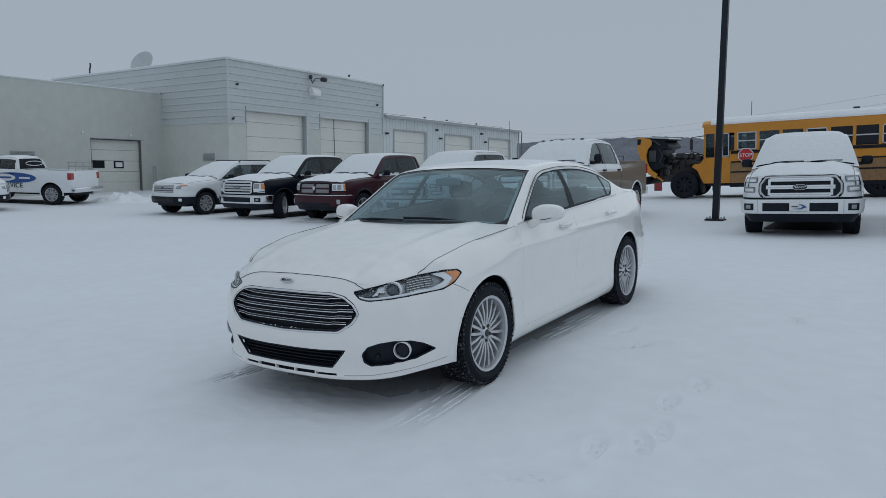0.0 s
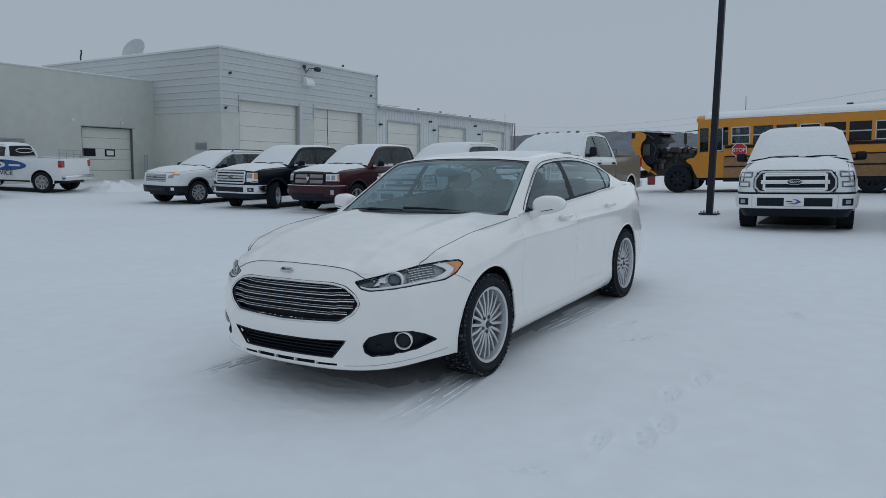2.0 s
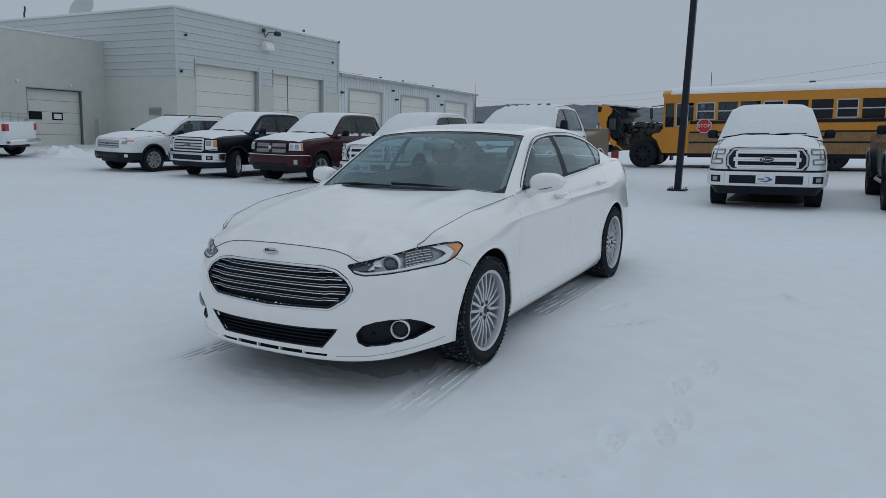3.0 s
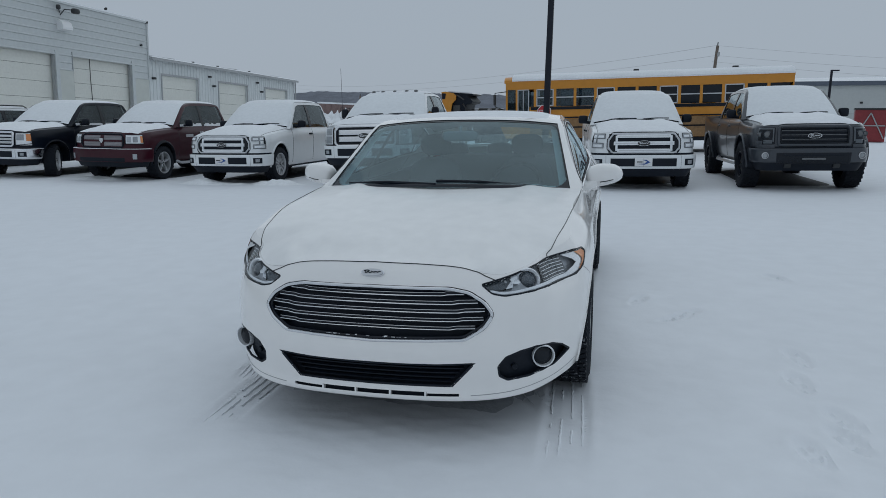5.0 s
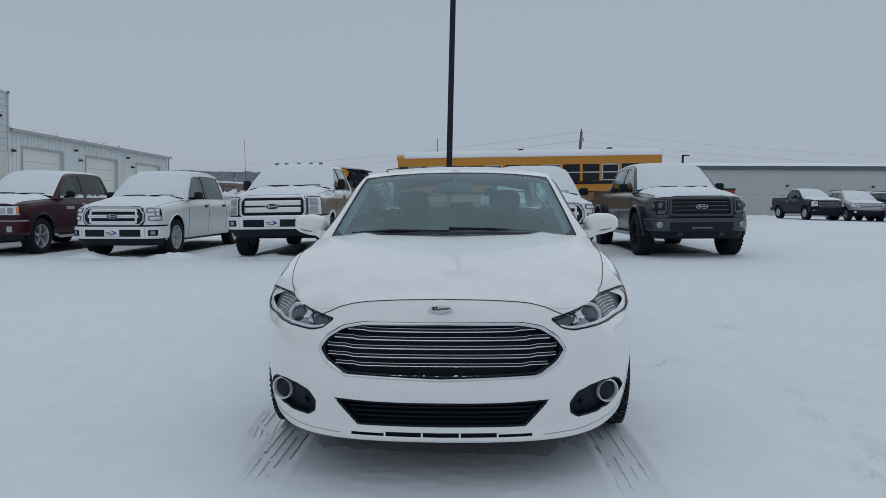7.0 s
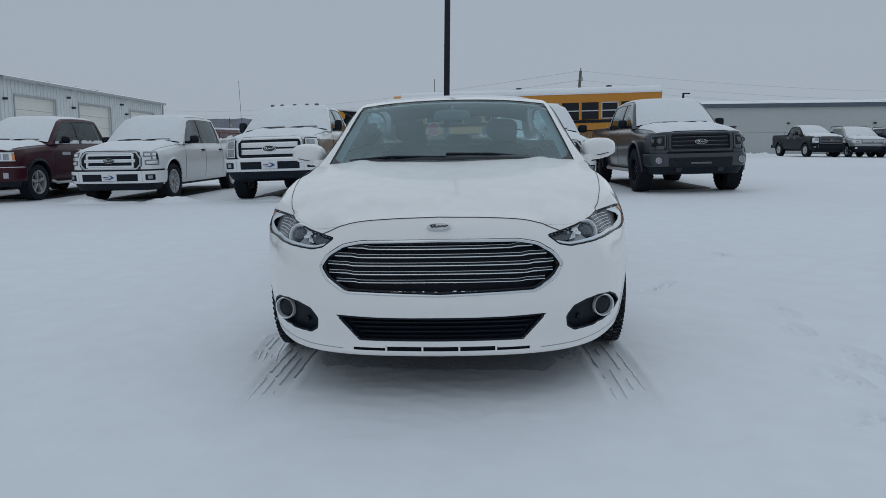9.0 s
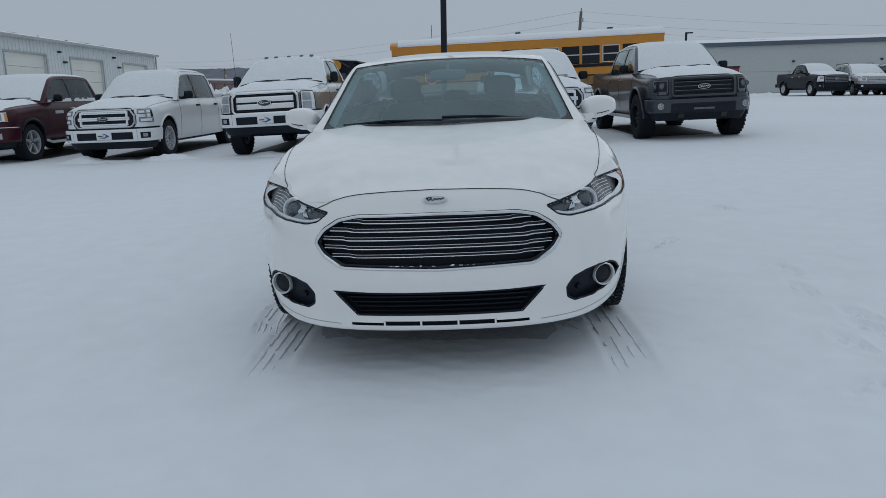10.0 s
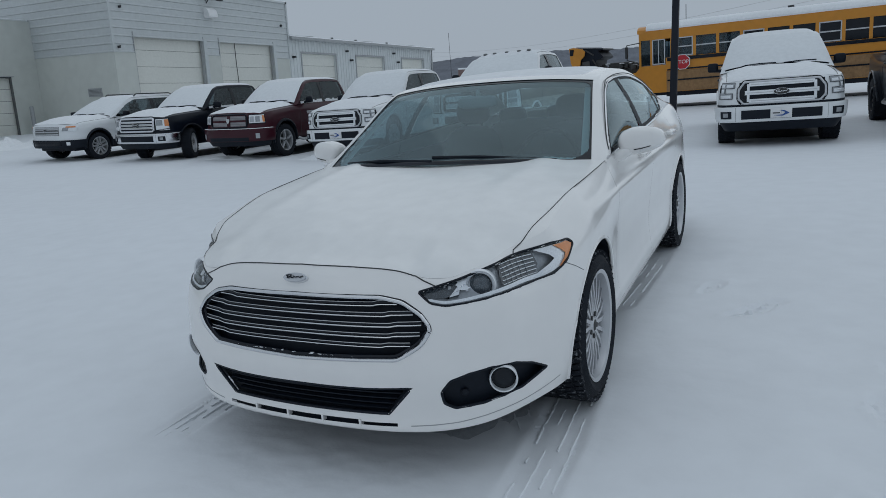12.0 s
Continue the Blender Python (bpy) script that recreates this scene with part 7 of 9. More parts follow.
def face_f15(t, sh, st, q):
    zh = q["zh"]
    g0, g1, gs = zh - 0.375, zh - 0.035, 0.63
    gr = new("grille")
    gr.parent = t
    band(sh, 0, gs, g0, g1, 0.004, M_PLASTIC, "grille_backing", gr)
    bars(gr, "grille_frame", rect_loop(sh, gs, g0, g1, 0.012, 0.075), 0.017, M_ALLOY, "bright grille surround", seg=8, closed=True)
    bars(gr, "grille_outline", rect_loop(sh, gs + 0.028, g0 - 0.030, g1 + 0.026, 0.006, 0.08), 0.0065, M_GLOSSBLACK, seg=6, closed=True)
    zm = (g0 + g1) / 2
    for c0, c1, sw, o in ((g1 - 0.070, g1 - 0.012, gs - 0.155, 0.030), (zm - 0.033, zm + 0.033, gs - 0.095, 0.040), (g0 + 0.012, g0 + 0.070, gs - 0.155, 0.030)):
        band(sh, 0, sw, c0, c1, o, M_REFLECT, "grille_bar", gr)
        band(sh, 0, sw - 0.03, (c0 + c1) / 2 - 0.006, (c0 + c1) / 2 + 0.006, o + 0.004, M_ALLOY, "bar_groove", gr, k=2)
    for sgn in (1, -1):
        band(sh, gs - 0.165, gs - 0.125, g0 + 0.03, g1 - 0.03, 0.034, M_REFLECT, "grille_post", gr, n=4, sides=(sgn,))
        band(sh, gs - 0.122, gs - 0.018, g0 + 0.035, g1 - 0.035, 0.012, M_GLOSSBLACK, "grille_nostril", gr, n=4, sides=(sgn,))
    oval_badge(t, (0, float(sh.point(0, zm, 0.055)[1]), zm), 0.25, 0.10)
    for sgn in (1, -1):
        hl = new("headlight")
        hl.parent = t
        hl["label"] = "clamp-shaped headlight round a painted notch"
        a0, a1 = gs + 0.065, gs + 0.40
        for b0, b1, c0, c1 in ((a0, a1, zh - 0.120, zh - 0.030), (a0 + 0.17, a1, zh - 0.205, zh - 0.115), (a0 + 0.03, a1, zh - 0.290, zh - 0.200)):
            band(sh, b0, b1, c0, c1, 0.012, M_LENS, "lamp_housing", hl, sides=(sgn,), n=7)
        for b0, b1, c0, c1 in ((a0 + 0.03, a0 + 0.15, zh - 0.105, zh - 0.060), (a0 + 0.20, a1 - 0.04, zh - 0.105, zh - 0.050), (a0 + 0.20, a1 - 0.06, zh - 0.190, zh - 0.130), (a0 + 0.06, a1 - 0.04, zh - 0.275, zh - 0.225)):
            band(sh, b0, b1, c0, c1, 0.017, M_REFLECT, "lamp_reflector", hl, sides=(sgn,), n=4, k=3)
        band(sh, a1 - 0.05, a1 - 0.008, zh - 0.19, zh - 0.06, 0.019, M_WINDOW, "lamp_bezel", hl, sides=(sgn,), n=4)
        bars(hl, "lamp_seal", sh.line([(a0, zh - 0.030), (a1, zh - 0.030), (a1, zh - 0.29), (a0 + 0.03, zh - 0.29), (a0 + 0.03, zh - 0.20), (a0 + 0.17, zh - 0.20), (a0 + 0.17, zh - 0.12), (a0, zh - 0.12), (a0, zh - 0.030)], 6, 0.012, sgn), 0.0042, M_GLOSSBLACK, seg=5)
    bumper_std(t, sh, st, q)


def bumper_std(t, sh, st, q):
    W, zh = q["W"], q["zh"]
    b1 = zh - 0.42
    b0 = b1 - 0.25
    ext = sh.at(W, -q["OV"] + 0.47)
    fb = new("front_bumper")
    fb.parent = t
    band(sh, 0, ext, b0, b1, 0.062, st["bumper"], "bumper_bar", fb, n=30, k=9, drop=0.03)
    if st.get("smoked"):
        band(sh, 0, 0.62, b0 - 0.02, b1 - 0.075, 0.072, M_GLOSSBLACK, "bumper_insert", fb)
        band(sh, 0, 0.52, b1 - 0.130, b1 - 0.105, 0.078, M_PLASTIC, "bumper_pad", fb)
    else:
        band(sh, 0, 0.58, b0 + 0.045, b1 - 0.06, 0.070, M_PLASTIC, "bumper_insert", fb)
        for sgn in (1, -1):
            bars(fb, "bumper_joint", sh.line([(0.66, b0 + 0.01), (0.66, b1 - 0.01)], 4, 0.062, sgn), 0.004, M_TRIM, seg=5)
    for sgn in (1, -1):
        if st.get("smoked"):
            q5 = sh.point(0.80, (b0 + b1) / 2, 0.06)
            bm = bmesh.new()
            lathe(bm, [(0.046, 0.0), (0.060, 0.0), (0.060, 0.036), (0.050, 0.042), (0.046, 0.030)], 20, Matrix.Translation((sgn * float(q5[0]), float(q5[1]), float(q5[2]))) @ Matrix.Rotation(-math.pi / 2, 4, "Z"))
            part("fog_ring", bm, M_ALLOY, fb)
            bm = bmesh.new()
            add_cyl(bm, 0.046, 0.05, Matrix.Translation((sgn * float(q5[0]), float(q5[1]), float(q5[2]))) @ Matrix.Rotation(math.pi / 2, 4, "X"), 18, bevel=0.006)
            part("fog_lamp", bm, M_LENS, fb)
            continue
        band(sh, 0.72, 0.88, b0 + 0.06, b1 - 0.07, 0.071, M_PLASTIC, "fog_recess", fb, sides=(sgn,), n=5)
        band(sh, 0.765, 0.835, b0 + 0.088, b1 - 0.095, 0.077, M_LENS, "fog_lamp", fb, sides=(sgn,), n=4)
    band(sh, 0, ext - 0.05, b0 - 0.15, b0 + 0.0, 0.02, M_PLASTIC, "valance", fb, n=24)
    band(sh, 0, ext - 0.02, b1 + 0.002, b1 + 0.035, 0.012, M_PLASTIC, "bumper_gap", fb, n=24, k=3)
    if st.get("plate"):
        plate(t, sh, b0 + 0.125, 0.155, 0.095)
    elif st.get("tow"):
        band(sh, 0, 0.20, b0 + 0.05, b0 + 0.085, 0.09, M_DARKALLOY, "winch_slot", fb, n=4, k=3)
        for sgn in (1, -1):
            band(sh, 0.36, 0.47, b0 - 0.10, b0 - 0.02, 0.05, M_DARK, "tow_hook", fb, sides=(sgn,), n=4)


def face_f13(t, sh, st, q):
    zh = q["zh"]
    g0, g1, gs = zh - 0.36, zh - 0.035, 0.60
    gr = new("grille")
    gr.parent = t
    band(sh, 0, gs, g0, g1, 0.004, M_PLASTIC, "grille_backing", gr)
    bars(gr, "grille_frame", rect_loop(sh, gs, g0, g1, 0.02, 0.03), 0.028, st["grillemat"], "grille surround", seg=8, closed=True)
    for z in (g0 + 0.085, (g0 + g1) / 2, g1 - 0.085):
        if st.get("smoked"):
            band(sh, 0, gs - 0.03, z - 0.020, z + 0.020, 0.022, M_GLOSSBLACK, "grille_bar", gr)
            # lighter strip paints in the highlight along the black bar's top
            band(sh, 0, gs - 0.05, z + 0.010, z + 0.020, 0.026, M_DARKALLOY, "bar_edge", gr, k=2)
        else:
            band(sh, 0, gs - 0.03, z - 0.024, z + 0.024, 0.028, st["barmat"], "grille_bar", gr)
    if st.get("smoked"):
        bars(gr, "grille_inner_frame", rect_loop(sh, gs - 0.035, g0 + 0.03, g1 - 0.03, 0.024, 0.02), 0.013, M_GLOSSBLACK, seg=6, closed=True)
        for sgn in (1, -1):
            band(sh, gs + 0.055, gs + 0.40, zh - 0.42, zh - 0.355, 0.030, st["paint"], "lamp_ledge", gr, "grey painted ledge under the headlight", sides=(sgn,))
    oval_badge(t, (0, float(sh.point(0, (g0 + g1) / 2, 0.045)[1]), (g0 + g1) / 2), 0.24, 0.095)
    for sgn in (1, -1):
        hl = new("headlight")
        hl.parent = t
        a0, a1 = gs + 0.055, gs + 0.42
        if st.get("smoked"):
            hl["label"] = "smoked headlight with a round lens over a grey stepped ledge"
            band(sh, a0, a1, zh - 0.345, zh - 0.05, 0.006, M_GLOSSBLACK, "lamp_housing", hl, sides=(sgn,))
            for u0, u1, c0, c1 in ((a0 + 0.02, a1 - 0.02, zh - 0.085, zh - 0.062), (a0 + 0.02, a0 + 0.045, zh - 0.30, zh - 0.085), (a1 - 0.045, a1 - 0.02, zh - 0.28, zh - 0.085)):
                band(sh, u0, u1, c0, c1, 0.014, M_PROJECTOR, "lamp_bezel", hl, sides=(sgn,), n=4)
            for u0, c0, r0 in ((a0 + 0.135, zh - 0.17, 0.062), (a0 + 0.275, zh - 0.175, 0.048)):
                q5 = sh.point(u0, c0, 0.008)
                m = Matrix.Translation((sgn * float(q5[0]), float(q5[1]), float(q5[2]))) @ Matrix.Rotation(-math.pi / 2, 4, "Z")
                bm = bmesh.new()
                lathe(bm, [(r0, -0.02), (r0, 0.010), (r0 - 0.006, 0.014), (r0 - 0.012, 0.004)], 22, m)
                part("lens_ring", bm, M_PROJECTOR, hl)
                bm = bmesh.new()
                lathe(bm, [(r0 - 0.010, 0.002), (r0 * 0.6, 0.010), (0.0005, 0.014)], 20, m)
                part("lamp_lens", bm, M_DARKALLOY, hl)
            band(sh, a0 + 0.05, a0 + 0.20, zh - 0.335, zh - 0.270, 0.012, M_PROJECTOR, "turn_lens", hl, sides=(sgn,), n=5)
            band(sh, a1 - 0.15, a1 + 0.01, zh - 0.36, zh - 0.285, 0.024, st["paint"], "ledge_step", hl, sides=(sgn,), n=5)
            continue
        band(sh, a0, a1, zh - 0.34, zh - 0.05, 0.012, M_REFLECT, "lamp_housing", hl, sides=(sgn,))
        band(sh, a0 + 0.03, a0 + 0.20, zh - 0.22, zh - 0.08, 0.02, M_LENS, "lamp_lens", hl, sides=(sgn,), n=5)
        band(sh, a0 + 0.03, a0 + 0.20, zh - 0.32, zh - 0.25, 0.02, M_REFLECT, "lamp_lens", hl, sides=(sgn,), n=5)
        band(sh, a1 - 0.12, a1 - 0.01, zh - 0.24, zh - 0.07, 0.017, M_REFLECT if st.get("plain") else M_AMBER, "side_marker", hl, sides=(sgn,), n=4)
        bars(hl, "lamp_seal", sh.line([(a0, zh - 0.34), (a1, zh - 0.30), (a1, zh - 0.05), (a0, zh - 0.05), (a0, zh - 0.34)], 6, 0.012, sgn), 0.010, M_GLOSSBLACK, seg=5)
    bumper_std(t, sh, st, q)


def face_ram(t, sh, st, q):
    zh = q["zh"]
    g0, g1, gs = zh - 0.34, zh - 0.03, 0.56
    gr = new("grille")
    gr.parent = t
    band(sh, 0, gs, g0, g1, 0.006, st["paint"], "grille_shell", gr)
    zm = (g0 + g1) / 2
    for sgn in (1, -1):
        for c0, c1 in ((g0 + 0.035, zm - 0.025), (zm + 0.025, g1 - 0.035)):
            band(sh, 0.055, gs - 0.04, c0, c1, 0.016, M_MESH, "grille_mesh", gr, "grey mesh insert", sides=(sgn,), n=8)
            for k in range(3):
                zz = c0 + (c1 - c0) * (k + 0.5) / 3
                band(sh, 0.06, gs - 0.045, zz - 0.004, zz + 0.004, 0.021, M_DARKALLOY, "grille_wire", gr, sides=(sgn,), n=6, k=2)
    bars(gr, "grille_frame", rect_loop(sh, gs, g0, g1, 0.015, 0.05), 0.018, M_BLACKPAINT, seg=8, closed=True)
    bm = bmesh.new()
    y = float(sh.point(0, zm, 0.03)[1])
    prism(bm, rounded([(-0.045, zm + 0.06), (0.045, zm + 0.06), (0.05, zm), (0.0, zm - 0.06), (-0.05, zm)], 0.015), y - 0.012, y + 0.02, "y")
    part("grille_emblem", bm, M_CHROME, gr, "bright shield emblem")
    for sgn in (1, -1):
        hl = new("headlight")
        hl.parent = t
        a0, a1 = gs + 0.05, gs + 0.46
        band(sh, a0, a1, zh - 0.25, zh - 0.045, 0.012, M_REFLECT, "lamp_housing", hl, sides=(sgn,))
        band(sh, a0 + 0.03, a0 + 0.13, zh - 0.215, zh - 0.085, 0.02, M_LAMPBOWL, "lamp_lens", hl, sides=(sgn,), n=5)
        band(sh, a0 + 0.17, a0 + 0.28, zh - 0.215, zh - 0.085, 0.02, M_LENS, "lamp_lens", hl, sides=(sgn,), n=5)
        band(sh, a1 - 0.07, a1 - 0.01, zh - 0.225, zh - 0.07, 0.017, M_AMBER, "side_marker", hl, sides=(sgn,), n=4)
        bars(hl, "lamp_seal", sh.line([(a0, zh - 0.25), (a1, zh - 0.25), (a1, zh - 0.045), (a0, zh - 0.045), (a0, zh - 0.25)], 6, 0.012, sgn), 0.010, M_GLOSSBLACK, seg=5)
    W = q["W"]
    ext = sh.at(W, -q["OV"] + 0.47)
    fb = new("front_bumper")
    fb.parent = t
    b1 = zh - 0.37
    b0 = b1 - 0.30
    band(sh, 0, ext, b0, b1, 0.09, st["paint"], "bumper_bar", fb, n=30, k=9, drop=0.03)
    band(sh, 0, ext - 0.06, b1 - 0.003, b1 + 0.010, 0.088, M_DUST, "bumper_snow", fb, "snow along the bumper top", n=24, k=4)
    band(sh, 0, 0.6, b0 + 0.01, b0 + 0.10, 0.094, M_PLASTIC, "bumper_insert", fb)
    for sgn in (1, -1):
        band(sh, 0.77, 0.85, b0 + 0.07, b0 + 0.19, 0.098, M_LAMPBOWL, "fog_lamp", fb, sides=(sgn,), n=5)
        bm = bmesh.new()
        add_box(bm, min(sgn * (W + 0.003), sgn * (W - 0.01)), max(sgn * (W + 0.003), sgn * (W - 0.01)), 0.95, 1.28, q["zbelt"] - 0.24, q["zbelt"] - 0.17, 0.002)
        part("door_lettering", bm, M_ALLOY, t, smooth=False)
    band(sh, 0, ext - 0.05, b0 - 0.12, b0, 0.03, M_PLASTIC, "valance", fb, n=24)


def face_sd(t, sh, st, q):
    W, zh = q["W"], q["zh"]
    g0, g1, gs = zh - 0.42, zh - 0.035, 0.64
    gr = new("grille")
    gr.parent = t
    band(sh, 0, gs, g0, g1, 0.004, M_PLASTIC, "grille_backing", gr)
    bars(gr, "grille_frame", rect_loop(sh, gs, g0, g1, 0.02, 0.05), 0.028, M_CHROME, "bright grille surround", seg=8, closed=True)
    for z in (g0 + 0.13, g1 - 0.12):
        band(sh, 0, gs - 0.08, z - 0.05, z + 0.05, 0.03, M_CHROME, "grille_bar", gr)
    for z in (g0 + 0.05, (g0 + g1) / 2, g1 - 0.04):
        band(sh, 0, gs - 0.06, z - 0.008, z + 0.008, 0.02, M_GLOSSBLACK, "grille_mesh_bar", gr)
    oval_badge(t, (0, float(sh.point(0, (g0 + g1) / 2, 0.055)[1]), (g0 + g1) / 2), 0.27, 0.12)
    for sgn in (1, -1):
        hl = new("headlight")
        hl.parent = t
        a0, a1 = gs + 0.06, gs + 0.36
        band(sh, a0, a1, zh - 0.40, zh - 0.04, 0.012, M_REFLECT, "lamp_housing", hl, sides=(sgn,))
        for c0, c1 in ((zh - 0.375, zh - 0.23), (zh - 0.21, zh - 0.07)):
            band(sh, a0 + 0.03, a1 - 0.10, c0, c1, 0.022, M_LENS, "lamp_lens", hl, sides=(sgn,), n=5)
        band(sh, a1 - 0.09, a1 - 0.01, zh - 0.30, zh - 0.06, 0.02, M_REFLECT, "side_marker", hl, sides=(sgn,), n=4)
        bars(hl, "lamp_seal", sh.line([(a0, zh - 0.40), (a1, zh - 0.40), (a1, zh - 0.04), (a0, zh - 0.04), (a0, zh - 0.40)], 6, 0.012, sgn), 0.009, M_GLOSSBLACK, seg=5)
    for x in (-0.5, -0.28, 0.0, 0.28, 0.5):
        bm = bmesh.new()
        blob(bm, (x, q["cab0"] + q["rk"] + 0.10, q["zroof"] + 0.012), (0.045, 0.06, 0.03), 0.8, n=12)
        part("clearance_lamp", bm, M_DARKALLOY, t, "small roof clearance lamp")
    bars(t, "aerial", [(-W + 0.1, q["cab0"] - 0.15, q["zbelt"]), (-W + 0.08, q["cab0"] - 0.1, q["zbelt"] + 1.1)], 0.004, M_DARK, seg=5)
    bumper_std(t, sh, st, q)


def face_suv(t, sh, st, q):
    W, zh, zb = q["W"], q["zh"], q["zb"]
    g0, g1, gs = zh - 0.30, zh - 0.06, 0.50
    gr = new("grille")
    gr.parent = t
    band(sh, 0, gs, g0, g1, 0.006, M_DARKALLOY, "grille_backing", gr)
    for z in (g0 + 0.03, (g0 + g1) / 2 - 0.02, (g0 + g1) / 2 + 0.05, g1 - 0.025):
        band(sh, 0, gs - 0.01, z - 0.016, z + 0.016, 0.022, M_ALLOY, "grille_bar", gr)
    oval_badge(t, (0, float(sh.point(0, (g0 + g1) / 2 + 0.02, 0.03)[1]), (g0 + g1) / 2 + 0.02), 0.17, 0.07)
    for sgn in (1, -1):
        hl = new("headlight")
        hl.parent = t
        a0, a1 = gs + 0.05, gs + 0.50
        band(sh, a0, a1, zh - 0.20, zh - 0.05, 0.012, M_REFLECT, "lamp_housing", hl, sides=(sgn,), lean=0.4)
        band(sh, a0 + 0.05, a0 + 0.22, zh - 0.18, zh - 0.08, 0.02, M_LENS, "lamp_lens", hl, sides=(sgn,), n=5, lean=0.4)
        band(sh, a1 - 0.28, a1 - 0.01, zh - 0.09, zh - 0.05, 0.02, M_REFLECT if st.get("plain") else M_AMBER, "side_marker", hl, sides=(sgn,), n=6)
        bars(t, "roof_rail", [(sgn * 0.62, q["cab0"] + q["rk"] + 0.25, q["zroof"] - 0.0), (sgn * 0.63, q["cab0"] + q["rk"] + 0.35, q["zroof"] + 0.06), (sgn * 0.63, 3.1, q["zroof"] + 0.05), (sgn * 0.62, 3.25, q["zroof"] - 0.02)], 0.018, M_DARK, seg=8)
    ext = sh.at(W, -q["OV"] + 0.50)
    fb = new("front_bumper")
    fb.parent = t
    band(sh, 0, ext, zb - 0.02, zb + 0.20, 0.03, M_PLASTIC, "lower_bumper", fb, "black lower bumper", n=26)
    band(sh, 0, 0.55, zb + 0.05, zb + 0.16, 0.04, M_GLOSSBLACK, "intake", fb)
    for sgn in (1, -1):
        band(sh, 0.70, 0.80, zb + 0.06, zb + 0.15, 0.045, M_REFLECT, "fog_lamp", fb, sides=(sgn,), n=4)


def style(base, **more):
    d = dict(base)
    d.update(more)
    return d


F150 = dict(w=0.95, ov=0.93, wb=3.68, tail=4.93, r=0.40, tw=0.265, rim=0.25, sill=0.40, hood=1.075, belt=1.20, roof=1.885, rail=1.31, cab=(0.55, 3.05), rake=0.78, brake=0.16, bow=0.0, spokes="six", paint=M_TRUCKWHITE, bumper=M_TRUCKWHITE, grillemat=M_TRUCKWHITE, barmat=M_CHROME, face=face_f15, handle=M_PLASTIC, plate=True, darkpost=True, mout=0.06, mirror=(0.095, 0.065, 0.085))
F13 = style(F150, sill=0.46, hood=1.14, belt=1.24, roof=1.89, w=0.985, face=face_f13, plate=False, bumper=M_CHROME, grillemat=M_CHROME, barmat=M_CHROME, paint=M_BLACKPAINT, handle=M_CHROME)

white_pickup = pickup("pickup_truck", "white crew-cab pickup under thin snow, three-slot grille", F150, on_ground(1.535, 11.49, 4) @ Matrix.Scale(1.06, 4))
copy_thing(white_pickup, on_ground(-8.03, 12.4, 0) @ Matrix.Scale(1.075 / 1.06, 4))
pickup("pickup_truck", "lifted dark grey pickup with black wheels and snowy hood", style(F13, paint=M_GREYPAINT, bumper=M_GREYPAINT, grillemat=M_GREYPAINT, barmat=M_GREYPAINT, handle=M_GREYPAINT, lift=0.05, r=0.44, tw=0.31, rim=0.24, rimmat=M_BLACKPAINT, flare=0.10, gap=0.08, archmat=M_GREYPAINT, tow=True, smoked=True, hood_depth=0.045, spokes="seven", step=True), on_ground(4.60, 11.54, 2) @ Matrix.Diagonal((1.015, 1.05, 1.048, 1)))
pickup("pickup_truck", "black crew-cab pickup with chrome grille and turned front wheels", style(F13, steer=30.0, sill_snow=0.05), on_ground(-14.36, 12.04, 0) @ Matrix.Scale(1.055, 4))
pickup("pickup_truck", "maroon crew-cab pickup with a grey mesh grille", style(F150, face=face_ram, paint=M_REDPAINT, w=0.985, sill=0.46, hood=1.12, belt=1.23, roof=1.88, bow=0.03, bumper=M_REDPAINT, plate=False, handle=M_CHROME, mirmat=M_BLACKPAINT, archmat=M_BLACKPAINT, lip=0.034, spokes="five", ov=0.98, step=True, sill_snow=0.05), on_ground(-11.34, 12.38, 0) @ Matrix.Diagonal((1.045, 1.045, 1.07, 1)))
pickup("pickup_truck", "tall white and tan heavy-duty pickup with a chrome grille", style(F150, face=face_sd, w=0.99, hood=1.25, belt=1.35, roof=1.96, rail=1.43, paint=M_TRUCKWHITE, low=M_TANPAINT, split=1.18, two_tone=True, bumper=M_TRUCKWHITE, sill=0.55, r=0.41, wb=3.70, tail=4.60, cab=(0.28, 2.50), mirror=(0.08, 0.06, 0.11), mout=0.03, ov=0.97), on_ground(-4.27, 12.04, 0) @ Matrix.Scale(1.09, 4))
pickup("suv", "white family suv with black lower bumper and snowy roof", dict(w=0.985, ov=0.92, wb=2.86, tail=3.95, r=0.375, tw=0.245, rim=0.245, sill=0.40, hood=1.03, belt=1.13, roof=1.71, rail=1.15, cab=(0.50, 3.8), rake=0.95, brake=0.42, bow=0.05, spokes="pair", paint=M_TRUCKWHITE, low=M_PLASTIC, split=0.52, bumper=M_PLASTIC, face=face_suv, suv=True, archmat=M_PLASTIC, lip=0.034, taper=0.72, handle=M_TRUCKWHITE, darkpost=True, mirmat=M_BLACKPAINT, mirror=(0.11, 0.07, 0.075)), on_ground(-17.89, 11.84, 0) @ Matrix.Scale(1.05, 4), "suv", "parked cars")


# ---- lettering ----
def lettering(name, text, size, m, material, parent):
    """Raised letters in the built-in font, facing local +z of m."""
    cu = bpy.data.curves.new(name, "FONT")
    cu.body, cu.size, cu.align_x, cu.align_y, cu.extrude = text, size, "CENTER", "CENTER", 0.003
    tmp = new(name, cu)
    me = bpy.data.meshes.new_from_object(tmp)
    bpy.data.objects.remove(tmp)
    return finish(name, me, material, parent, smooth=False, m=m)


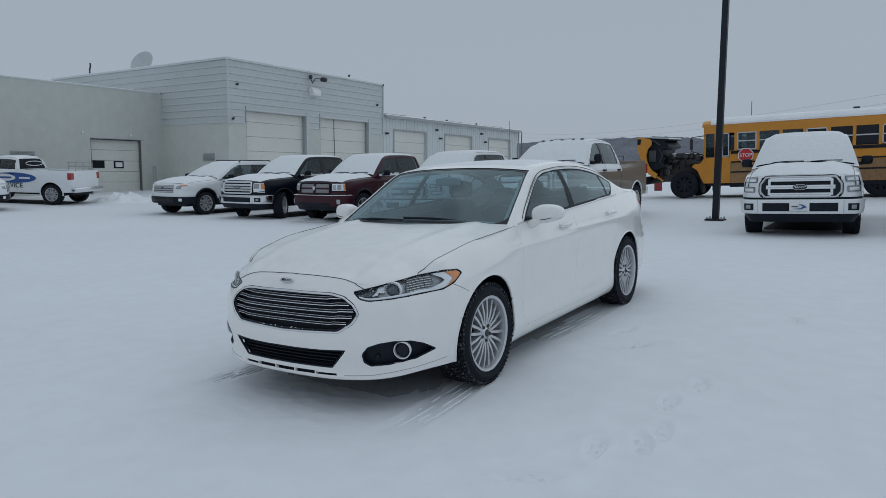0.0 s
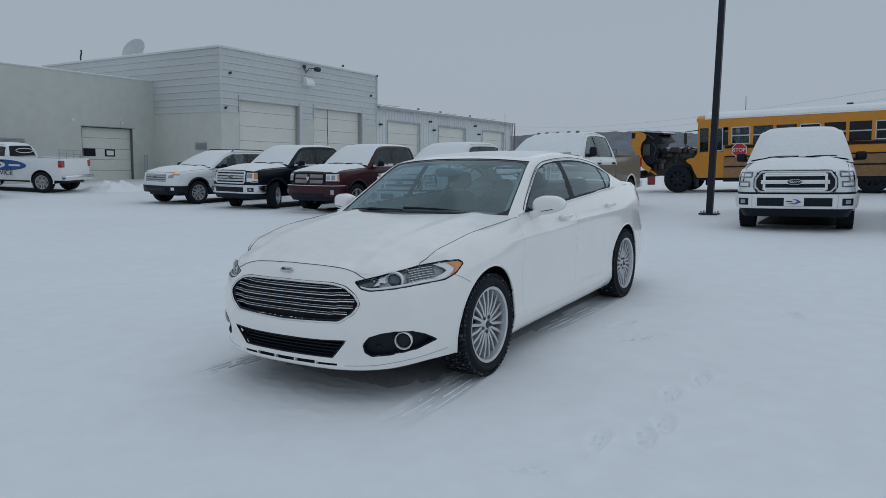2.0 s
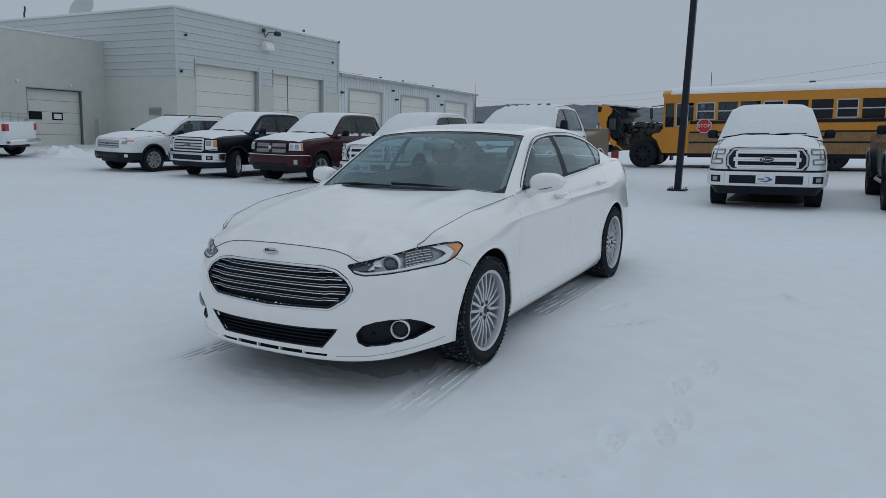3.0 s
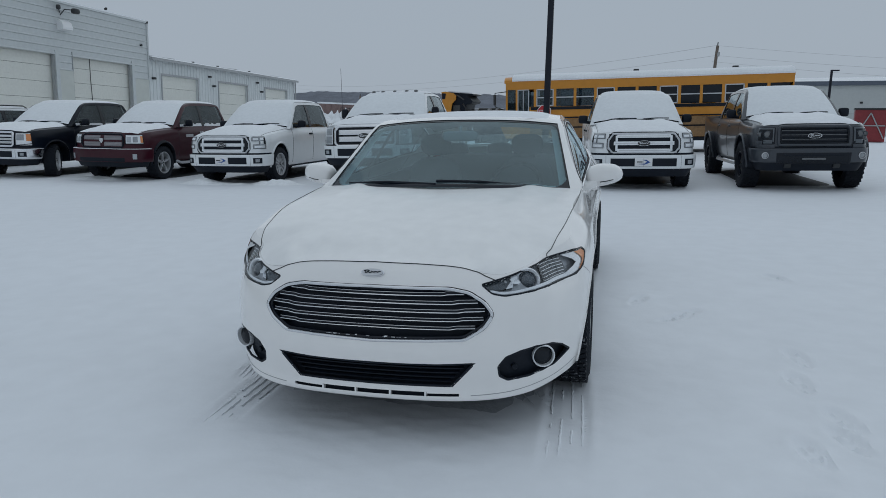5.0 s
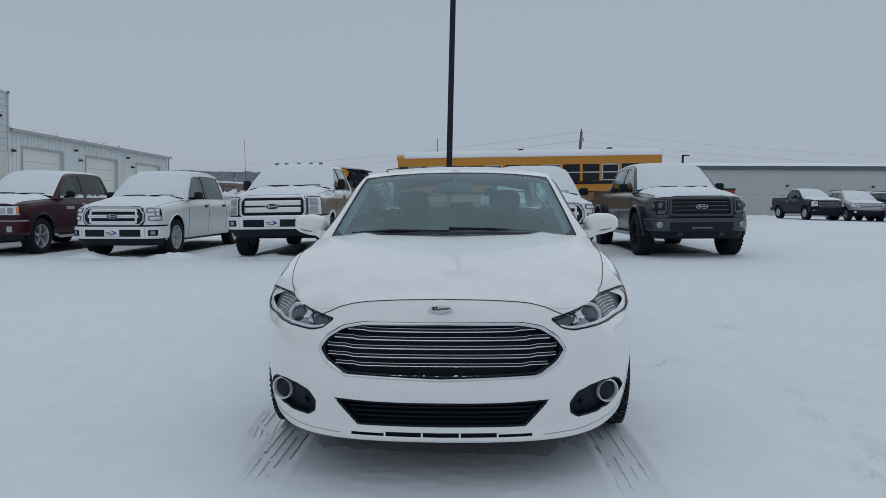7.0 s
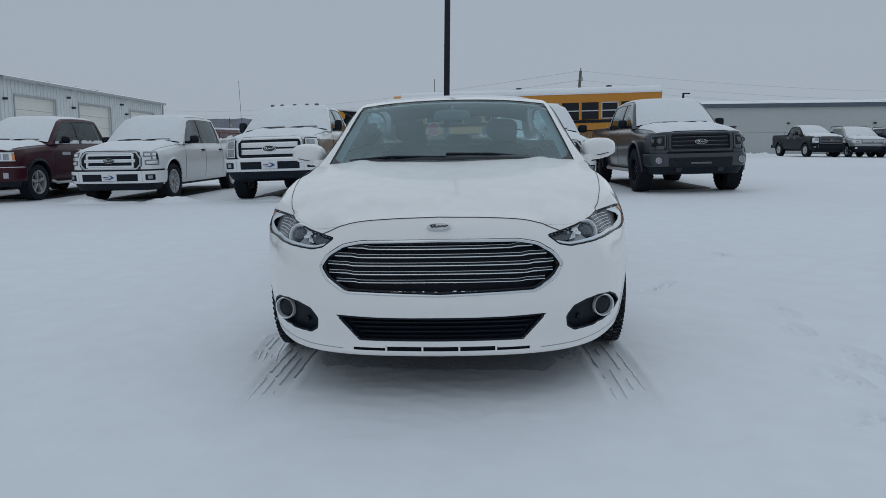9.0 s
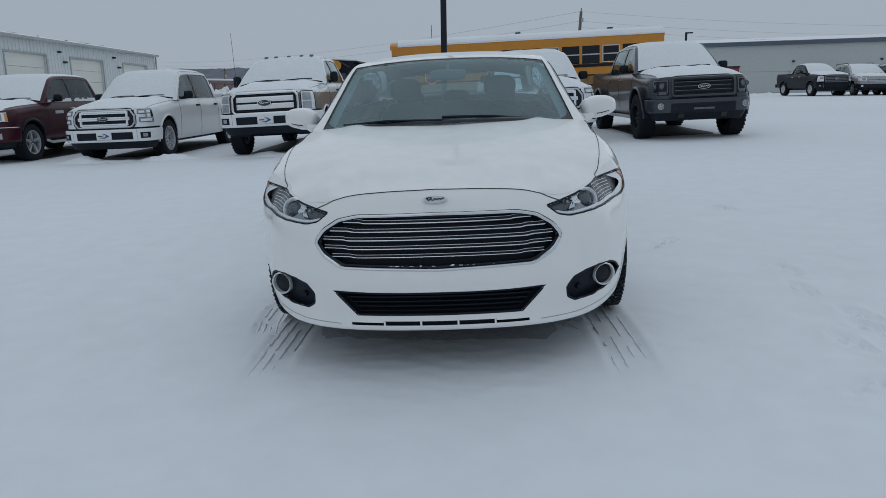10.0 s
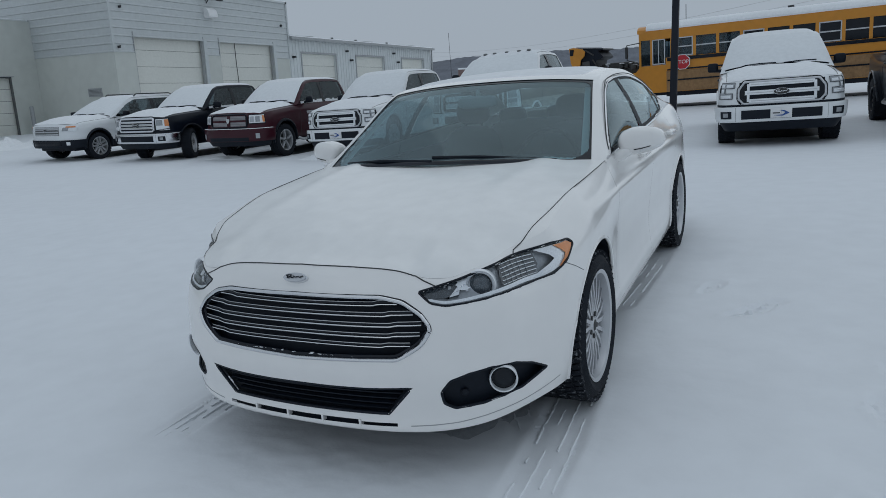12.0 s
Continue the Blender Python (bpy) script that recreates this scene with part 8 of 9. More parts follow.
# ---- the service pickup by the low building ----
service = pickup("pickup_truck", "white service pickup with a blue oval on its door", style(F150, w=0.985, face=face_f13, wb=3.2, ov=0.8, tail=4.02, cab=(0.10, 1.86), sill=0.48, hood=1.16, belt=1.30, rail=1.30, roof=1.80, rake=0.72, r=0.39, plate=False, bumper=M_CHROME, grillemat=M_CHROME, barmat=M_CHROME, spokes="six", handle=M_PLASTIC, mirmat=M_TRUCKWHITE), on_ground(-27.62, 9.80, -61))
for sgn in (1, -1):
    bm = bmesh.new()
    prism(bm, [(1.70 + 0.93 * math.cos(a), 1.00 + 0.20 * math.sin(a)) for a in np.linspace(0, 2 * math.pi, 33)[:-1]], sgn * 0.965, sgn * 0.990, "x")
    part("door_oval", bm, M_SIGNBLUE, service, "blue oval with pale marks", smooth=False)
    bm = bmesh.new()
    prism(bm, [(1.30 + 0.50 * math.cos(a), 1.00 + 0.14 * math.sin(a)) for a in np.linspace(0, 2 * math.pi, 33)[:-1]], sgn * 0.985, sgn * 0.994, "x")
    part("oval_field", bm, M_SIGNWHITE, service, smooth=False)
    for y0, w, mt in ((1.36, 0.56, M_SIGNBLUE), (2.16, 0.44, M_SIGNWHITE)):
        bm = bmesh.new()
        add_box(bm, min(sgn * 0.99, sgn * 0.999), max(sgn * 0.99, sgn * 0.999), y0 - w / 2, y0 + w / 2, 0.965, 1.035)
        part("oval_mark", bm, mt, service, smooth=False)
    lettering("door_lettering", "SERVICE", 0.25, Matrix.Translation((sgn * 0.984, 1.62, 0.70)) @ Matrix.Rotation(sgn * math.pi / 2, 4, "Z") @ Matrix.Rotation(math.pi / 2, 4, "X"), M_DARK, service)
bars(service, "window_decal", [(0.52 * math.cos(a), 1.93 - 0.02 * math.sin(a) - 0.12 * (0.12 * math.sin(a)), 1.54 + 0.085 * math.sin(a)) for a in np.linspace(0, 2 * math.pi, 25)[:-1]], 0.014, M_SIGNWHITE, "white oval on the rear window", seg=5, closed=True)
bm = bmesh.new()
for k in range(4):
    tube(bm, [(-0.7, 2.9 + 0.3 * k, 1.25), (-0.7, 2.9 + 0.3 * k, 1.60)], 0.018, 6)
tube(bm, [(-0.7, 2.85, 1.60), (-0.7, 3.85, 1.60)], 0.018, 6)
tube(bm, [(-0.7, 2.85, 1.45), (-0.7, 3.85, 1.45)], 0.018, 6)
part("cargo_rack", bm, M_TRIM, service, "pale steel rack in the bed")


# ---- school bus with its hood tipped open ----
def school_bus():
    gx, gy = -3.70, 24.4
    m = on_ground(gx, gy, -90, 0, 3.0)
    t = thing("school_bus", "yellow school bus under snow with its hood tipped open", "bus", m)
    # local frame: forward is -y, the near side is +x
    W, y0, y1, z0, zr = 1.2, 0.72, 10.75, 0.55, 2.62

    def panel(name, a, b, c, d, material, x=W, thick=0.05, label="", both=True):
        out = []
        for sgn in ((1, -1) if both else (1,)):
            bm = bmesh.new()
            add_box(bm, min(sgn * x, sgn * (x - thick)), max(sgn * x, sgn * (x - thick)), a, b, c, d, 0.004)
            out.append(part(name, bm, material, t, label, smooth=False))
        return out
    wz0, wz1 = 1.74, 2.36
    panel("side_panel", y0 + 0.9, y1, z0, wz0 - 0.02, M_YELLOW)
    panel("side_panel", y0, y0 + 0.9, z0, wz0 - 0.25, M_YELLOW)
    panel("header_panel", y0, y1, wz1, zr, M_YELLOW)
    for z, h in ((wz0 - 0.14, 0.11), (1.28, 0.05), (0.92, 0.05)):
        panel("rub_rail", y0 + 0.95, y1, z, z + h, M_GLOSSBLACK, W + 0.025, 0.03)
    panel("dirty_skirt", y0 + 0.92, y1, z0 + 0.01, 1.26, M_DIRTYELLOW, W + 0.006, 0.02, "dirt-browned lower panel")
    panel("skirt_shadow", y0 + 0.9, y1, 0.40, z0, M_PLASTIC, W - 0.06, 0.04)
    n, p = 12, (y1 - 1.90) / 12
    for i in range(n):
        a = 1.83 + i * p
        panel("window_pillar", a - 0.05, a + 0.05, wz0 - 0.02, wz1, M_YELLOW)
        for sgn in (1, -1):
            w = new("bus_window")
            w.parent = t
            x = sgn * (W - 0.03)
            bm = bmesh.new()
            add_box(bm, x - 0.008, x + 0.008, a + 0.05, a + p - 0.05, wz0, wz1)
            part("pane", bm, M_TRUCKGLASS if i < 3 else M_WINDOW, w, smooth=False)
            bm = bmesh.new()
            zm = (wz0 + wz1) / 2
            xo = sgn * (W - 0.012)
            add_box(bm, xo - 0.014, xo + 0.014, a + 0.05, a + p - 0.05, zm - 0.02, zm + 0.02)
            if i % 3 == 0:
                add_box(bm, xo - 0.014, xo + 0.014, a + 0.05, a + 0.085, wz0, wz1)
                add_box(bm, xo - 0.014, xo + 0.014, a + p - 0.085, a + p - 0.05, wz0, wz1)
                add_box(bm, xo - 0.014, xo + 0.014, a + 0.05, a + p - 0.05, wz1 - 0.035, wz1)
                add_box(bm, xo - 0.014, xo + 0.014, a + 0.05, a + p - 0.05, wz0, wz0 + 0.035)
            part("sash", bm, M_ALLOY, w, smooth=False)
    # driver's window, posts
    for sgn in (1, -1):
        bm = bmesh.new()
        x = sgn * (W - 0.03)
        add_box(bm, x - 0.01, x + 0.01, y0 + 0.08, 1.62, wz0 - 0.22, wz1)
        part("driver_window", bm, M_TRUCKGLASS, t, smooth=False)
        bm = bmesh.new()
        xo = sgn * (W - 0.012)
        for a_, b_, c_, d_ in ((1.17, 1.20, wz0 - 0.20, wz1), (1.57, 1.60, wz0 - 0.20, wz1), (1.17, 1.60, wz1 - 0.03, wz1), (1.17, 1.60, wz0 - 0.22, wz0 - 0.19), (1.37, 1.395, wz0 - 0.2, wz1)):
            add_box(bm, xo - 0.012, xo + 0.012, a_, b_, c_, d_)
        part("window_sash", bm, M_ALLOY, t, smooth=False)
        for a in (y0, 1.1):
            bm = bmesh.new()
            add_box(bm, min(sgn * W, sgn * (W - 0.06)), max(sgn * W, sgn * (W - 0.06)), a, a + 0.07, wz0 - 0.25, wz1, 0.006)
            part("door_post", bm, M_YELLOW, t, smooth=False)
    # roof with rounded edges, and the snow on it
    prof = [(W, zr - 0.02), (W - 0.02, zr + 0.09), (W - 0.14, zr + 0.17), (W - 0.5, zr + 0.23), (0, zr + 0.25)]
    prof = prof + [(-x, z) for x, z in prof[-2::-1]]
    bm = bmesh.new()
    prism(bm, prof, y0 - 0.05, y1 + 0.02, "y")
    part("roof", bm, M_YELLOW, t)
    bm = bmesh.new()
    sp = [(W + 0.010, zr + 0.05), (W + 0.015, zr + 0.11), (W - 0.05, zr + 0.20), (W - 0.25, zr + 0.28), (W - 0.6, zr + 0.33), (0, zr + 0.35)]
    sp = sp + [(-x, z) for x, z in sp[-2::-1]]
    prism(bm, sp, y0 + 0.25, y1 + 0.01, "y")
    part("roof_snow", bm, M_DUST, t, "thick snow along the bus roof")
    bm = bmesh.new()
    add_box(bm, -W + 0.05, W - 0.05, y1 - 0.03, y1 + 0.02, z0, zr, 0.01)
    part("rear_panel", bm, M_YELLOW, t, smooth=False)
    bm = bmesh.new()
    add_box(bm, -W + 0.06, W - 0.06, y0, y0 + 0.05, z0, wz0 - 0.3, 0.01)
    add_box(bm, -W + 0.06, W - 0.06, y0, y0 + 0.05, zr - 0.2, zr, 0.01)
    part("cowl_panel", bm, M_YELLOW, t, smooth=False)
    bm = bmesh.new()
    add_box(bm, -W + 0.08, W - 0.08, y0 + 0.01, y0 + 0.03, wz0 - 0.3, zr - 0.2)
    part("windshield", bm, M_WINDOW, t, smooth=False)
    bm = bmesh.new()
    add_box(bm, -W + 0.1, W - 0.1, y0 + 0.1, y1 - 0.1, 0.45, 0.6)
    part("floor", bm, M_PLASTIC, t, smooth=False)
    for y in (3.0, 5.5, 8.0):
        bm = bmesh.new()
        add_box(bm, -W + 0.15, W - 0.15, y, y + 0.15, 0.6, 1.75, 0.05)
        part("seat_row", bm, M_SEAT, t)
    # front frame, engine, wheels
    bm = bmesh.new()
    for x in (-0.45, 0.45):
        add_box(bm, x - 0.06, x + 0.06, -1.35, 2.5, 0.62, 0.85, 0.02)
    add_box(bm, -0.42, 0.42, -0.75, 0.70, 0.85, 1.55, 0.10)
    add_box(bm, -0.55, 0.55, -1.10, -0.95, 0.70, 1.55, 0.03)
    add_box(bm, -0.20, 0.55, -0.5, 0.35, 1.5, 1.72, 0.08)
    for k in range(6):
        a = k * 1.1
        tube(bm, [(0.2 * math.cos(a), -0.9, 1.2), (0.5 * math.cos(a), -0.4 + 0.1 * k, 1.65), (0.45, 0.2 + 0.05 * k, 1.4 - 0.05 * k)], 0.035, 8)
    add_cyl(bm, 0.16, 0.6, Matrix.Translation((0.62, 0.3, 1.35)) @ Matrix.Rotation(math.pi / 2, 4, "X"), 16)
    part("engine", bm, M_ENGINE, t, "greasy exposed engine")
    for sgn in (1, -1):
        bm = bmesh.new()
        prism(bm, [(0.72, 0.55), (0.62, 0.75), (0.50, 1.02), (0.30, 1.18), (0.36, 1.26), (0.60, 1.30), (0.72, 1.45)], sgn * 0.72, sgn * 1.19, "x")
        part("cowl_side", bm, M_YELLOW, t, smooth=False)
    bm = bmesh.new()
    rng = random.Random(21)
    for k in range(26):
        x, y, z = rng.uniform(-0.2, 0.75), rng.uniform(-0.9, 0.6), rng.uniform(1.15, 1.62)
        blob(bm, (x, y, z), (rng.uniform(0.06, 0.16), rng.uniform(0.06, 0.16), rng.uniform(0.05, 0.13)), 0.6, n=8)
    for k in range(10):
        x, y = rng.uniform(0.3, 0.8), rng.uniform(-0.9, 0.5)
        tube(bm, [(x, y, 1.1), (x + rng.uniform(-.1, .1), y + rng.uniform(-.2, .2), 1.5), (x + rng.uniform(-.2, .2), y + rng.uniform(-.4, .4), 1.66), (x, y + rng.uniform(-.5, .5), 1.4)], 0.022, 6)
    part("engine_parts", bm, M_ENGINE, t, "hoses and ancillaries of the bare engine")
    bm = bmesh.new()
    for k in range(9):
        blob(bm, (rng.uniform(0.1, 0.75), rng.uniform(-0.85, 0.5), rng.uniform(1.58, 1.70)), (0.09, 0.10, 0.022), 0.8, n=8)
    part("engine_snow", bm, M_DUST, t, "bits of snow on the engine")
    bm = bmesh.new()
    add_box(bm, -1.2, 1.2, -1.55, -1.38, 0.55, 0.85, 0.04)
    part("front_bumper", bm, M_PLASTIC, t)
    for sgn in (1, -1):
        wheel(t, (sgn * 1.02, 0.0, 0.51), 0.51, 0.27, 0.29, "steel", sgn, rim_mat=M_PLASTIC)
        wheel(t, (sgn * 0.98, 6.3, 0.51), 0.51, 0.27, 0.29, "steel", sgn, rim_mat=M_PLASTIC)
        bm = bmesh.new()
        add_box(bm, min(sgn * 0.7, sgn * 1.18), max(sgn * 0.7, sgn * 1.18), 0.62, 0.68, 0.2, 0.75, 0.01)
        part("mud_flap", bm, M_PLASTIC, t, smooth=False)
    # tipped hood: its shell stands on its nose ahead of the wheels
    hd = new("open_hood")
    hd.parent = t
    hd["label"] = "yellow hood tipped forward, dark inside"
    arc = [(-1.05, 0.75), (-1.35, 0.95), (-1.62, 1.35), (-1.80, 1.85), (-1.84, 2.30), (-1.72, 2.36)]
    xs = np.linspace(-1.02, 1.02, 13)
    v, f = [], []
    for x in xs:
        k = 0.22 * (abs(x) / 1.02) ** 4
        for y, z in arc:
            v.append((x, y + k, z - 0.10 * (abs(x) / 1.02) ** 4))
    na = len(arc)
    for i in range(len(xs) - 1):
        for j in range(na - 1):
            a = i * na + j
            f.append((a, a + 1, a + na + 1, a + na))
    bm = bmesh.new()
    vs = [bm.verts.new(q) for q in v]
    for q in f:
        bm.faces.new([vs[i] for i in q])
    bmesh.ops.recalc_face_normals(bm, faces=bm.faces[:])
    bmesh.ops.solidify(bm, geom=bm.faces[:], thickness=0.05)
    part("hood_shell", bm, M_YELLOW, hd)
    for sgn in (1, -1):
        bm = bmesh.new()
        side = [(-1.12, 0.78), (-1.38, 0.96), (-1.62, 1.38), (-1.78, 1.85), (-1.82, 2.36), (-1.66, 2.38), (-1.34, 2.30), (-1.24, 2.20), (-1.26, 2.06), (-1.40, 1.92), (-1.46, 1.66), (-1.42, 1.36), (-1.26, 1.10), (-1.02, 0.94)]
        prism(bm, side, sgn * 0.98, sgn * 1.05, "x")
        part("hood_side", bm, M_YELLOW, hd, smooth=False)
    bm = bmesh.new()
    add_box(bm, -0.95, 0.95, -1.66, -1.40, 1.25, 2.3, 0.1)
    prism(bm, [(-1.60, 2.36), (-1.20, 2.36), (-0.62, 2.27), (-0.60, 2.22), (-0.80, 2.20), (-0.62, 1.98), (-0.66, 1.92), (-0.86, 1.86), (-0.92, 1.64), (-0.80, 1.52), (-0.82, 1.30), (-1.0, 1.12), (-1.3, 1.05), (-1.45, 1.25)], -0.9, 0.90, "x")
    part("hood_liner", bm, M_PLASTIC, hd)
    bm = bmesh.new()
    add_box(bm, 0.90, 0.96, -1.40, -1.10, 1.42, 1.86, 0.04)
    tube(bm, [(0.93, -1.0, 1.9), (0.95, -0.86, 1.7), (0.93, -0.95, 1.4), (0.90, -0.8, 1.2)], 0.03, 6)
    tube(bm, [(0.93, -1.5, 2.3), (0.95, -1.2, 2.22), (0.94, -0.95, 2.05)], 0.03, 6)
    part("hood_bracing", bm, M_ENGINE, hd)
    bm = bmesh.new()
    prism(bm, [(-1.60, 2.36), (-1.58, 2.40), (-0.66, 2.31), (-0.62, 2.27)], -0.92, 0.93, "x")
    part("liner_edge", bm, M_ALLOY, hd, "bent bright edge of the hood lining", smooth=False)
    bm = bmesh.new()
    prism(bm, [(-1.80, 2.10), (-1.79, 2.32), (-1.64, 2.30), (-1.68, 2.10)], 1.045, 1.06, "x")
    part("hood_intake", bm, M_PLASTIC, hd, smooth=False)
    # stop sign on its arm
    sg = new("stop_sign")
    sg.parent = t
    sg["label"] = "red octagonal stop sign on the bus side"
    oc = lambda r: [(2.18 + r * math.cos(a), 1.53 + r * math.sin(a)) for a in np.linspace(math.pi / 8, 2 * math.pi + math.pi / 8, 9)[:-1]]
    bm = bmesh.new()
    prism(bm, oc(0.27), W + 0.05, W + 0.075, "x")
    part("sign_border", bm, M_SIGNWHITE, sg, smooth=False)
    bm = bmesh.new()
    prism(bm, oc(0.245), W + 0.07, W + 0.08, "x")
    part("sign_face", bm, M_SIGNRED, sg, smooth=False)
    lettering("sign_lettering", "STOP", 0.175, Matrix.Translation((W + 0.083, 2.18, 1.53)) @ Matrix.Rotation(math.pi / 2, 4, "Z") @ Matrix.Rotation(math.pi / 2, 4, "X"), M_SIGNWHITE, sg)
    bars(t, "side_mirror", [(W + 0.05, 0.7, 1.6), (W + 0.25, 0.35, 1.75), (W + 0.25, 0.35, 2.25), (W + 0.02, 0.75, 2.3)], 0.02, M_DARK, seg=6)
    bm = bmesh.new()
    add_box(bm, W + 0.15, W + 0.35, 0.3, 0.38, 1.8, 2.2, 0.03)
    part("mirror_head", bm, M_DARK, t)
    bars(t, "aerial", [(0.3, 2.2, zr + 0.3), (0.3, 2.2, zr + 0.85)], 0.012, M_DARK, seg=5)
    for y in (5.4, 8.9):
        bm = bmesh.new()
        add_box(bm, -0.1, 0.1, y, y + 0.2, zr + 0.30, zr + 0.42, 0.02)
        part("roof_marker", bm, M_DARK, t)
    return t


school_bus()


# ---- far row of parked vehicles and the warehouse ----
pickup("pickup_truck", "small black pickup with a snowy windshield", style(F13, w=0.90, hood=1.08, belt=1.15, roof=1.70, rail=1.18, r=0.36, wb=2.9, tail=3.75, cab=(0.4, 2.1), tw=0.24, rim=0.2, sill=0.45, plain=True, hood_depth=0.06, bumper=M_BLACKPAINT, grillemat=M_DARKALLOY, barmat=M_DARKALLOY), on_ground(18.75, 35.5, 4), group="far parked cars")
SUVBASE = dict(plain=True, hood_depth=0.05, w=0.92, ov=0.9, wb=2.8, tail=3.75, r=0.34, tw=0.22, rim=0.21, sill=0.38, hood=0.95, belt=1.02, roof=1.55, rail=1.1, cab=(0.35, 3.6), rake=0.95, brake=0.5, bow=0.05, spokes="five", paint=M_SILVERPAINT, low=M_SILVERPAINT, bumper=M_SILVERPAINT, face=face_suv, suv=True, taper=0.72, handle=M_SILVERPAINT, darkpost=True, mirror=(0.1, 0.06, 0.06))
pickup("minivan", "silver minivan under thin snow", style(SUVBASE, roof=1.62, wb=2.6, tail=3.4, cab=(0.35, 3.3)), on_ground(20.75, 34.9, -6), "minivan", "far parked cars")
pickup("suv", "dark suv with snow on its windshield", style(SUVBASE, paint=M_BLACKPAINT, low=M_BLACKPAINT, bumper=M_BLACKPAINT), on_ground(22.75, 33.7, 0), "suv", "far parked cars")
pickup("hatchback", "dark blue car with a snowy hood", style(SUVBASE, paint=M_BLUEPAINT, low=M_BLUEPAINT, bumper=M_BLUEPAINT, roof=1.5), on_ground(25.4, 31.9, 6), "car", "far parked cars")
pickup("suv", "white suv nosing in beside the service pickup", style(SUVBASE, paint=M_TRUCKWHITE, low=M_TRUCKWHITE, bumper=M_PLASTIC), on_ground(-23.85, 7.75, 152), "suv", "parked cars")


def warehouse():
    t = thing("warehouse", "long low grey warehouse with a dark roof band", "building")
    m = Matrix.Translation((16.0, 60.0, 0.75)) @ Matrix.Rotation(radians(-13), 4, "Z")
    t.matrix_basis = m
    bm = bmesh.new()
    add_box(bm, -6, 60, 0, 0.4, -0.5, 4.9)
    part("wall", bm, M_WAREHOUSE, t, smooth=False)
    bm = bmesh.new()
    add_box(bm, -6.2, 60.2, -0.25, 0.1, 4.72, 5.05, 0.02)
    part("roof_band", bm, M_BAND, t, smooth=False)
    bm = bmesh.new()
    prism(bm, [(-0.2, 5.06), (9, 6.0), (9, 5.9), (0, 4.9)], -6.2, 60.2, "x")
    part("roof_snow", bm, M_DUST, t, "snow on the low roof", smooth=False)
    bm = bmesh.new()
    add_box(bm, -6, -5.6, 0.4, 14, -0.5, 4.9)
    part("end_wall", bm, M_WAREHOUSE, t, smooth=False)
    for x in (4.0, 10.5, 17.0, 24.0):
        bm = bmesh.new()
        add_box(bm, x, x + 0.2, -0.12, 0.0, 3.3, 3.45, 0.02)
        part("wall_lamp", bm, M_DARK, t, smooth=False)
    bm = bmesh.new()
    add_box(bm, 14.0, 24.0, -6.0, 0.0, 2.45, 2.62, 0.02)
    part("canopy", bm, M_TRIM, t, smooth=False)
    bm = bmesh.new()
    add_box(bm, 14.0, 24.0, -6.0, 0.0, 2.62, 2.74, 0.02)
    part("canopy_snow", bm, M_DUST, t)
    for x in (14.2, 17.2, 20.5, 23.8):
        bm = bmesh.new()
        add_cyl(bm, 0.08, 2.8, Matrix.Translation((x, -5.8, 1.0)), 8)
        part("canopy_post", bm, M_TRIM, t)
    for x0, x1 in ((14.5, 16.9), (17.5, 20.2), (20.8, 23.5)):
        bm = bmesh.new()
        add_box(bm, x0, x1, -4.0, -3.2, -0.3, 1.6, 0.05)
        part("canopy_screen", bm, M_DARKALLOY, t, smooth=False)


warehouse()


def street_lamp(x, y, h):
    t = thing("street_lamp", "dark yard lamp on a thin pole", "street lamp", Matrix.Translation((x, y, ground_z(x, y))), "far yard lamps")
    bm = bmesh.new()
    add_cyl(bm, 0.10, h, Matrix.Translation((0, 0, h / 2)), 10, r2=0.07)
    part("pole", bm, M_POLE, t)
    bm = bmesh.new()
    add_box(bm, -0.06, 0.42, -0.09, 0.09, h - 0.02, h + 0.06, 0.02)
    part("lamp_head", bm, M_POLE, t)


street_lamp(13.7, 44.3, 4.0)
street_lamp(24.9, 37.3, 3.6)


def road_sign():
    t = thing("arrow_sign", "white arrow-shaped board on the warehouse yard pole", "sign", Matrix.Translation((27.7, 38.0, ground_z(27.7, 38.0))) @ Matrix.Rotation(radians(-30), 4, "Z"))
    bm = bmesh.new()
    prism(bm, [(-1.1, 2.35), (-0.4, 2.75), (2.5, 2.75), (2.5, 1.95), (-0.4, 1.95)], -0.04, 0.04, "y")
    part("board", bm, M_SIGNWHITE, t, smooth=False)
    for z, a, b in ((2.5, -0.3, 2.2), (2.2, -0.3, 1.8)):
        bm = bmesh.new()
        add_box(bm, a, b, -0.06, -0.04, z - 0.09, z + 0.09)
        part("sign_bar", bm, M_DARK, t, smooth=False)
    for x in (0.2, 2.2):
        bm = bmesh.new()
        add_cyl(bm, 0.05, 3.0, Matrix.Translation((x, 0.08, 1.5)), 8)
        part("post", bm, M_TRIM, t)


road_sign()


def utility_pole(x, y, h, lean=0.0):
    t = thing("utility_pole", "weathered wooden utility pole", "utility pole", Matrix.Translation((x, y, ground_z(x, y))) @ Matrix.Rotation(radians(lean), 4, "Y"), "utility poles")
    bm = bmesh.new()
    add_cyl(bm, 0.16, h, Matrix.Translation((0, 0, h / 2)), 12, r2=0.11)
    part("pole", bm, M_WOOD, t)
    bm = bmesh.new()
    add_cyl(bm, 0.10, 0.32, Matrix.Translation((0.13, -0.08, h - 0.65)), 10)
    part("transformer", bm, M_TRIM, t)
    bm = bmesh.new()
    add_cyl(bm, 0.04, 0.3, Matrix.Translation((0, 0, h + 0.1)), 8)
    part("insulator", bm, M_DARK, t)


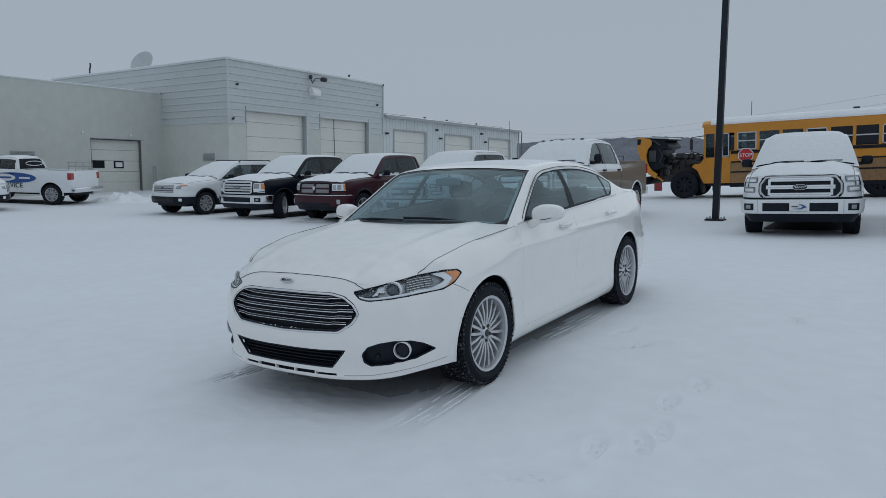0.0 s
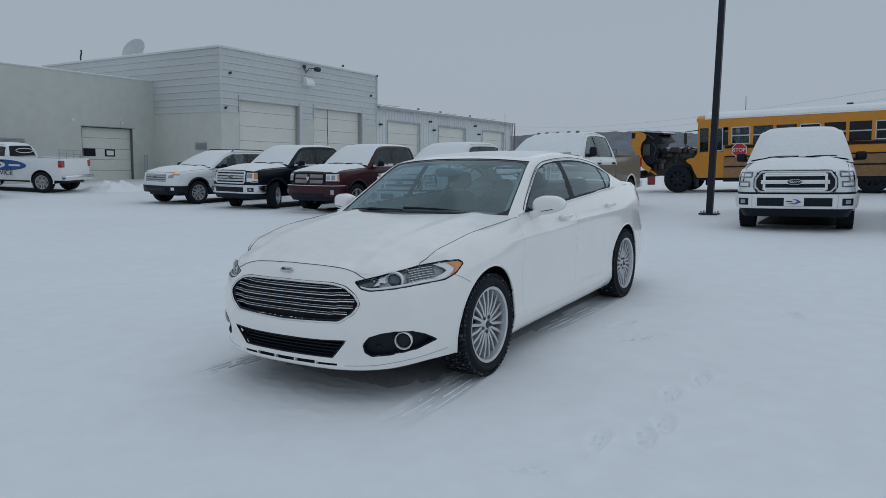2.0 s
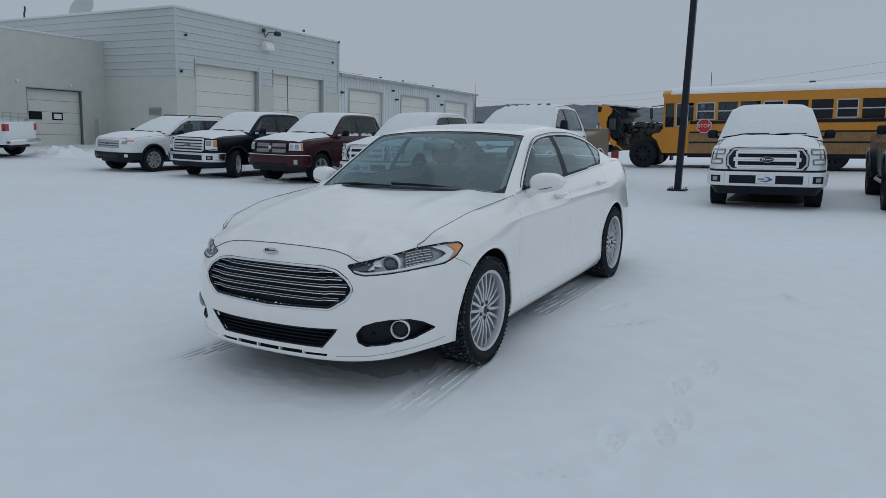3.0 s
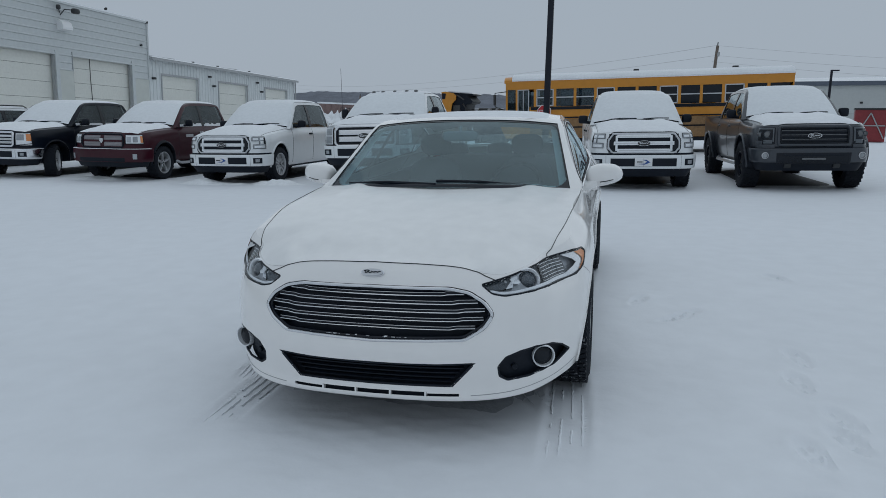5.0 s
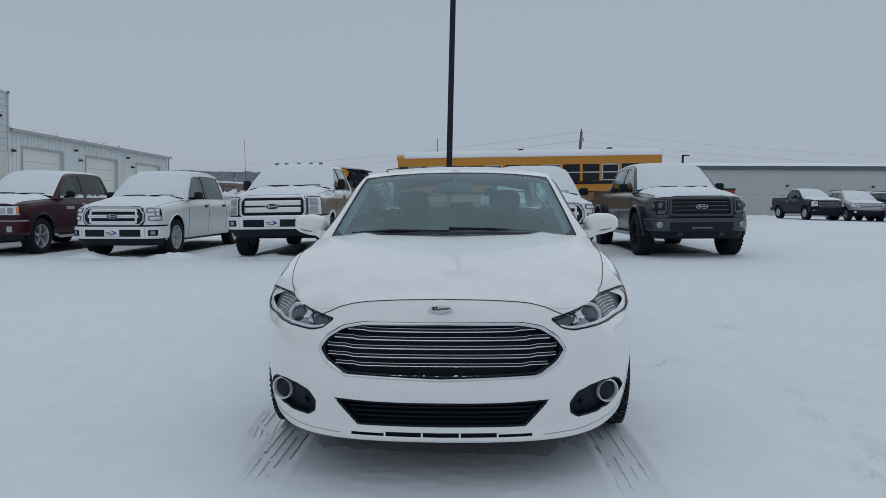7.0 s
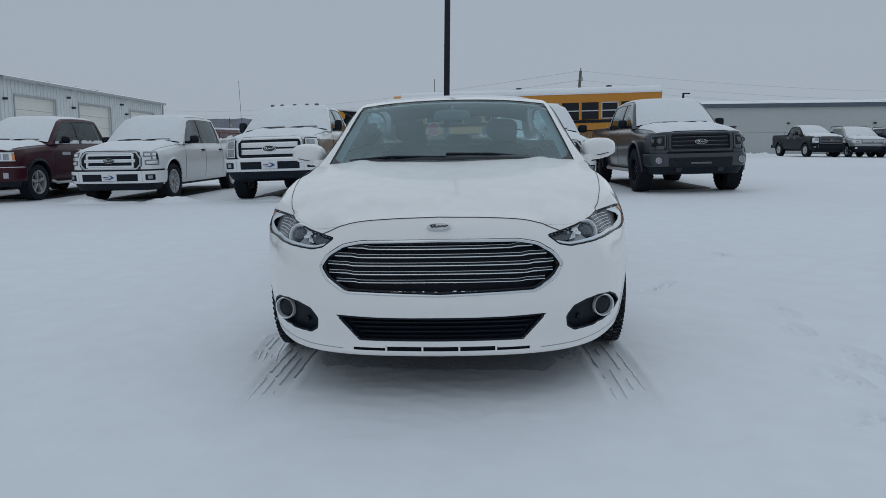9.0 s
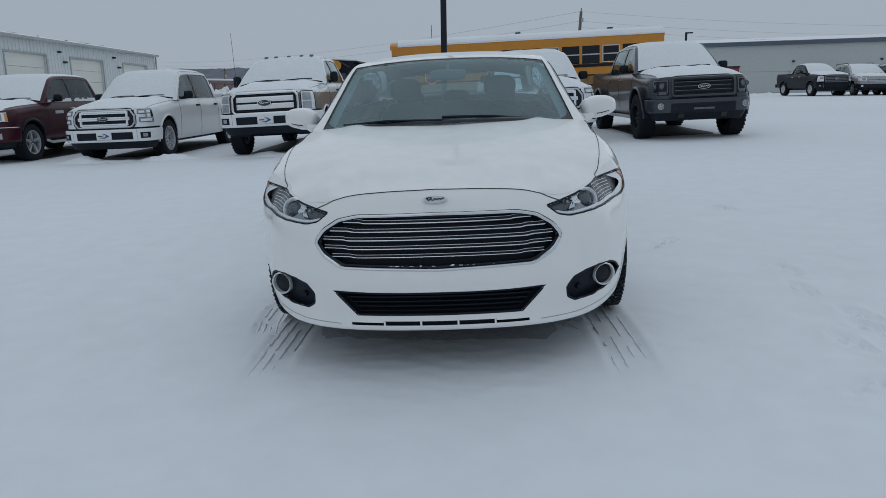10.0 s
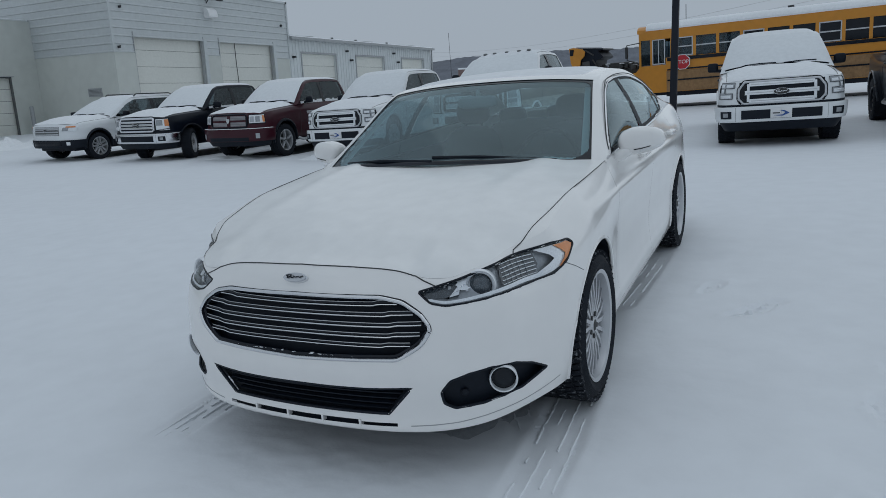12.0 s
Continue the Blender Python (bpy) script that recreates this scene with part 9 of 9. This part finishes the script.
UX, UY = 8.10, 55.6
UTOP = 8.2
utility_pole(UX, UY, UTOP - ground_z(UX, UY), 3.0)
utility_pole(-69.0, 139.0, 9.0)
utility_pole(62.0, 60.0, 7.2)


def cable(a, b, sag, r=0.007):
    a, b = Vector(a), Vector(b)
    bm = bmesh.new()
    tube(bm, [a.lerp(b, u) - Vector((0, 0, sag * 4 * u * (1 - u))) for u in np.linspace(0, 1, 25)], r, 4)
    c = part("power_line", bm, M_TRIM)
    tagged(c, "thin dark overhead power line", "cable", "power lines")


for dz in (0.0, -0.75):
    cable((UX + 0.3, UY, UTOP + dz), (-69.0, 139.0, 10.4 + dz), 1.6, 0.011)
    cable((UX + 0.3, UY, UTOP + dz), (62.0, 60.0, 7.4 + dz), 1.0)
cable((UX, UY, UTOP - 1.2), (62.0, 60.0, 6.4), 1.2)


def yard_fence():
    t = thing("chain_fence", "thin grey chain-link yard fence", "fence")
    pts = [(10.0, 40.5), (13.0, 40.5), (16.0, 40.6), (19.0, 40.8), (22.5, 41.0), (26.0, 41.0)]
    for x, y in pts:
        bm = bmesh.new()
        add_cyl(bm, 0.035, 1.5, Matrix.Translation((x, y, ground_z(x, y) + 0.7)), 8)
        part("post", bm, M_TRIM, t)
    for (xa, ya), (xb, yb) in zip(pts, pts[1:]):
        za, zb = ground_z(xa, ya), ground_z(xb, yb)
        for h in (0.15, 1.4):
            bars(t, "rail", [(xa, ya, za + h), (xb, yb, zb + h)], 0.018, M_TRIM, seg=5)


yard_fence()


def red_bin():
    x, y = 13.05, 34.6
    t = thing("waste_container", "red steel waste container with pale braces", "container", on_ground(x, y, -15, -0.12))
    bm = bmesh.new()
    add_box(bm, -0.66, 0.66, -0.7, 1.0, 0.15, 1.65, 0.03)
    part("bin_body", bm, M_RUSTRED, t, smooth=False)
    bm = bmesh.new()
    add_box(bm, -0.70, 0.70, -0.74, 1.04, 1.65, 1.73, 0.02)
    part("bin_lid", bm, M_DARK, t, smooth=False)
    for a, b in (((-0.6, 0.3), (0.0, 1.5)), ((0.0, 1.5), (0.6, 0.3)), ((-0.62, 0.9), (0.62, 0.9))):
        bars(t, "brace", [(a[0], -0.73, a[1]), (b[0], -0.73, b[1])], 0.03, M_TRIM, seg=6)


red_bin()


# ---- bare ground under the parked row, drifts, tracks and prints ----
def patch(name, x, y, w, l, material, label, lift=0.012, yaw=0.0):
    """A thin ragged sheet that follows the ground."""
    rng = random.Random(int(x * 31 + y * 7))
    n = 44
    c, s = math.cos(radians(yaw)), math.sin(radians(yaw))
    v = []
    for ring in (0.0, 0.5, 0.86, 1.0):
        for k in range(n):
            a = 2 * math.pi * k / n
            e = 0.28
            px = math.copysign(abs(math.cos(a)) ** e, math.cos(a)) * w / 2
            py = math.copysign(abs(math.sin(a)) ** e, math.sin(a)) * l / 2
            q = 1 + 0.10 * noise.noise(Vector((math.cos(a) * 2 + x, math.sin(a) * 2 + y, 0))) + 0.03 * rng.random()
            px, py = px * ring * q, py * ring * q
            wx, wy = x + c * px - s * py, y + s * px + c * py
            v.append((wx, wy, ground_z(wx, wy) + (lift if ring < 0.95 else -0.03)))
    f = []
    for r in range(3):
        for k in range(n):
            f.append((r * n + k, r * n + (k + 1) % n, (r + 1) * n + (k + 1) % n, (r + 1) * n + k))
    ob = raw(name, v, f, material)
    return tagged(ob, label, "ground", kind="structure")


for x, y, l, k in ((1.535, 14.10, 5.2, 1.05), (4.55, 13.92, 5.2, 1.055), (-8.09, 14.88, 5.4, 1.075), (-4.27, 14.49, 5.6, 1.09), (-11.19, 14.71, 5.4, 1.06), (-14.36, 14.26, 5.4, 1.055), (-17.89, 13.72, 4.6, 1.05)):
    patch("bare_ground", x, y + 0.1, 1.75 * k, (l - 0.8) * k, M_ASPHALT, "dark bare asphalt sheltered under a parked vehicle")
patch("bare_ground", -26.1, 10.6, 1.7, 3.6, M_ASPHALT, "dark bare asphalt sheltered under a parked vehicle", yaw=-61)
patch("bare_ground", 1.5, 24.6, 9.5, 1.9, M_ASPHALT, "dark bare asphalt under the school bus")


# darker snow sheet: shade under the sedan put into the ground colour
patch("packed_snow", 0.0, 1.42, 1.5, 4.2, M_UNDERSHADE, "grey snow patch that paints in the shade under the white sedan", lift=0.006)


def drift(x, y, rx, ry, h, seed, label="low ragged drift of ploughed snow"):
    rng = np.linspace(-1, 1, 31)
    v, f = [], []
    for j in rng:
        for i in rng:
            r2 = i * i + j * j
            wx, wy = x + i * rx, y + j * ry
            p = Vector((wx * 1.7 + seed, wy * 1.7, seed))
            k = max(0.0, 1 - r2) ** 1.2
            z = h * k * (0.55 + 0.6 * noise.noise(p) + 0.35 * noise.noise(p * 3.0) + 0.2 * noise.noise(p * 8))
            v.append((wx, wy, ground_z(wx, wy) + max(z, -0.02) - 0.02))
    for j in range(30):
        for i in range(30):
            a = j * 31 + i
            f.append((a, a + 1, a + 32, a + 31))
    ob = raw("snow_drift", v, f, M_DUST)
    tagged(ob, label, "snow", "snow drifts")


drift(-24.6, 13.6, 1.3, 1.4, 0.5, 3)
drift(-24.3, 15.0, 0.9, 0.9, 0.3, 7)
drift(-8.3, 11.44, 1.1, 0.35, 0.20, 11)
drift(-6.75, 11.5, 0.9, 0.3, 0.14, 12)
drift(-4.32, 11.12, 1.3, 0.35, 0.12, 13)
drift(-11.74, 11.72, 1.2, 0.35, 0.13, 14)
drift(15.6, 36.6, 1.6, 1.2, 0.3, 15)


def tyre_track(path, width, seed):
    """The thin broken ridges that a tyre's grooves leave standing in its print."""
    fx = curve([(i, *p) for i, p in enumerate(path)])
    q = fx(np.linspace(0, len(path) - 1, 400))
    arc = np.r_[0, np.cumsum(np.hypot(*np.diff(q, axis=0).T))]
    u = np.arange(0.02, arc[-1] - 0.02, 0.014)
    q = np.stack([np.interp(u, arc, q[:, 0]), np.interp(u, arc, q[:, 1])], -1)
    d = np.gradient(q, axis=0)
    d /= np.hypot(*d.T)[:, None]
    nrm = np.stack([d[:, 1], -d[:, 0]], -1)
    t = thing("tyre_track", "ribbed tyre print pressed in the snow", "tyre track", group="tyre tracks")
    t["kind"] = "structure"

    def at(i, o, lift):
        x, y = q[i] + nrm[i] * o
        return (float(x), float(y), ground_z(x, y) + lift)
    bm = bmesh.new()
    n = len(u)
    base = -0.0135

    def ridge(rows):
        last = None
        for pts in rows:
            row = [bm.verts.new(p) for p in pts]
            if last:
                for k in range(len(row) - 1):
                    bm.faces.new((last[k], last[k + 1], row[k + 1], row[k]))
            last = row
    for a in (-0.36, -0.12, 0.12, 0.36):
        run = []
        for i in range(n):
            fade = min(1.0, (n - 1 - i) / (0.35 * n))
            wob = 0.6 * noise.noise(Vector((u[i] * 6.0, a * 9, seed))) + 0.7 * noise.noise(Vector((u[i] * 2.7, a * 5, seed + 9)))
            if fade > 0.03 and wob > -0.12:
                h = base + (0.002 + 0.007 * fade * (0.55 + 0.6 * wob))
                m = a * width + 0.004 * noise.noise(Vector((u[i] * 30, a, seed + 3)))
                g = 0.0055
                run.append([at(i, m + o * g, z) for o, z in ((-1.3, base - 0.004), (-0.4, h), (0.4, h), (1.3, base - 0.004))])
            if run and (i == n - 1 or wob <= -0.12 or fade <= 0.03):
                if len(run) > 2:
                    ridge(run)
                run = []
    for side in (-1, 1):
        for i in range(1, n - 1, 2):
            fade = min(1.0, (n - 1 - i) / (0.5 * n))
            if noise.noise(Vector((i * 0.35, side * 5.0, seed))) + 0.8 * noise.noise(Vector((u[i] * 2.2, side * 3.0, seed + 5))) > 0.02 and fade > 0.15:
                h = base + 0.0035 * fade
                o0, o1 = side * 0.41 * width, side * 0.54 * width
                ridge([[at(i, o0, base - 0.004), at(i, o1, base + 0.002)], [at(i, o0, h), at(i, o1, h + 0.002)], [at(min(n - 1, i + 1), o0, base - 0.004), at(min(n - 1, i + 1), o1, base + 0.002)]])
    bmesh.ops.recalc_face_normals(bm, faces=bm.faces[:])
    lg = part("lug_prints", bm, M_SNOW, t, smooth=True)
    lg["kind"] = "stuff"


for seed_, (path_, width_) in enumerate(TRACKS):
    tyre_track(path_, width_, seed_ + 1)


def footprint(x, y, yaw):
    """A scuffed boot print: a low broken crust of snow pushed up round a sole."""
    c, s = math.cos(radians(yaw)), math.sin(radians(yaw))
    v, f = [], []
    nx, ny = 13, 25
    for j in range(ny):
        for i in range(nx):
            px, py = (i / (nx - 1) - 0.5) * 0.16, (j / (ny - 1) - 0.5) * 0.36
            e = max(abs(px) / 0.08, abs(py) / 0.18)
            n_ = noise.noise(Vector((px * 34 + x * 7, py * 24 + y * 5, 1.7))) + 0.6 * noise.noise(Vector((px * 80, py * 60, x)))
            h = 0.030 * max(0.0, n_) * max(0.0, 1 - e * e) - 0.019 - 0.012 * e * e
            wx, wy = x + c * px - s * py, y + s * px + c * py
            v.append((wx, wy, ground_z(wx, wy) + h))
    for j in range(ny - 1):
        for i in range(nx - 1):
            q = j * nx + i
            f.append((q, q + 1, q + nx + 1, q + nx))
    ob = raw("footprint", v, f, M_SNOW)
    tagged(ob, "faint scuffed boot print in the packed snow", "footprint", "footprints")


for x, y, a in PRINTS:
    footprint(x, y, a)


# ---- ploughed banks and scrap beyond the bus ----
for x, y, rx, ry, h, sd in ((-18, 72, 8, 3, 3.0, 31), (-10, 77, 7, 3, 2.6, 32), (-27, 70, 7, 3, 2.4, 33), (-2, 80, 8, 3, 2.6, 34)):
    drift(x, y, rx, ry, h, sd, "ragged far bank of ploughed snow")


def canister(x, y):
    t = thing("fuel_canister", "small red fuel canister on the snow by the bus", "canister", on_ground(x, y, 25))
    bm = bmesh.new()
    add_box(bm, -0.18, 0.18, -0.11, 0.11, 0.0, 0.42, 0.04)
    part("can_body", bm, M_RUSTRED, t)
    bm = bmesh.new()
    tube(bm, [(-0.12, 0, 0.41), (-0.10, 0, 0.49), (0.08, 0, 0.49), (0.10, 0, 0.41)], 0.018, 8)
    part("can_handle", bm, M_RUSTRED, t)
    bm = bmesh.new()
    add_cyl(bm, 0.035, 0.08, Matrix.Translation((0.13, 0, 0.45)), 12)
    part("can_cap", bm, M_DARK, t)


canister(-7.0, 31.3)


# ---- the far yard behind the parked row ----
def trailer(x, y, yaw):
    t = thing("storage_trailer", "faded brown storage trailer under snow", "trailer", on_ground(x, y, yaw))
    bm = bmesh.new()
    add_box(bm, -3.2, 3.2, -1.2, 1.2, 0.7, 2.75, 0.03)
    part("trailer_body", bm, M_FADED, t, smooth=False)
    for k in range(9):
        bm = bmesh.new()
        xx = -3.0 + 0.75 * k
        add_box(bm, xx - 0.04, xx + 0.04, -1.24, -1.2, 0.75, 2.7)
        part("trailer_rib", bm, M_FADED, t, smooth=False)
    bm = bmesh.new()
    add_box(bm, -3.25, 3.25, -1.25, 1.25, 2.75, 2.95, 0.06)
    part("roof_snow", bm, M_DUST, t, "snow lying on the trailer roof")
    for xx in (-2.0, 1.2, 2.2):
        bm = bmesh.new()
        add_cyl(bm, 0.45, 2.2, Matrix.Translation((xx, 0, 0.42)) @ Matrix.Rotation(math.pi / 2, 4, "X"), 16)
        part("trailer_wheel", bm, M_RUBBER, t)


trailer(-32.0, 80.5, 6)


def pipe_rack(x, y, n, yaw):
    t = thing("pipe_rack", "dark open pipe racks in the far yard", "rack", on_ground(x, y, yaw), "pipe racks")
    for k in range(n + 1):
        bars(t, "rack_post", [(k * 1.1, 0, 0.0), (k * 1.1, 0, 2.3)], 0.05, M_DARK, seg=6)
    for z in (1.1, 1.7, 2.25):
        bars(t, "rack_rail", [(0, 0, z), (n * 1.1, 0, z)], 0.045, M_DARK, seg=6)
    for k in range(n):
        bm = bmesh.new()
        blob(bm, (k * 1.1 + 0.55, 0.1, 1.16), (0.42, 0.35, 0.14), 0.7, n=10)
        part("rack_snow", bm, M_DUST, t)


pipe_rack(-30.0, 74.0, 6, 0)
pipe_rack(-18.5, 66.0, 2, 8)
utility_pole(-30.5, 82.0, 4.0)
